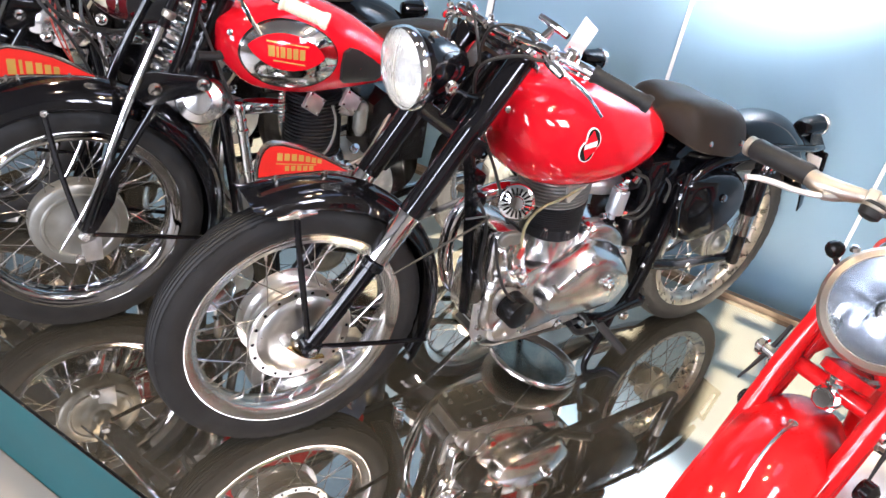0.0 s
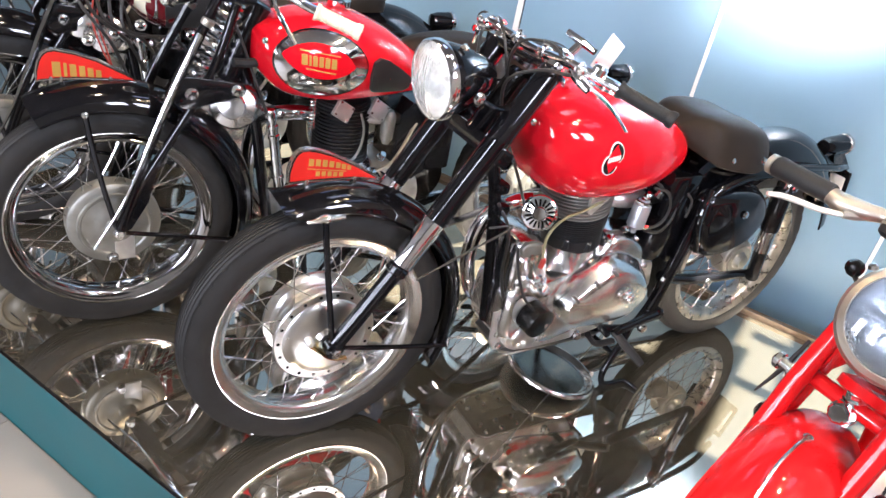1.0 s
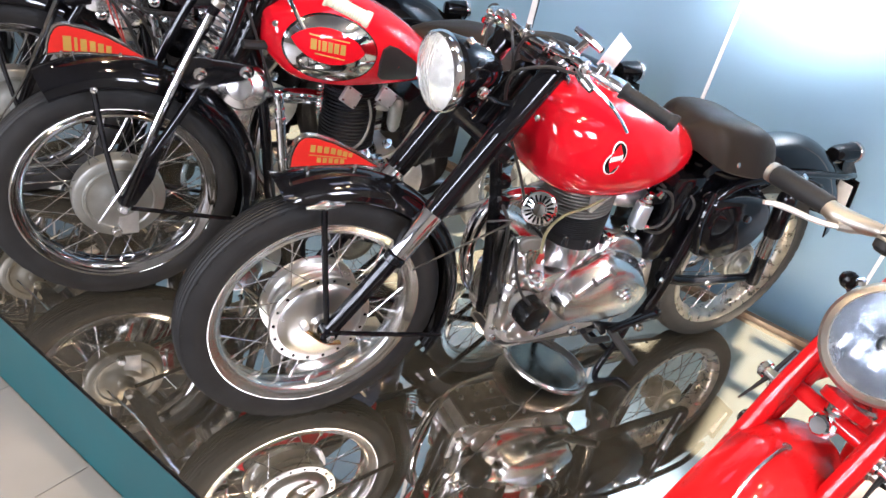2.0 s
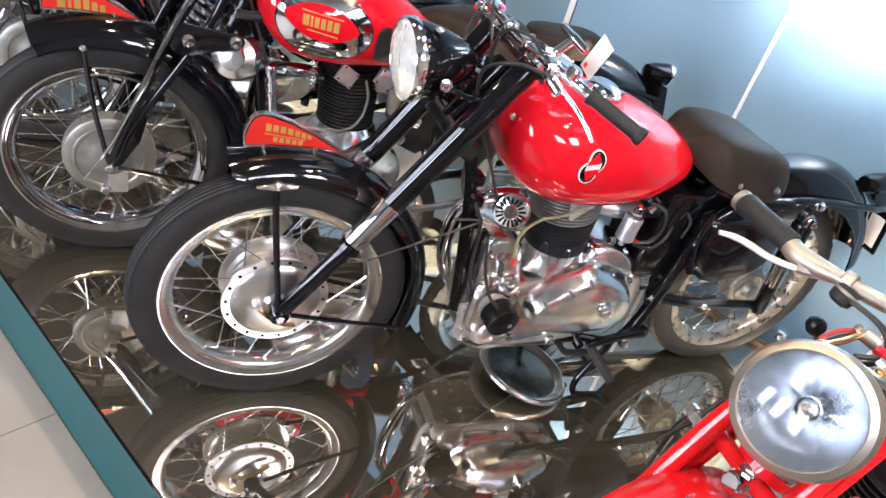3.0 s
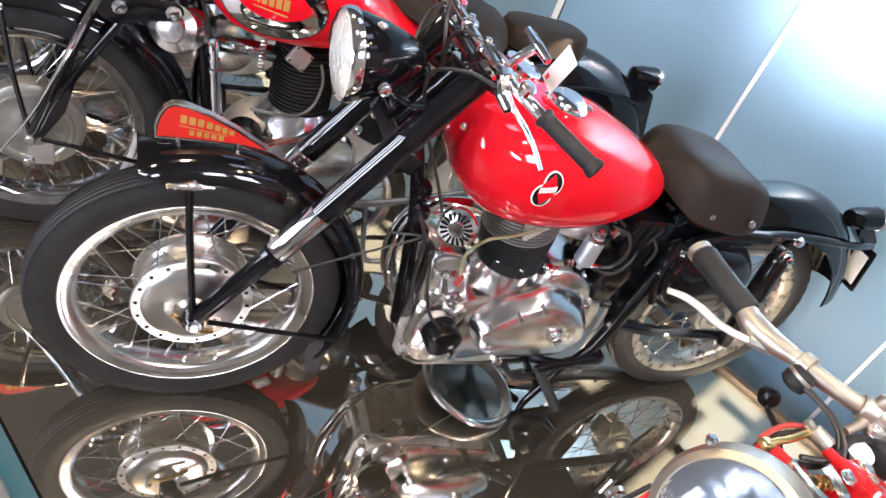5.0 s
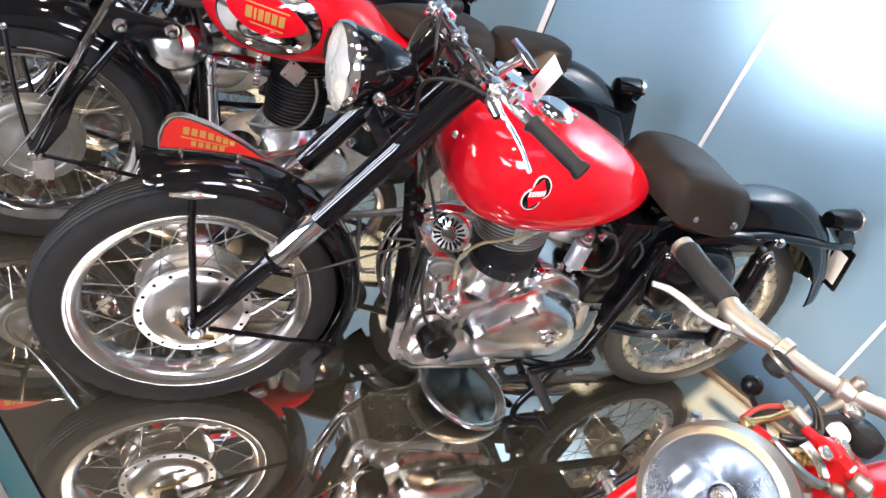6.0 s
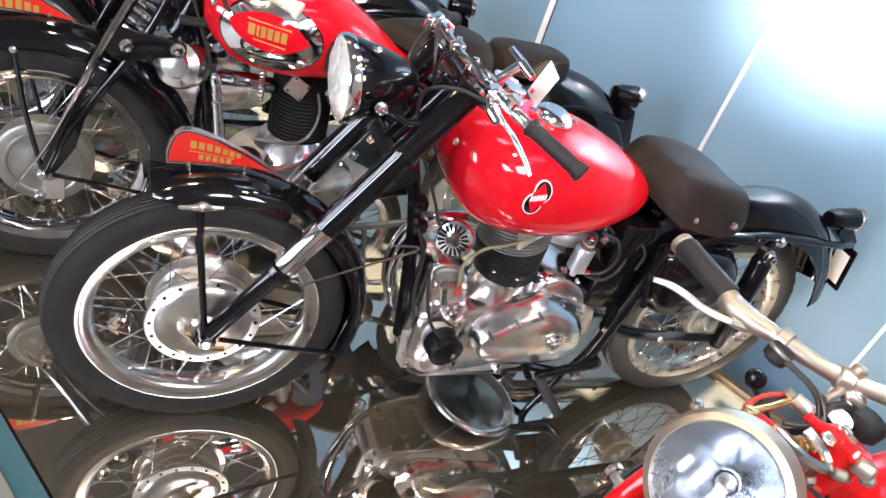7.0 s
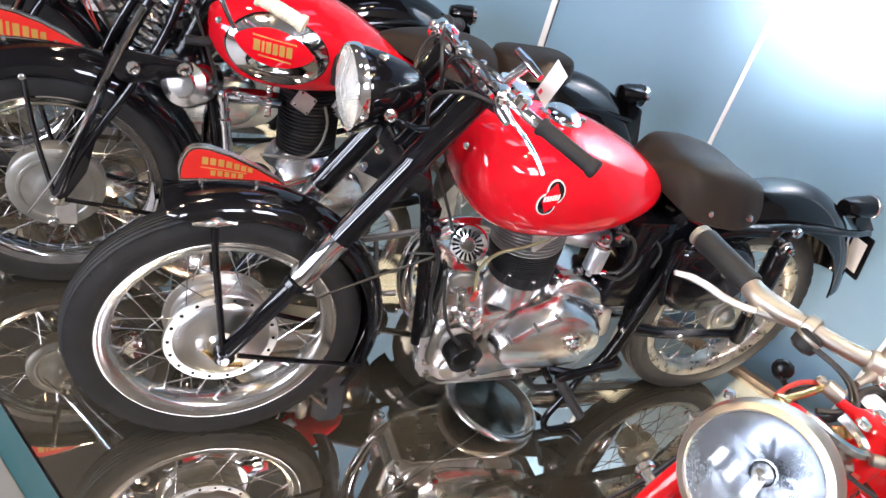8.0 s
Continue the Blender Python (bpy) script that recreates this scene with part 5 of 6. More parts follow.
        part("bar_clamp", box(f((0.437, -0.05, 0.996)), (0.034, 0.022, 0.036), bevel=0.006), M_CHROME, b)
        bolt(b, f((0.437, -0.05, 1.014)), (0, 0, 1), 0.007, 0.010, M_CHROME)
        part("control_lever", tube([f(p) for p in [(0.45, -0.13, 1.015), (0.425, -0.115, 1.03), (0.395, -0.09, 1.034)]], 0.0045, n=8), M_CHROME, b)
        part("cable", tube([f(p) for p in [(0.42, -0.168, 0.990), (0.38, -0.12, 0.985), (0.345, -0.06, 0.94), (0.37, -0.05, 0.84), (0.44, -0.07, 0.70), (0.50, -0.085, 0.56)]], 0.004, n=6), M_CABLE, b)
        part("cable", tube([f(p) for p in [(0.43, -0.14, 1.004), (0.405, -0.10, 1.035), (0.38, -0.03, 1.015), (0.39, 0.0, 0.93), (0.43, -0.02, 0.80)]], 0.0035, n=6), M_CABLE, b)
    knob = part("damper_knob", tube([(0.497, -0.030, 0.962), (0.516, -0.038, 0.995), (0.538, -0.044, 1.022)], 0.010, n=12), M_CHROME, b, "chrome steering damper knob")
    part("cross_bar", tube([(0.527, -0.006, 1.038), (0.540, -0.044, 1.026), (0.553, -0.080, 1.014)], [0.008, 0.0105, 0.008], n=12), M_CHROME, knob)
    part("speedometer", lathe([(0.03, -0.03), (0.036, -0.02), (0.038, 0.0), (0.041, 0.003), (0.041, 0.010), (0.036, 0.012), (0.034, 0.009), (0.004, 0.009)], (0.555, 0.005, 0.955), (0.25, -0.1, 0.95), n=32), M_CHROME, b, "chrome rimmed instrument")
    part("dip_switch", lathe([(0.012, 0), (0.016, 0.004), (0.016, 0.018), (0.010, 0.024)], (0.447, -0.215, 1.006), (0.2, -0.2, 1), n=16), M_CHROME, b)
    tag = part("paper_tag", box((0, 0, 0), (0.094, 0.0012, 0.042), bevel=0.0004, segs=1), M_PAPER, b, "white paper tag")
    up = Vector((0.0, -0.443, 0.896)).normalized()
    across = Vector((0.206, -0.877, -0.434))
    across = (across - up * across.dot(up)).normalized()
    turn = Matrix((up, across.cross(up), across)).transposed()
    tag.matrix_basis = Matrix.Translation((0.5614, -0.1113, 1.0156)) @ turn.to_4x4()
    for s in (-1, 1):
        part("tag_mark", box((-0.034, s * 0.0010, -0.010), (0.012, 0.0008, 0.008)), M_REDINK, tag)
    # running wires and hoses round the engine
    part("ignition_lead", tube([(0.715, -0.095, 0.645), (0.689, -0.100, 0.636), (0.642, -0.105, 0.621), (0.585, -0.110, 0.611), (0.558, -0.105, 0.584), (0.547, -0.100, 0.551), (0.552, -0.095, 0.515), (0.560, -0.092, 0.484)], 0.0040, n=8), M_OLIVE, b, "olive ignition lead")
    part("front_brake_cable", tube([(0.36, -0.10, 0.60), (0.42, -0.11, 0.60), (0.30, -0.12, 0.555), (0.17, -0.125, 0.50)], 0.0026, n=6), M_CABLE, b)
    part("wiring", tube([(0.43, -0.025, 0.62), (0.46, -0.055, 0.55), (0.475, -0.05, 0.42), (0.50, -0.06, 0.33)], 0.0045, n=6), M_CABLE, b)
    for z in (0.66, 0.60, 0.54):
        part("frame_clip", box((0.44 + (0.62 - z) * 0.25, -0.012, z), (0.038, 0.05, 0.03), bevel=0.008), M_FRAME, b)
    return b


sports_motorcycle()

# round drip tray under the engine
tray = thing("drip_tray", pose(0.765, 0.028, 0.0345, 0, 12, 0), "round steel-rimmed tray with a dark mirror bottom tilted under the engine", "tray")
part("dish", ringed([(0.112, -0.0115), (0.120, -0.0085), (0.124, -0.004), (0.127, -0.0055), (0.131, -0.001), (0.136, 0.0025), (0.141, 0.002), (0.1445, -0.0025), (0.1445, -0.010), (0.139, -0.014), (0.128, -0.015), (0.112, -0.0155)], (0, 0, 0), (0, 0, 1), n=80), M_RIM, tray, "rolled bright rim")
part("base", lathe([(0.1118, -0.0150), (0.1118, -0.0120)], (0, 0, 0), (0, 0, 1), n=80), M_DARKMIRROR, tray, "dusty dark mirror bottom")

# ---- the girder-fork touring motorcycles behind it ----


def touring_motorcycle(m, label, red=True, plate=True, full=True, setback=0.0):
    b = thing("motorcycle", m, label, "motorcycle", "parked motorcycles")
    wheel(b, "front_wheel", 0, 0.33, drum_hub(0.118), M_DULL, flange=0.085, half=0.035, label="wire wheel with a dull grey brake drum", rim=RIM_DARK)
    for s in (-1, 1):
        part("rim_line", ringed([(0.2330, s * 0.0235), (0.2290, s * 0.0205), (0.2285, s * 0.0215), (0.2325, s * 0.0245)], (0, 0, 0.33), (0, 1, 0), n=72), M_MAROON, b, "dark red painted rim line")
    part("brake_torque_arm", box((0.02, -0.054, 0.27), (0.05, 0.006, 0.09), bevel=0.002), M_CAST, b)
    bolt(b, (-0.012, -0.052, 0.235), (0, -1, 0), 0.012, 0.02, M_STEEL)
    part("front_mudguard", mudguard(0, 0.33, 0.385, 0.069, -28, 112, depth=0.06, crown=2), M_BLACK, b, "black front mudguard")
    for s in (-1, 1):
        part("stay", tube([(-0.055, s * 0.070, 0.648), (-0.035, s * 0.085, 0.50), (-0.004, s * 0.092, 0.345)], 0.0085, n=8, flat=0.6), M_FRAME, b)
        part("stay", tube([(0.02, s * 0.090, 0.325), (0.18, s * 0.078, 0.285), (0.345, s * 0.070, 0.245)], 0.0065, n=8), M_FRAME, b)
        bolt(b, (-0.055, s * 0.073, 0.650), (0, s, 0), 0.007, 0.008)
        bolt(b, (0.0, s * 0.100, 0.335), (0, s, 0), 0.012, 0.02, M_STEEL)
    if plate:
        bars = [(-0.110, 0.722, 0.018, 0.036, -0.05), (-0.086, 0.722, 0.007, 0.033, -0.05), (-0.073, 0.722, 0.014, 0.030, -0.1), (-0.053, 0.722, 0.013, 0.026, -0.1), (-0.035, 0.721, 0.013, 0.022, -0.1), (-0.017, 0.720, 0.012, 0.018, -0.1)]
        pedestal_plate(b, [-0.145, -0.143, -0.137, -0.128, -0.118, -0.102, -0.06, -0.014, 0.03, 0.072, 0.01, -0.06, -0.11], [0.712, 0.735, 0.758, 0.773, 0.781, 0.784, 0.776, 0.760, 0.737, 0.710, 0.7155, 0.7185, 0.7165], bars, M_GOLD)
        for x in (-0.115, -0.092, 0.015):
            part("bracket", box((x, 0, 0.713), (0.008, 0.016, 0.018), bevel=0.001), M_STEEL, b)

    # girder fork with its central spring
    for s in (-1, 1):
        y = s * 0.098
        gd = part("girder", tube([(0.0, y, 0.335), (0.118, y, 0.66), (0.215, s * 0.085, 0.865), (0.262, s * 0.07, 0.955)], 0.0125, n=12), M_BLACK, b, "black girder fork blade")
        part("girder_rear_tube", tube([(0.018, y, 0.36), (0.065, y, 0.47), (0.20, y, 0.695), (0.255, s * 0.085, 0.80), (0.30, s * 0.07, 0.925)], 0.0115, n=12), M_BLACK, gd)
        part("gusset", slab([(0.06, 0.48), (0.012, 0.36), (0.0, 0.33), (0.03, 0.345), (0.075, 0.42), (0.10, 0.52)], y - s * 0.012, y + s * 0.010, side), M_BLACK, gd)
        rod = [(-0.062, s * 0.112, 0.298), (0.02, s * 0.115, 0.44), (0.115, s * 0.113, 0.665)]
        part("chrome_rod", tube(rod + [(0.205, -0.105, 0.86)] if s < 0 else rod, [0.003, 0.0045, 0.0085, 0.009][:4 if s < 0 else 3], n=10), M_CHROME, b, "bright brake rod")
        part("link_plate", slab(hull2(0.175, 0.715, 0.042, 0.300, 0.722, 0.018, 10), y + s * 0.010, y + s * 0.018, side, bevel=0.002), M_FRAME, b, "black link plate")
        bolt(b, (0.181, s * 0.116, 0.715), (0, s, 0), 0.014, 0.010, M_CHROME)
        bolt(b, (0.295, s * 0.116, 0.722), (0, s, 0), 0.014, 0.012, M_CHROME)
        part("top_link", tube([(0.255, s * 0.085, 0.945), (0.345, s * 0.075, 0.935)], 0.010, n=8, steps=1), M_FRAME, b)
        part("end_nut", lathe([(0.014, 0), (0.016, 0.004), (0.016, 0.016), (0.010, 0.02)], (0.222, s * 0.086, 0.875), (0.5, 0, 0.9), n=12), M_NICKEL, b)
    part("fork_spring", coil((0.195, 0, 0.70), (0.315, 0, 0.915), 0.031, 0.0062, 10, 16), M_STEEL, b, "bright coil spring")
    part("spring_cup", lathe([(0.02, 0), (0.034, 0.004), (0.034, 0.02), (0.02, 0.026)], (0.187, 0, 0.69), (0.12, 0, 0.215), n=20), M_FRAME, b)
    part("steering_head", lathe([(0.026, 0), (0.032, 0.006), (0.029, 0.02), (0.029, 0.20), (0.032, 0.215), (0.026, 0.22)], (0.30, 0, 0.71), (0.09, 0, 0.22), n=18), M_FRAME, b)
    lamp(b, (0.155, 0, 0.985), (-1, 0, 0.02), 0.088, 0.125, M_BLACK, label="black headlamp with a chrome ring")

    # tank
    tank = Tank([(0.352, 0.03, 0.80, 0.845), (0.358, 0.07, 0.775, 0.862), (0.385, 0.105, 0.735, 0.878), (0.44, 0.140, 0.692, 0.896), (0.54, 0.156, 0.672, 0.914), (0.62, 0.156, 0.671, 0.915), (0.72, 0.144, 0.680, 0.882), (0.80, 0.125, 0.69, 0.837), (0.88, 0.09, 0.70, 0.788), (0.93, 0.06, 0.71, 0.765), (0.955, 0.03, 0.72, 0.75)], p=2.7, belly=0.50)
    part("fuel_tank", tank.build(), M_RED if red else M_MAROON, b, "red fuel tank with chromed flanks" if red else "dark maroon fuel tank with an ivory flash")
    if red:
        part("panel_line", decal(tank, ellipse(0.510, 0.798, 0.126, 0.087, -4, 48), 0.0002, 0.0014), M_BAKELITE, b, "thin black line")
        part("chrome_panel", decal(tank, ellipse(0.510, 0.798, 0.122, 0.083, -4, 48), 0.0010, 0.003), M_CHROME, b, "mirror-bright chrome tank panel")
        eye = part("eye_badge", decal(tank, eye_shape(0.499, 0.810, 0.097, 0.045, -7), 0.0030, 0.0052), M_RED, b, "red eye-shaped badge with gold lettering")
        for k, w in enumerate((0.015, 0.006, 0.012, 0.012, 0.013, 0.014)):
            x0 = 0.448 + (0, 0.019, 0.029, 0.045, 0.061, 0.078)[k]
            z0 = 0.802 - 0.11 * (x0 - 0.45)
            part("lettering_bar", decal(tank, [(x0, z0), (x0 + w, z0 - 0.001), (x0 + w, z0 + 0.025), (x0, z0 + 0.026)], 0.0053, 0.0062), M_GOLD, eye)
        for z0, a, c in ((0.790, 0.46, 0.54), (0.836, 0.445, 0.55)):
            part("gold_line", decal(tank, [(a, z0), (c, z0 - 0.012), (c, z0 - 0.0085), (a, z0 + 0.0035)], 0.0053, 0.0060), M_GOLD, eye)
    if not red:
        part("flash", decal(tank, [(0.372, 0.84), (0.368, 0.80), (0.380, 0.755), (0.402, 0.725), (0.418, 0.72), (0.422, 0.78), (0.418, 0.86), (0.395, 0.86)], 0.0005, 0.002), M_IVORY, b, "ivory painted flash")
        part("flash_edge", decal(tank, [(0.426, 0.86), (0.428, 0.71), (0.446, 0.705), (0.446, 0.86)], 0.0005, 0.002), M_CHROME, b)
        for k in range(2):
            part("wire", tube([(0.27 + 0.016 * k, -0.10, 0.80), (0.255 + 0.014 * k, -0.14, 0.72), (0.275 + 0.012 * k, -0.145, 0.64), (0.31, -0.12, 0.56)], 0.0025, n=6), M_REDWIRE, b)
        for k in range(5):
            part("cable", tube([(0.18 + 0.05 * k, -0.08, 0.92), (0.22 + 0.03 * k, -0.15, 0.78 - 0.02 * k), (0.30 + 0.05 * k, -0.15 + 0.01 * k, 0.66), (0.36 + 0.06 * k, -0.10, 0.52)], 0.005, n=6), M_CABLE, b)
            bolt(b, (0.24 + 0.075 * k, -0.135, 0.66 + 0.025 * (k % 3)), (-0.2, -1, 0.3), 0.014, 0.016, M_CHROME)
        part("horn", lathe([(0.02, -0.07), (0.05, -0.06), (0.058, -0.03), (0.058, 0.0), (0.05, 0.02), (0.03, 0.03), (0.006, 0.034)], (0.235, -0.085, 0.705), (-0.45, -0.85, 0.25), n=28), M_ALU, b, "polished round horn")
    pad = [(0.47, 0.70), (0.46, 0.76), (0.47, 0.84), (0.52, 0.87), (0.60, 0.865), (0.72, 0.83), (0.80, 0.78), (0.83, 0.73), (0.80, 0.705), (0.65, 0.69)]
    part("knee_pad", decal(tank, pad if not red else [(0.650, 0.735), (0.645, 0.775), (0.652, 0.812), (0.672, 0.822), (0.70, 0.815), (0.745, 0.79), (0.785, 0.762), (0.780, 0.735), (0.765, 0.724), (0.70, 0.724), (0.66, 0.726)], 0.001, 0.012), M_GRIP, b, "black rubber knee pad")
    bolt(b, tank.skin(0.372, 0.842, 0.0), (-0.3, -1, 0.1), 0.007, 0.006, M_CHROME)
    part("filler_cap", lathe([(0.032, -0.006), (0.034, 0.010), (0.028, 0.014), (0.010, 0.017)], (0.60, 0.0, 0.926), (0, 0, 1), n=24), M_CHROME, b)

    # frame
    part("down_tube", tube([(0.33, 0, 0.80), (0.375, -0.01, 0.62), (0.41, -0.01, 0.40), (0.44, 0, 0.22)], 0.016, n=12), M_FRAME, b)
    part("top_tube", tube([(0.36, 0, 0.86), (0.7, 0, 0.80), (0.93, 0, 0.72)], 0.015, n=10), M_FRAME, b)
    part("seat_tube", tube([(0.95, 0, 0.74), (0.93, 0, 0.45), (0.90, 0, 0.2)], 0.016, n=10), M_FRAME, b)
    for s in (-1, 1):
        part("cradle_tube", tube([(0.44, s * 0.03, 0.22), (0.6, s * 0.07, 0.18), (0.95, s * 0.08, 0.2), (1.42, s * 0.09, 0.33)], 0.012, n=8), M_FRAME, b)
        part("seat_stay", tube([(0.95, s * 0.03, 0.70), (1.15, s * 0.085, 0.58), (1.42, s * 0.09, 0.34)], 0.011, n=8), M_FRAME, b)
    # engine
    part("crankcase", slab(hull2(0.58, 0.31, 0.125, 0.80, 0.35, 0.115, 14), 0.08, -0.08, side, bevel=0.02), M_CAST, b, "cast alloy crankcase")
    part("timing_cover", slab(hull2(0.56, 0.33, 0.07, 0.72, 0.36, 0.10, 14), -0.078, -0.14, side, bevel=0.025), M_ALU, b)
    part("barrel_base", lathe([(0.155, -0.06), (0.140, -0.02), (0.118, 0.02), (0.100, 0.045), (0.088, 0.06)], (0.652, 0, 0.415), (-0.04, 0, 1), n=40), M_ALU, b, "polished cylinder base")
    part("barrel", finned((0.650, 0, 0.468), (-0.04, 0, 1), 0.086, 0.190, 17, edge=0.0022, core=0.88), M_IRON, b, "black finned iron cylinder")
    part("spark_lead", tube([(0.664, -0.090, 0.640), (0.677, -0.095, 0.589), (0.667, -0.098, 0.529), (0.636, -0.098, 0.490), (0.577, -0.095, 0.480), (0.504, -0.090, 0.483)], 0.0042, n=8), M_DULL, b)
    for x in (0.602, 0.715):
        pl = part("valve_cover", box((0, 0, 0), (0.055, 0.016, 0.050), bevel=0.003), M_CAST, b, "square alloy valve cover")
        pl.matrix_basis = pose(x, -0.098, 0.652, -12, 32, 0)
        for dx, dz in ((-1, -1), (1, -1), (1, 1), (-1, 1)):
            part("screw", lathe([(0.004, 0), (0.003, 0.003)], (dx * 0.021, -0.008, dz * 0.019), (0, -1, 0), n=6), M_STEEL, pl)
    pr = [(0.0145, 0), (0.0145, 0.03), (0.0175, 0.032), (0.0175, 0.040), (0.0145, 0.042), (0.0135, 0.15), (0.016, 0.152), (0.016, 0.162), (0.012, 0.165), (0.012, 0.18), (0.0145, 0.182), (0.0145, 0.19), (0.011, 0.192), (0.011, 0.205), (0.0145, 0.207), (0.0145, 0.222), (0.010, 0.235)]
    part("pushrod_tube", lathe(pr, (0.425, -0.105, 0.43), (-0.035, 0.005, 0.24), n=18), M_CHROME, b, "chrome telescopic tube")
    part("exhaust_pipe", tube([(0.55, -0.02, 0.615), (0.47, -0.04, 0.63), (0.40, 0.02, 0.59), (0.385, 0.06, 0.46), (0.42, 0.10, 0.30), (0.60, 0.13, 0.2), (1.5, 0.15, 0.22)], 0.022, n=14), M_DARKCHROME, b, "dark chrome exhaust pipe")
    part("generator", lathe([(0.02, -0.10), (0.058, -0.095), (0.066, -0.075), (0.066, 0.02), (0.058, 0.045), (0.036, 0.055), (0.032, 0.066), (0.008, 0.07)], (0.318, -0.025, 0.650), (-0.40, -0.85, 0.25), n=28), M_ALU, b, "polished round horn body")
    part("coil_hose", coil((0.51, -0.10, 0.60), (0.508, -0.10, 0.69), 0.007, 0.0025, 9), M_STEEL, b)
    part("carburettor", lathe([(0.01, -0.02), (0.02, 0.0), (0.022, 0.06), (0.02, 0.075), (0.012, 0.085)], (0.765, -0.075, 0.555), (0, 0, 1), n=20), M_DULL, b)
    part("carburettor_body", tube([(0.68, -0.02, 0.615), (0.74, -0.045, 0.61), (0.83, -0.02, 0.60)], 0.022, n=12), M_CAST, b)
    for x, z in ((0.74, 0.50), (0.80, 0.46), (0.72, 0.44), (0.84, 0.52)):
        bolt(b, (x, -0.10, z), (0.1, -0.6, 0.8), 0.011, 0.024, M_CHROME, "plug")
    part("oil_pipe", tube([(0.70, -0.09, 0.44), (0.78, -0.11, 0.49), (0.86, -0.08, 0.60)], 0.006, n=8), M_NICKEL, b)

    # black boxes made up to darken the gaps in the frame behind the cylinder
    part("fill_box", slab([(0.80, 0.44), (0.80, 0.63), (0.84, 0.665), (0.90, 0.665), (0.92, 0.62), (0.91, 0.44), (0.87, 0.41)], -0.085, 0.085, side, bevel=0.02), M_FRAME, b, "black filler box behind the cylinder")
    if not red:
        part("tool_box", slab([(1.02, 0.40), (0.99, 0.58), (1.03, 0.66), (1.16, 0.67), (1.24, 0.60), (1.22, 0.50), (1.12, 0.41)], -0.06, -0.13, side, bevel=0.028), M_BLACK, b, "rounded black tool box")
    part("battery", box((0.97, 0.0, 0.53), (0.09, 0.14, 0.2), bevel=0.01), M_FRAME, b)
    part("magneto", lathe([(0.045, 0), (0.05, 0.006), (0.05, 0.06), (0.04, 0.07), (0.01, 0.074)], (0.50, -0.07, 0.40), (-0.1, -1, 0), n=24), M_CAP, b)
    part("chain_case", slab(hull2(0.75, 0.33, 0.10, 1.0, 0.33, 0.10, 12), 0.082, 0.12, side, bevel=0.015), M_FRAME, b)

    # handlebar
    half = [(0.345, 0.0, 0.985), (0.335, -0.09, 0.99), (0.345, -0.17, 1.0), (0.395, -0.232, 0.978), (0.46, -0.272, 0.953), (0.522, -0.303, 0.932)]
    part("handlebar", tube(mirrored(half)[::-1] + half[1:], 0.0112, n=12), M_CHROME, b, "chrome handlebar")
    for f in ((lambda p: p), (lambda p: mirrored([p])[0])):
        grip(b, f((0.428, -0.256, 0.964)), f((0.527, -0.306, 0.930)), 0.0165, M_CREAM if red else M_GRIP)
        part("lever", tube([f(p) for p in [(0.355, -0.175, 0.99), (0.345, -0.21, 0.965), (0.365, -0.24, 0.92), (0.385, -0.255, 0.885)]], 0.0055, n=8), M_CHROME, b, "chrome lever")
        part("lever_clamp", lathe([(0.014, -0.014), (0.0165, -0.01), (0.0165, 0.01), (0.014, 0.014)], f((0.35, -0.178, 1.0)), (0.3, 1, 0), n=14), M_CHROME, b)
        part("cable", tube([f(p) for p in [(0.35, -0.16, 0.99), (0.30, -0.10, 1.0), (0.28, -0.03, 0.95), (0.33, -0.03, 0.82), (0.40, -0.06, 0.62)]], 0.004, n=6), M_CABLE, b)
        part("rubber_hose", tube([f(p) for p in [(0.40, -0.03, 0.80), (0.36, -0.05, 0.775), (0.30, -0.055, 0.775)]], 0.012, n=8), M_GRIP, b)
    part("head_knob", lathe([(0.03, 0), (0.034, 0.006), (0.034, 0.016), (0.02, 0.026), (0.006, 0.028)], (0.39, 0, 0.955), (0.3, 0, 1), n=20), M_BAKELITE, b)

    for ob in b.children:
        ob.location.x += setback
    if full:
        # rear half: sprung saddle, pillion pad, mudguard, wheel and tail
        wheel(b, "rear_wheel", 1.43, 0.33, drum_hub(0.10), M_DULL, flange=0.085, half=0.035, label="wire wheel with a dull drum")
        part("rear_mudguard", mudguard(1.42, 0.335, 0.455, 0.095, -60, 82, depth=0.115, crown=2), M_BLACK, b, "black rear mudguard")
        part("saddle", saddle([(0.80, 0.035, 0.825, 0.805), (0.86, 0.05, 0.845, 0.80), (0.93, 0.10, 0.85, 0.785), (1.02, 0.15, 0.852, 0.77), (1.10, 0.155, 0.845, 0.77), (1.15, 0.11, 0.835, 0.785)]), M_SEAT, b, "black leather saddle")
        part("pillion_pad", slab(hull2(1.26, 0.0, 0.085, 1.375, 0.0, 0.08, 12), 0.0, 0.065, lambda a, y, h: Vector((a, y, 0.768 + h)), bevel=0.025), M_SEAT, b, "black pillion pad")
        part("pad_frame", box((1.30, 0, 0.748), (0.24, 0.10, 0.03), bevel=0.006), M_FRAME, b)
        tl = part("tail_lamp", lathe([(0.012, -0.06), (0.030, -0.055), (0.036, -0.03), (0.036, 0.03), (0.032, 0.035)], (1.742, 0, 0.728), (1, -0.05, 0.05), n=24), M_BLACK, b, "black tail lamp with a chrome rim")
        part("rim", ringed([(0.037, 0.022), (0.040, 0.026), (0.040, 0.038), (0.034, 0.040), (0.034, 0.026)], (1.742, 0, 0.728), (1, -0.05, 0.05), n=28), M_CHROME, tl)
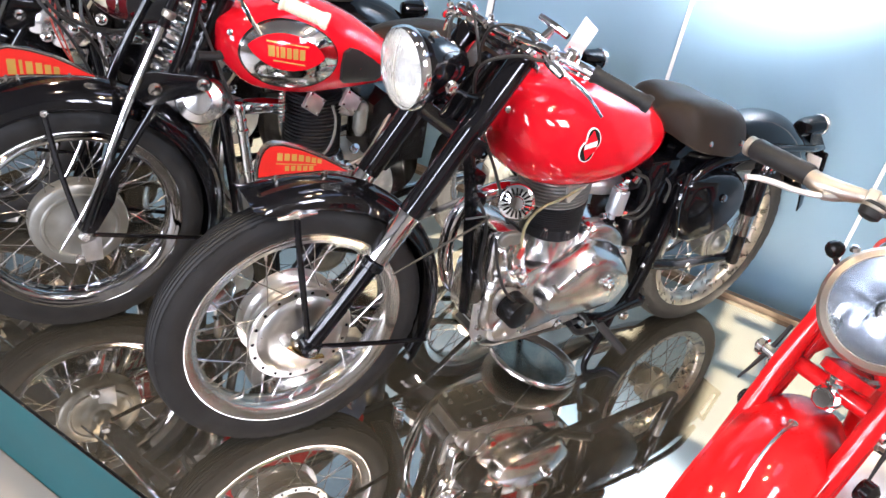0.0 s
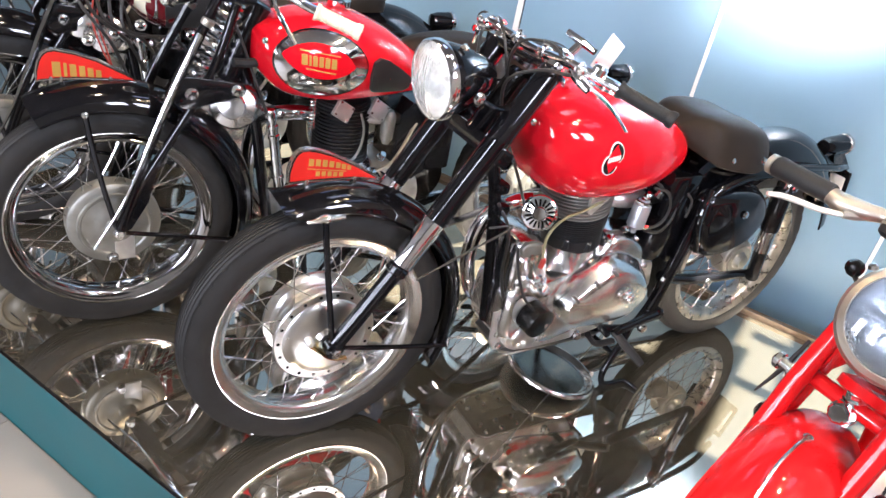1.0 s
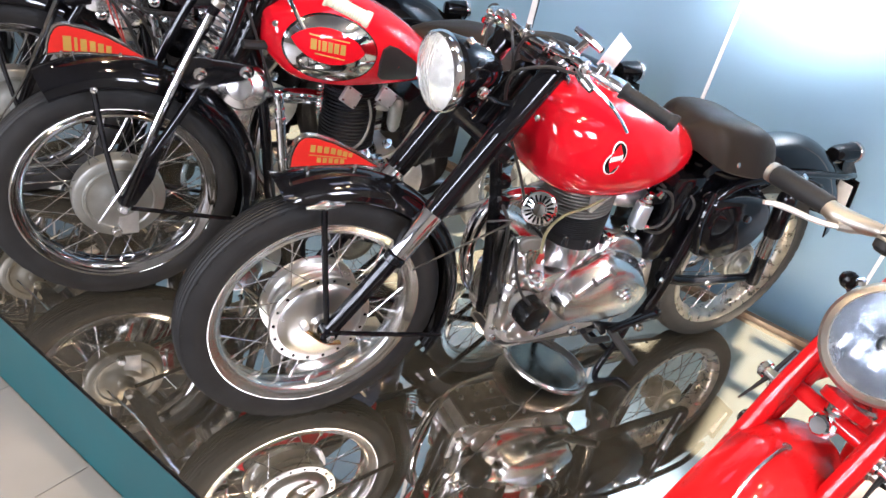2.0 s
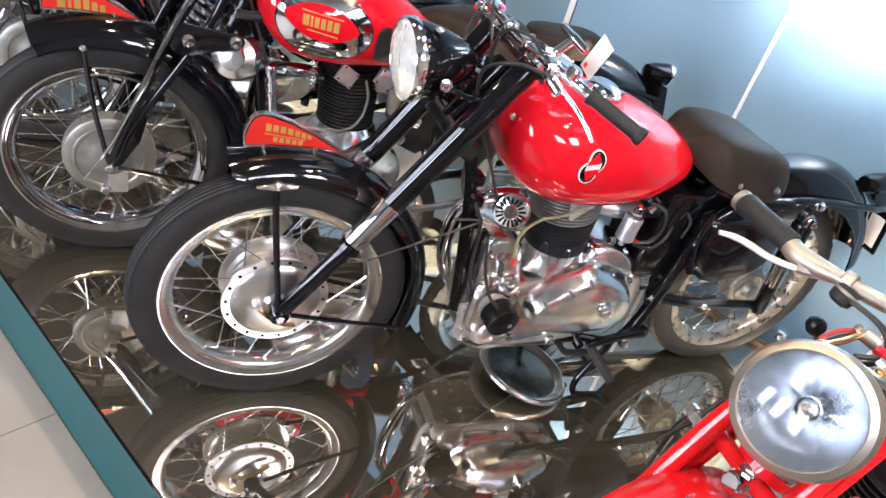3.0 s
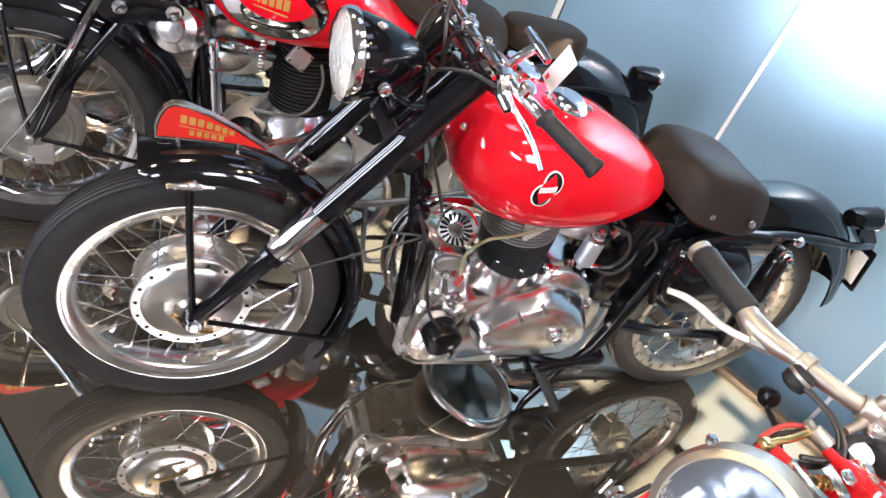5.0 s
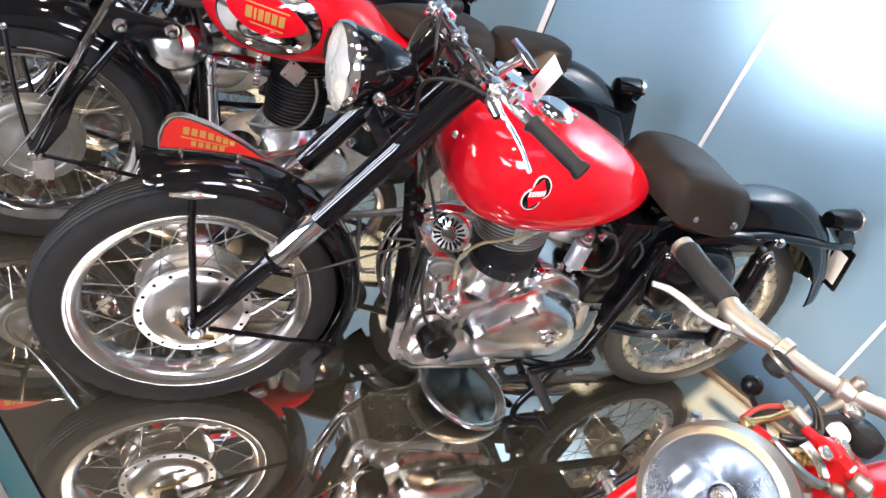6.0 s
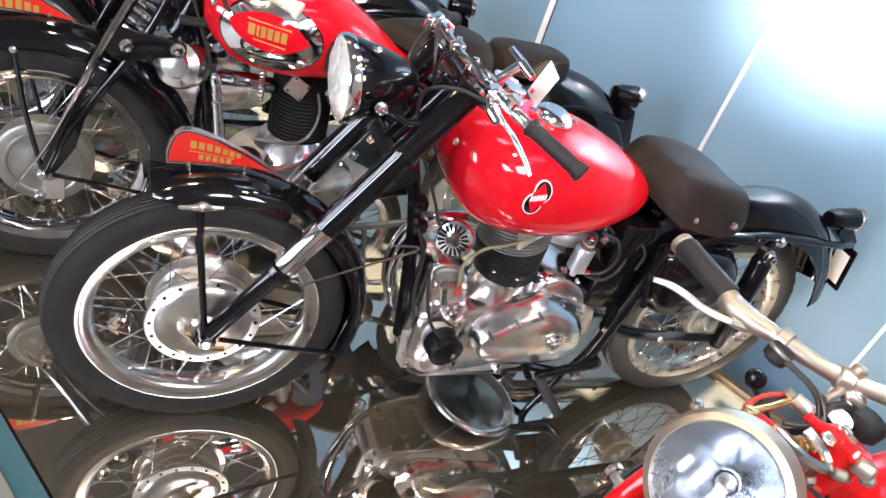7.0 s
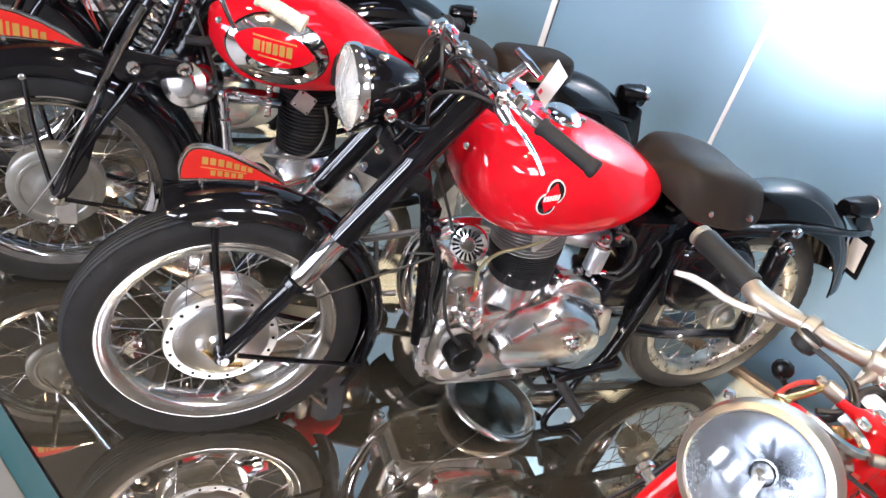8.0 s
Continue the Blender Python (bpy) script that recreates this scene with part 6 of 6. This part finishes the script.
        part("plate_bracket", slab([(1.70, 0.70), (1.75, 0.70), (1.80, 0.55), (1.77, 0.50), (1.72, 0.58)], -0.06, 0.06, side, bevel=0.006), M_BLACK, b)
        for s in (-1, 1):
            part("saddle_spring", coil((1.08, s * 0.09, 0.65), (1.08, s * 0.09, 0.77), 0.024, 0.004, 7), M_CHROME, b)
            part("rear_stay", tube([(1.25, s * 0.09, 0.66), (1.5, s * 0.092, 0.70), (1.72, s * 0.06, 0.66)], 0.008, n=8), M_FRAME, b)
    part("stand", tube([(0.9, -0.09, 0.19), (0.93, -0.13, 0.02), (0.99, -0.14, 0.008)], 0.009, n=8), M_FRAME, b)
    return b


touring_motorcycle(pose(-0.40, 0.605, 0, 0, 0, 4.5), "black girder-fork motorcycle with a red and chrome tank", True, True, True)
third_bike = touring_motorcycle(pose(-0.83, 1.20, 0, 0, 0, 5.0), "black girder-fork motorcycle with a dark maroon tank", False, False, True, 0.17)
copy_thing(third_bike, pose(-1.25, 1.82, 0, 0, 0, 5.0))

# ---- the red girder-fork motorcycle in the foreground ----


def red_motorcycle():
    b = thing("motorcycle", pose(0.36, -0.845, 0, 0, 0, 3.2), "all-red girder-fork motorcycle with a large chrome headlamp", "motorcycle", "parked motorcycles")
    wheel(b, "front_wheel", 0.08, 0.30, drum_hub(0.09), M_DULL, flange=0.075, half=0.035).scale = (0.92, 0.92, 0.92)
    part("front_mudguard", mudguard(0.115, 0.325, 0.342, 0.075, -70, 100, depth=0.045), M_RED2, b, "wide red front mudguard").matrix_basis = Matrix.Translation((0.13, 0, 0)) @ pose(0, 0, 0, 0, 0, 13) @ Matrix.Translation((-0.13, 0, 0))
    part("guard_wire", tube([(0.112, -0.005, 0.674), (0.07, -0.012, 0.671), (0.02, -0.022, 0.658), (-0.036, -0.04, 0.626)], 0.0032, n=8), M_STEEL, b, "bright wire on the mudguard")
    for p in ((0.116, -0.004, 0.664), (-0.038, -0.041, 0.613)):
        bolt(b, p, (0, 0, 1), 0.008, 0.008, M_STEEL)
    for s in (-1, 1):
        y = s * 0.078
        part("girder", tube([(0.0, s * 0.085, 0.33), (0.08, y, 0.50), (0.165, y, 0.69), (0.235, s * 0.072, 0.858)], [0.012, 0.016, 0.017, 0.013], n=14), M_RED2, b, "red girder blade")
        part("girder_rear_tube", tube([(0.01, s * 0.085, 0.34), (0.17, y, 0.58), (0.30, s * 0.07, 0.85)], 0.010, n=10), M_RED2, b)
        part("link", tube([(0.20, s * 0.085, 0.685), (0.33, s * 0.08, 0.70)], 0.012, n=10, steps=1), M_RED2, b, "red fork link")
        bolt(b, (0.20, s * 0.092, 0.685), (0, s, 0), 0.014, 0.014, M_NICKEL)
        part("damper_arm", tube([(0.150, s * 0.118, 0.650), (0.170, s * 0.113, 0.676), (0.192, s * 0.11, 0.700)], [0.002, 0.0032, 0.005], n=8), M_IRON, b, "dark steel damper arm")
        part("damper_arm", tube([(0.192, s * 0.11, 0.700), (0.205, s * 0.108, 0.724), (0.220, s * 0.106, 0.750)], [0.005, 0.004, 0.0035], n=8), M_IRON, b, "dark steel damper arm")
        part("damper_boss", lathe([(0.013, 0), (0.017, 0.004), (0.017, 0.012), (0.012, 0.014), (0.012, 0.030), (0.016, 0.032), (0.016, 0.040), (0.008, 0.046)], (0.196, s * 0.088, 0.700), (0, s, 0), n=16), M_STEEL, b, "bright damper hub")
        part("damper_hub", lathe([(0.016, 0), (0.02, 0.004), (0.02, 0.02), (0.012, 0.028)], (0.208, s * 0.098, 0.588), (0, s, 0), n=14), M_BAKELITE, b)
    part("cross_tube", tube([(0.195, -0.085, 0.685), (0.195, 0.085, 0.685)], 0.014, n=12, steps=1), M_RED2, b)
    bolt(b, (0.192, -0.002, 0.700), (-0.3, 0, 1), 0.016, 0.022, M_CHROME, "grease_nut")
    bolt(b, (0.186, 0.0, 0.672), (-1, 0, 0.2), 0.018, 0.024, M_CHROME, "grease_nut")
    part("fork_spring", coil((0.215, 0, 0.70), (0.30, 0, 0.90), 0.036, 0.007, 8), M_STEEL, b, "bright coil spring")
    part("spring_cup", lathe([(0.03, 0), (0.042, 0.004), (0.042, 0.02), (0.02, 0.03)], (0.208, 0, 0.695), (0.1, 0, 0.2), n=20), M_RED2, b)
    part("steering_head", lathe([(0.03, 0), (0.036, 0.008), (0.033, 0.02), (0.033, 0.22), (0.036, 0.235), (0.03, 0.245)], (0.315, 0, 0.68), (0.10, 0, 0.24), n=20), M_RED2, b)
    lamp(b, (0.240, -0.018, 0.880), (-0.86, -0.32, 0.44), 0.087, 0.120, M_CHROME, M_NICKEL, label="large chrome headlamp with deep reflector", clear=True)
    part("lamp_nut", lathe([(0.007, 0), (0.007, 0.006), (0.004, 0.009)], (0.222, 0.052, 0.940), (-0.2, 0.3, 1), n=10), M_CHROME, b)

    # handlebar, grips, levers and controls
    half = [(0.512, 0.0, 0.945), (0.496, 0.040, 0.940), (0.462, 0.078, 0.933), (0.434, 0.112, 0.931), (0.409, 0.155, 0.931), (0.393, 0.20, 0.930), (0.381, 0.25, 0.930), (0.379, 0.34, 0.930), (0.379, 0.392, 0.930)]
    part("handlebar", tube(mirrored(half)[::-1] + half[1:], 0.0130, n=14), M_NICKEL, b, "dull nickel handlebar")
    for f in ((lambda p: p), (lambda p: mirrored([p])[0])):
        part("grip", lathe([(0.0175, 0), (0.0195, 0.004), (0.0200, 0.095), (0.0215, 0.118), (0.0185, 0.124)], f((0.380, 0.262, 0.930)), (0, f((0, 1, 0))[1], 0), n=20), M_GRIP, b, "worn black grip")
        part("grip_end", lathe([(0.0165, 0), (0.0195, 0.002), (0.0195, 0.012), (0.013, 0.015)], f((0.379, 0.386, 0.930)), (0, f((0, 1, 0))[1], 0), n=20), M_NICKEL, b)
        part("lever_bracket", tube([f(p) for p in [(0.379, 0.262, 0.928), (0.378, 0.24, 0.925), (0.388, 0.205, 0.927), (0.40, 0.18, 0.930)]], [0.0170, 0.0175, 0.0165, 0.0140], n=14), M_NICKEL, b)
        part("lever", tube([f(p) for p in [(0.372, 0.220, 0.912), (0.350, 0.236, 0.911), (0.331, 0.258, 0.911), (0.321, 0.285, 0.911), (0.305, 0.308, 0.911), (0.281, 0.321, 0.911)]], [0.0065, 0.0070, 0.0074, 0.0076, 0.0074, 0.0055], n=12, flat=0.7), M_LEVER, b, "pale curved lever")
        part("lever_joint", tube([f(p) for p in [(0.366, 0.224, 0.913), (0.380, 0.210, 0.917), (0.396, 0.190, 0.924)]], [0.0085, 0.0105, 0.010], n=10), M_DULL, b, "dark lever joint")
        part("bar_clamp", lathe([(0.0150, -0.010), (0.0180, -0.008), (0.0180, 0.008), (0.0150, 0.010)], f((0.408, 0.163, 0.931)), (-0.35, f((0, 1, 0))[1], 0), n=16), M_NICKEL, b)
        sw = part("switch", lathe([(0.014, -0.006), (0.0185, -0.002), (0.0200, 0.010), (0.0180, 0.020), (0.010, 0.025)], f((0.397, 0.148, 0.926)), (-0.5, 0, -1), n=36), M_GRIP, b, "round black switch")
        part("band", ringed([(0.0195, 0.001), (0.0206, 0.002), (0.0206, 0.006), (0.0195, 0.007)], f((0.397, 0.148, 0.926)), (-0.5, 0, -1), n=36), M_NICKEL, sw)
    # top yoke and its clutter behind the lamp
    yoke = part("top_yoke", tube([(0.366, 0.048, 0.905), (0.370, 0.032, 0.905), (0.373, 0.022, 0.905), (0.380, 0.010, 0.905), (0.383, -0.002, 0.904), (0.384, -0.010, 0.903), (0.386, -0.028, 0.900)], [0.0075, 0.0078, 0.0125, 0.0145, 0.0125, 0.0078, 0.0075], n=14), M_RED2, b, "red top yoke")
    part("yoke_stub", lathe([(0.009, 0), (0.0115, 0.003), (0.0115, 0.024), (0.0095, 0.027)], (0.359, 0.073, 0.912), (0.010, -0.025, -0.003), n=20), M_NICKEL, yoke, "nickel stub")
    part("yoke_end", lathe([(0.0090, 0), (0.0120, 0.003), (0.0125, 0.022), (0.0095, 0.026)], (0.386, -0.026, 0.900), (0.013, -0.018, -0.002), n=20), M_NICKEL, yoke, "nickel end")
    for x, y, z, r in ((0.392, 0.010, 0.914, 0.0085), (0.362, 0.006, 0.908, 0.0085), (0.399, 0.000, 0.906, 0.0070), (0.351, 0.077, 0.915, 0.0060), (0.409, -0.012, 0.898, 0.0075)):
        bolt(b, (x, y, z), (0.15, -0.2, 1), r, 0.008, M_RIM if r > 0.008 else M_NICKEL, "yoke_nut")
    part("bar_lug", lathe([(0.015, -0.012), (0.0175, -0.009), (0.0175, 0.009), (0.015, 0.012)], (0.456, 0.084, 0.932), (-0.7, 0.7, 0), n=20), M_NICKEL, b)
    part("lug_bolt", lathe([(0.009, 0), (0.0105, 0.003), (0.0105, 0.014), (0.007, 0.017)], (0.462, 0.080, 0.944), (0.3, 0, 1), n=16), M_NICKEL, b)
    part("lug_stem", tube([(0.454, 0.078, 0.924), (0.437, 0.071, 0.920), (0.410, 0.066, 0.914)], [0.0085, 0.0070, 0.0060], n=12), M_NICKEL, b)
    part("lug_cap", lathe([(0.009, 0), (0.0115, 0.004), (0.0115, 0.030), (0.006, 0.036)], (0.447, 0.066, 0.922), (0.035, -0.012, -0.012), n=20), M_RIM, b, "bright lug cap")
    part("brass_rod", tube([(0.278, 0.063, 0.903), (0.300, 0.064, 0.906), (0.321, 0.066, 0.907), (0.357, 0.071, 0.911)], 0.0052, n=12), M_BRASS, b)
    part("brass_block", box((0.278, 0.063, 0.899), (0.017, 0.017, 0.018), bevel=0.003), M_BRASS, b)
    part("red_lug", tube([(0.287, 0.062, 0.889), (0.303, 0.058, 0.887), (0.322, 0.042, 0.880)], [0.0075, 0.0095, 0.0085], n=12), M_RED2, b)
    part("red_lug", tube([(0.343, 0.006, 0.860), (0.354, -0.001, 0.856), (0.367, -0.010, 0.850)], [0.010, 0.012, 0.011], n=12), M_RED2, b)
    part("red_lug", tube([(0.352, -0.012, 0.870), (0.368, -0.010, 0.871), (0.384, -0.006, 0.870)], [0.0065, 0.0085, 0.0075], n=12), M_RED2, b)
    part("control_rod", tube([(0.272, 0.070, 0.904), (0.298, 0.079, 0.907), (0.328, 0.084, 0.908), (0.352, 0.080, 0.910)], 0.0036, n=8), M_REDWIRE, b)
    part("control_rod", tube([(0.282, 0.068, 0.900), (0.312, 0.076, 0.902), (0.347, 0.077, 0.905)], 0.0032, n=8), M_CABLE, b)
    part("bar_cable", tube([(0.392, 0.140, 0.922), (0.396, 0.122, 0.920), (0.403, 0.093, 0.918), (0.402, 0.068, 0.915), (0.396, 0.044, 0.905), (0.388, 0.030, 0.885)], 0.0040, n=8), M_CABLE, b, "black control cable")
    part("bar_cable", tube([(0.386, 0.136, 0.920), (0.394, 0.115, 0.919), (0.399, 0.090, 0.917), (0.398, 0.066, 0.912), (0.391, 0.046, 0.900)], 0.0028, n=8), M_CABLE, b, "thin black control cable")
    for line, r in ((((0.326, 0.050, 0.880), (0.355, 0.041, 0.880), (0.380, 0.036, 0.893)), 0.0048), (((0.332, 0.048, 0.892), (0.361, 0.037, 0.898), (0.396, 0.044, 0.903)), 0.0040), (((0.318, 0.044, 0.868), (0.345, 0.030, 0.870), (0.366, 0.020, 0.884)), 0.0045), (((0.398, 0.048, 0.905), (0.414, 0.055, 0.909), (0.432, 0.057, 0.910), (0.452, 0.057, 0.908), (0.470, 0.050, 0.903)), 0.0055)):
        part("rubber_hose", tube(list(line), r, n=10), M_CABLE, b, "black rubber hose")
    part("brass_spring", coil((0.336, 0.017, 0.885), (0.370, 0.010, 0.885), 0.0075, 0.0028, 5), M_BRASS, b, "small brass spring")
    dial = part("instrument", lathe([(0.012, -0.034), (0.022, -0.030), (0.0245, -0.010), (0.0245, 0.0), (0.021, 0.002), (0.004, 0.002)], (0.438, 0.047, 0.894), (-0.05, -0.12, 1), n=32), M_CAP, b, "black instrument with a white dial")
    part("dial", lathe([(0.0200, 0.0022), (0.0195, 0.0032), (0.002, 0.0034)], (0.438, 0.047, 0.894), (-0.05, -0.12, 1), n=32), M_WHITE, dial, "white dial")
    part("cover", lathe([(0.018, -0.03), (0.030, -0.022), (0.034, -0.004), (0.030, 0.008), (0.016, 0.014), (0.002, 0.015)], (0.489, 0.043, 0.892), (0.2, 0.1, 1), n=32), M_GRIP, b, "dark grey rubber cover")
    for k in range(4):
        part("wire", tube([(0.30, -0.02 + 0.02 * k, 0.865), (0.36, 0.03 - 0.03 * k, 0.850), (0.42, -0.01 + 0.02 * k, 0.80), (0.46, 0.0, 0.72)], 0.0032, n=6), M_CABLE if k % 2 else M_REDWIRE, b)
        bolt(b, (0.335 + 0.022 * k, 0.040 - 0.022 * k, 0.862), (0, 0.2, 1), 0.0075, 0.009, M_NICKEL if k % 2 else M_BRASS, "small_nut")
    for x, y, z in ((0.405, 0.026, 0.893), (0.418, 0.008, 0.888), (0.425, -0.022, 0.885), (0.372, -0.030, 0.880), (0.412, -0.042, 0.880)):
        part("clip", lathe([(0.006, -0.009), (0.0085, -0.006), (0.0085, 0.006), (0.006, 0.009)], (x, y, z), (0.7, -0.6, 0.2), n=14), M_NICKEL if y > 0 else M_DULL, b)

    tank = Tank([(0.58, 0.04, 0.68, 0.74), (0.60, 0.06, 0.65, 0.76), (0.65, 0.080, 0.63, 0.78), (0.72, 0.09, 0.62, 0.79), (0.84, 0.09, 0.63, 0.79), (0.95, 0.08, 0.66, 0.78), (1.02, 0.04, 0.69, 0.75)], p=2.6)
    part("fuel_tank", tank.build(), M_RED2, b, "red fuel tank")
    part("gear_lever", tube([(0.70, 0.130, 0.52), (0.655, 0.190, 0.68), (0.586, 0.228, 0.764)], 0.0055, n=8), M_IRON, b)
    part("gear_knob", lathe([(0.005, -0.018), (0.0125, -0.0135), (0.0175, -0.0045), (0.0185, 0.003), (0.0150, 0.012), (0.007, 0.0172), (0.001, 0.0185)], (0.584, 0.229, 0.776), (0.05, 0.2, 1), n=24), M_CAP, b, "black ball knob")
    part("down_tube", tube([(0.34, 0, 0.72), (0.40, 0, 0.5), (0.46, 0, 0.24)], 0.018, n=12), M_RED2, b)
    part("cradle_tube", tube([(0.46, 0, 0.24), (0.7, 0, 0.17), (1.05, 0, 0.19), (1.42, 0.09, 0.32)], 0.014, n=10), M_RED2, b)
    part("crankcase", slab(hull2(0.64, 0.31, 0.13, 0.86, 0.34, 0.11, 14), 0.08, -0.08, side, bevel=0.02), M_CAST, b)
    part("barrel", finned((0.66, 0, 0.42), (-0.04, 0, 1), 0.09, 0.2, 14, core=0.8), M_IRON, b)
    part("saddle", saddle([(0.95, 0.035, 0.80, 0.78), (1.03, 0.06, 0.82, 0.77), (1.12, 0.13, 0.825, 0.75), (1.25, 0.15, 0.82, 0.745), (1.31, 0.10, 0.805, 0.76)]), M_SEAT, b)
    wheel(b, "rear_wheel", 1.42, 0.325, drum_hub(0.09), M_DULL, flange=0.075, half=0.035)
    part("rear_mudguard", mudguard(1.42, 0.325, 0.38, 0.08, -60, 95, depth=0.055), M_RED2, b)
    part("seat_tube", tube([(1.0, 0, 0.76), (0.98, 0, 0.45), (0.95, 0, 0.2)], 0.016, n=10), M_RED2, b)
    # lamp and gear lever, and the fork, are shifted to fit the camera's view
    forward = {"headlamp", "lamp_nut", "gear_lever", "gear_knob"}
    fork = {"girder", "girder_rear_tube", "link", "cross_tube", "grease_nut", "fork_spring", "spring_cup"}
    for ob in b.children:
        if ob.name.split(".")[0] in forward:
            ob.location = (-0.07, -0.005, 0)
        elif ob.name.split(".")[0] in fork:
            ob.location = (0.017, 0, 0.018)
    return b


red_motorcycle()
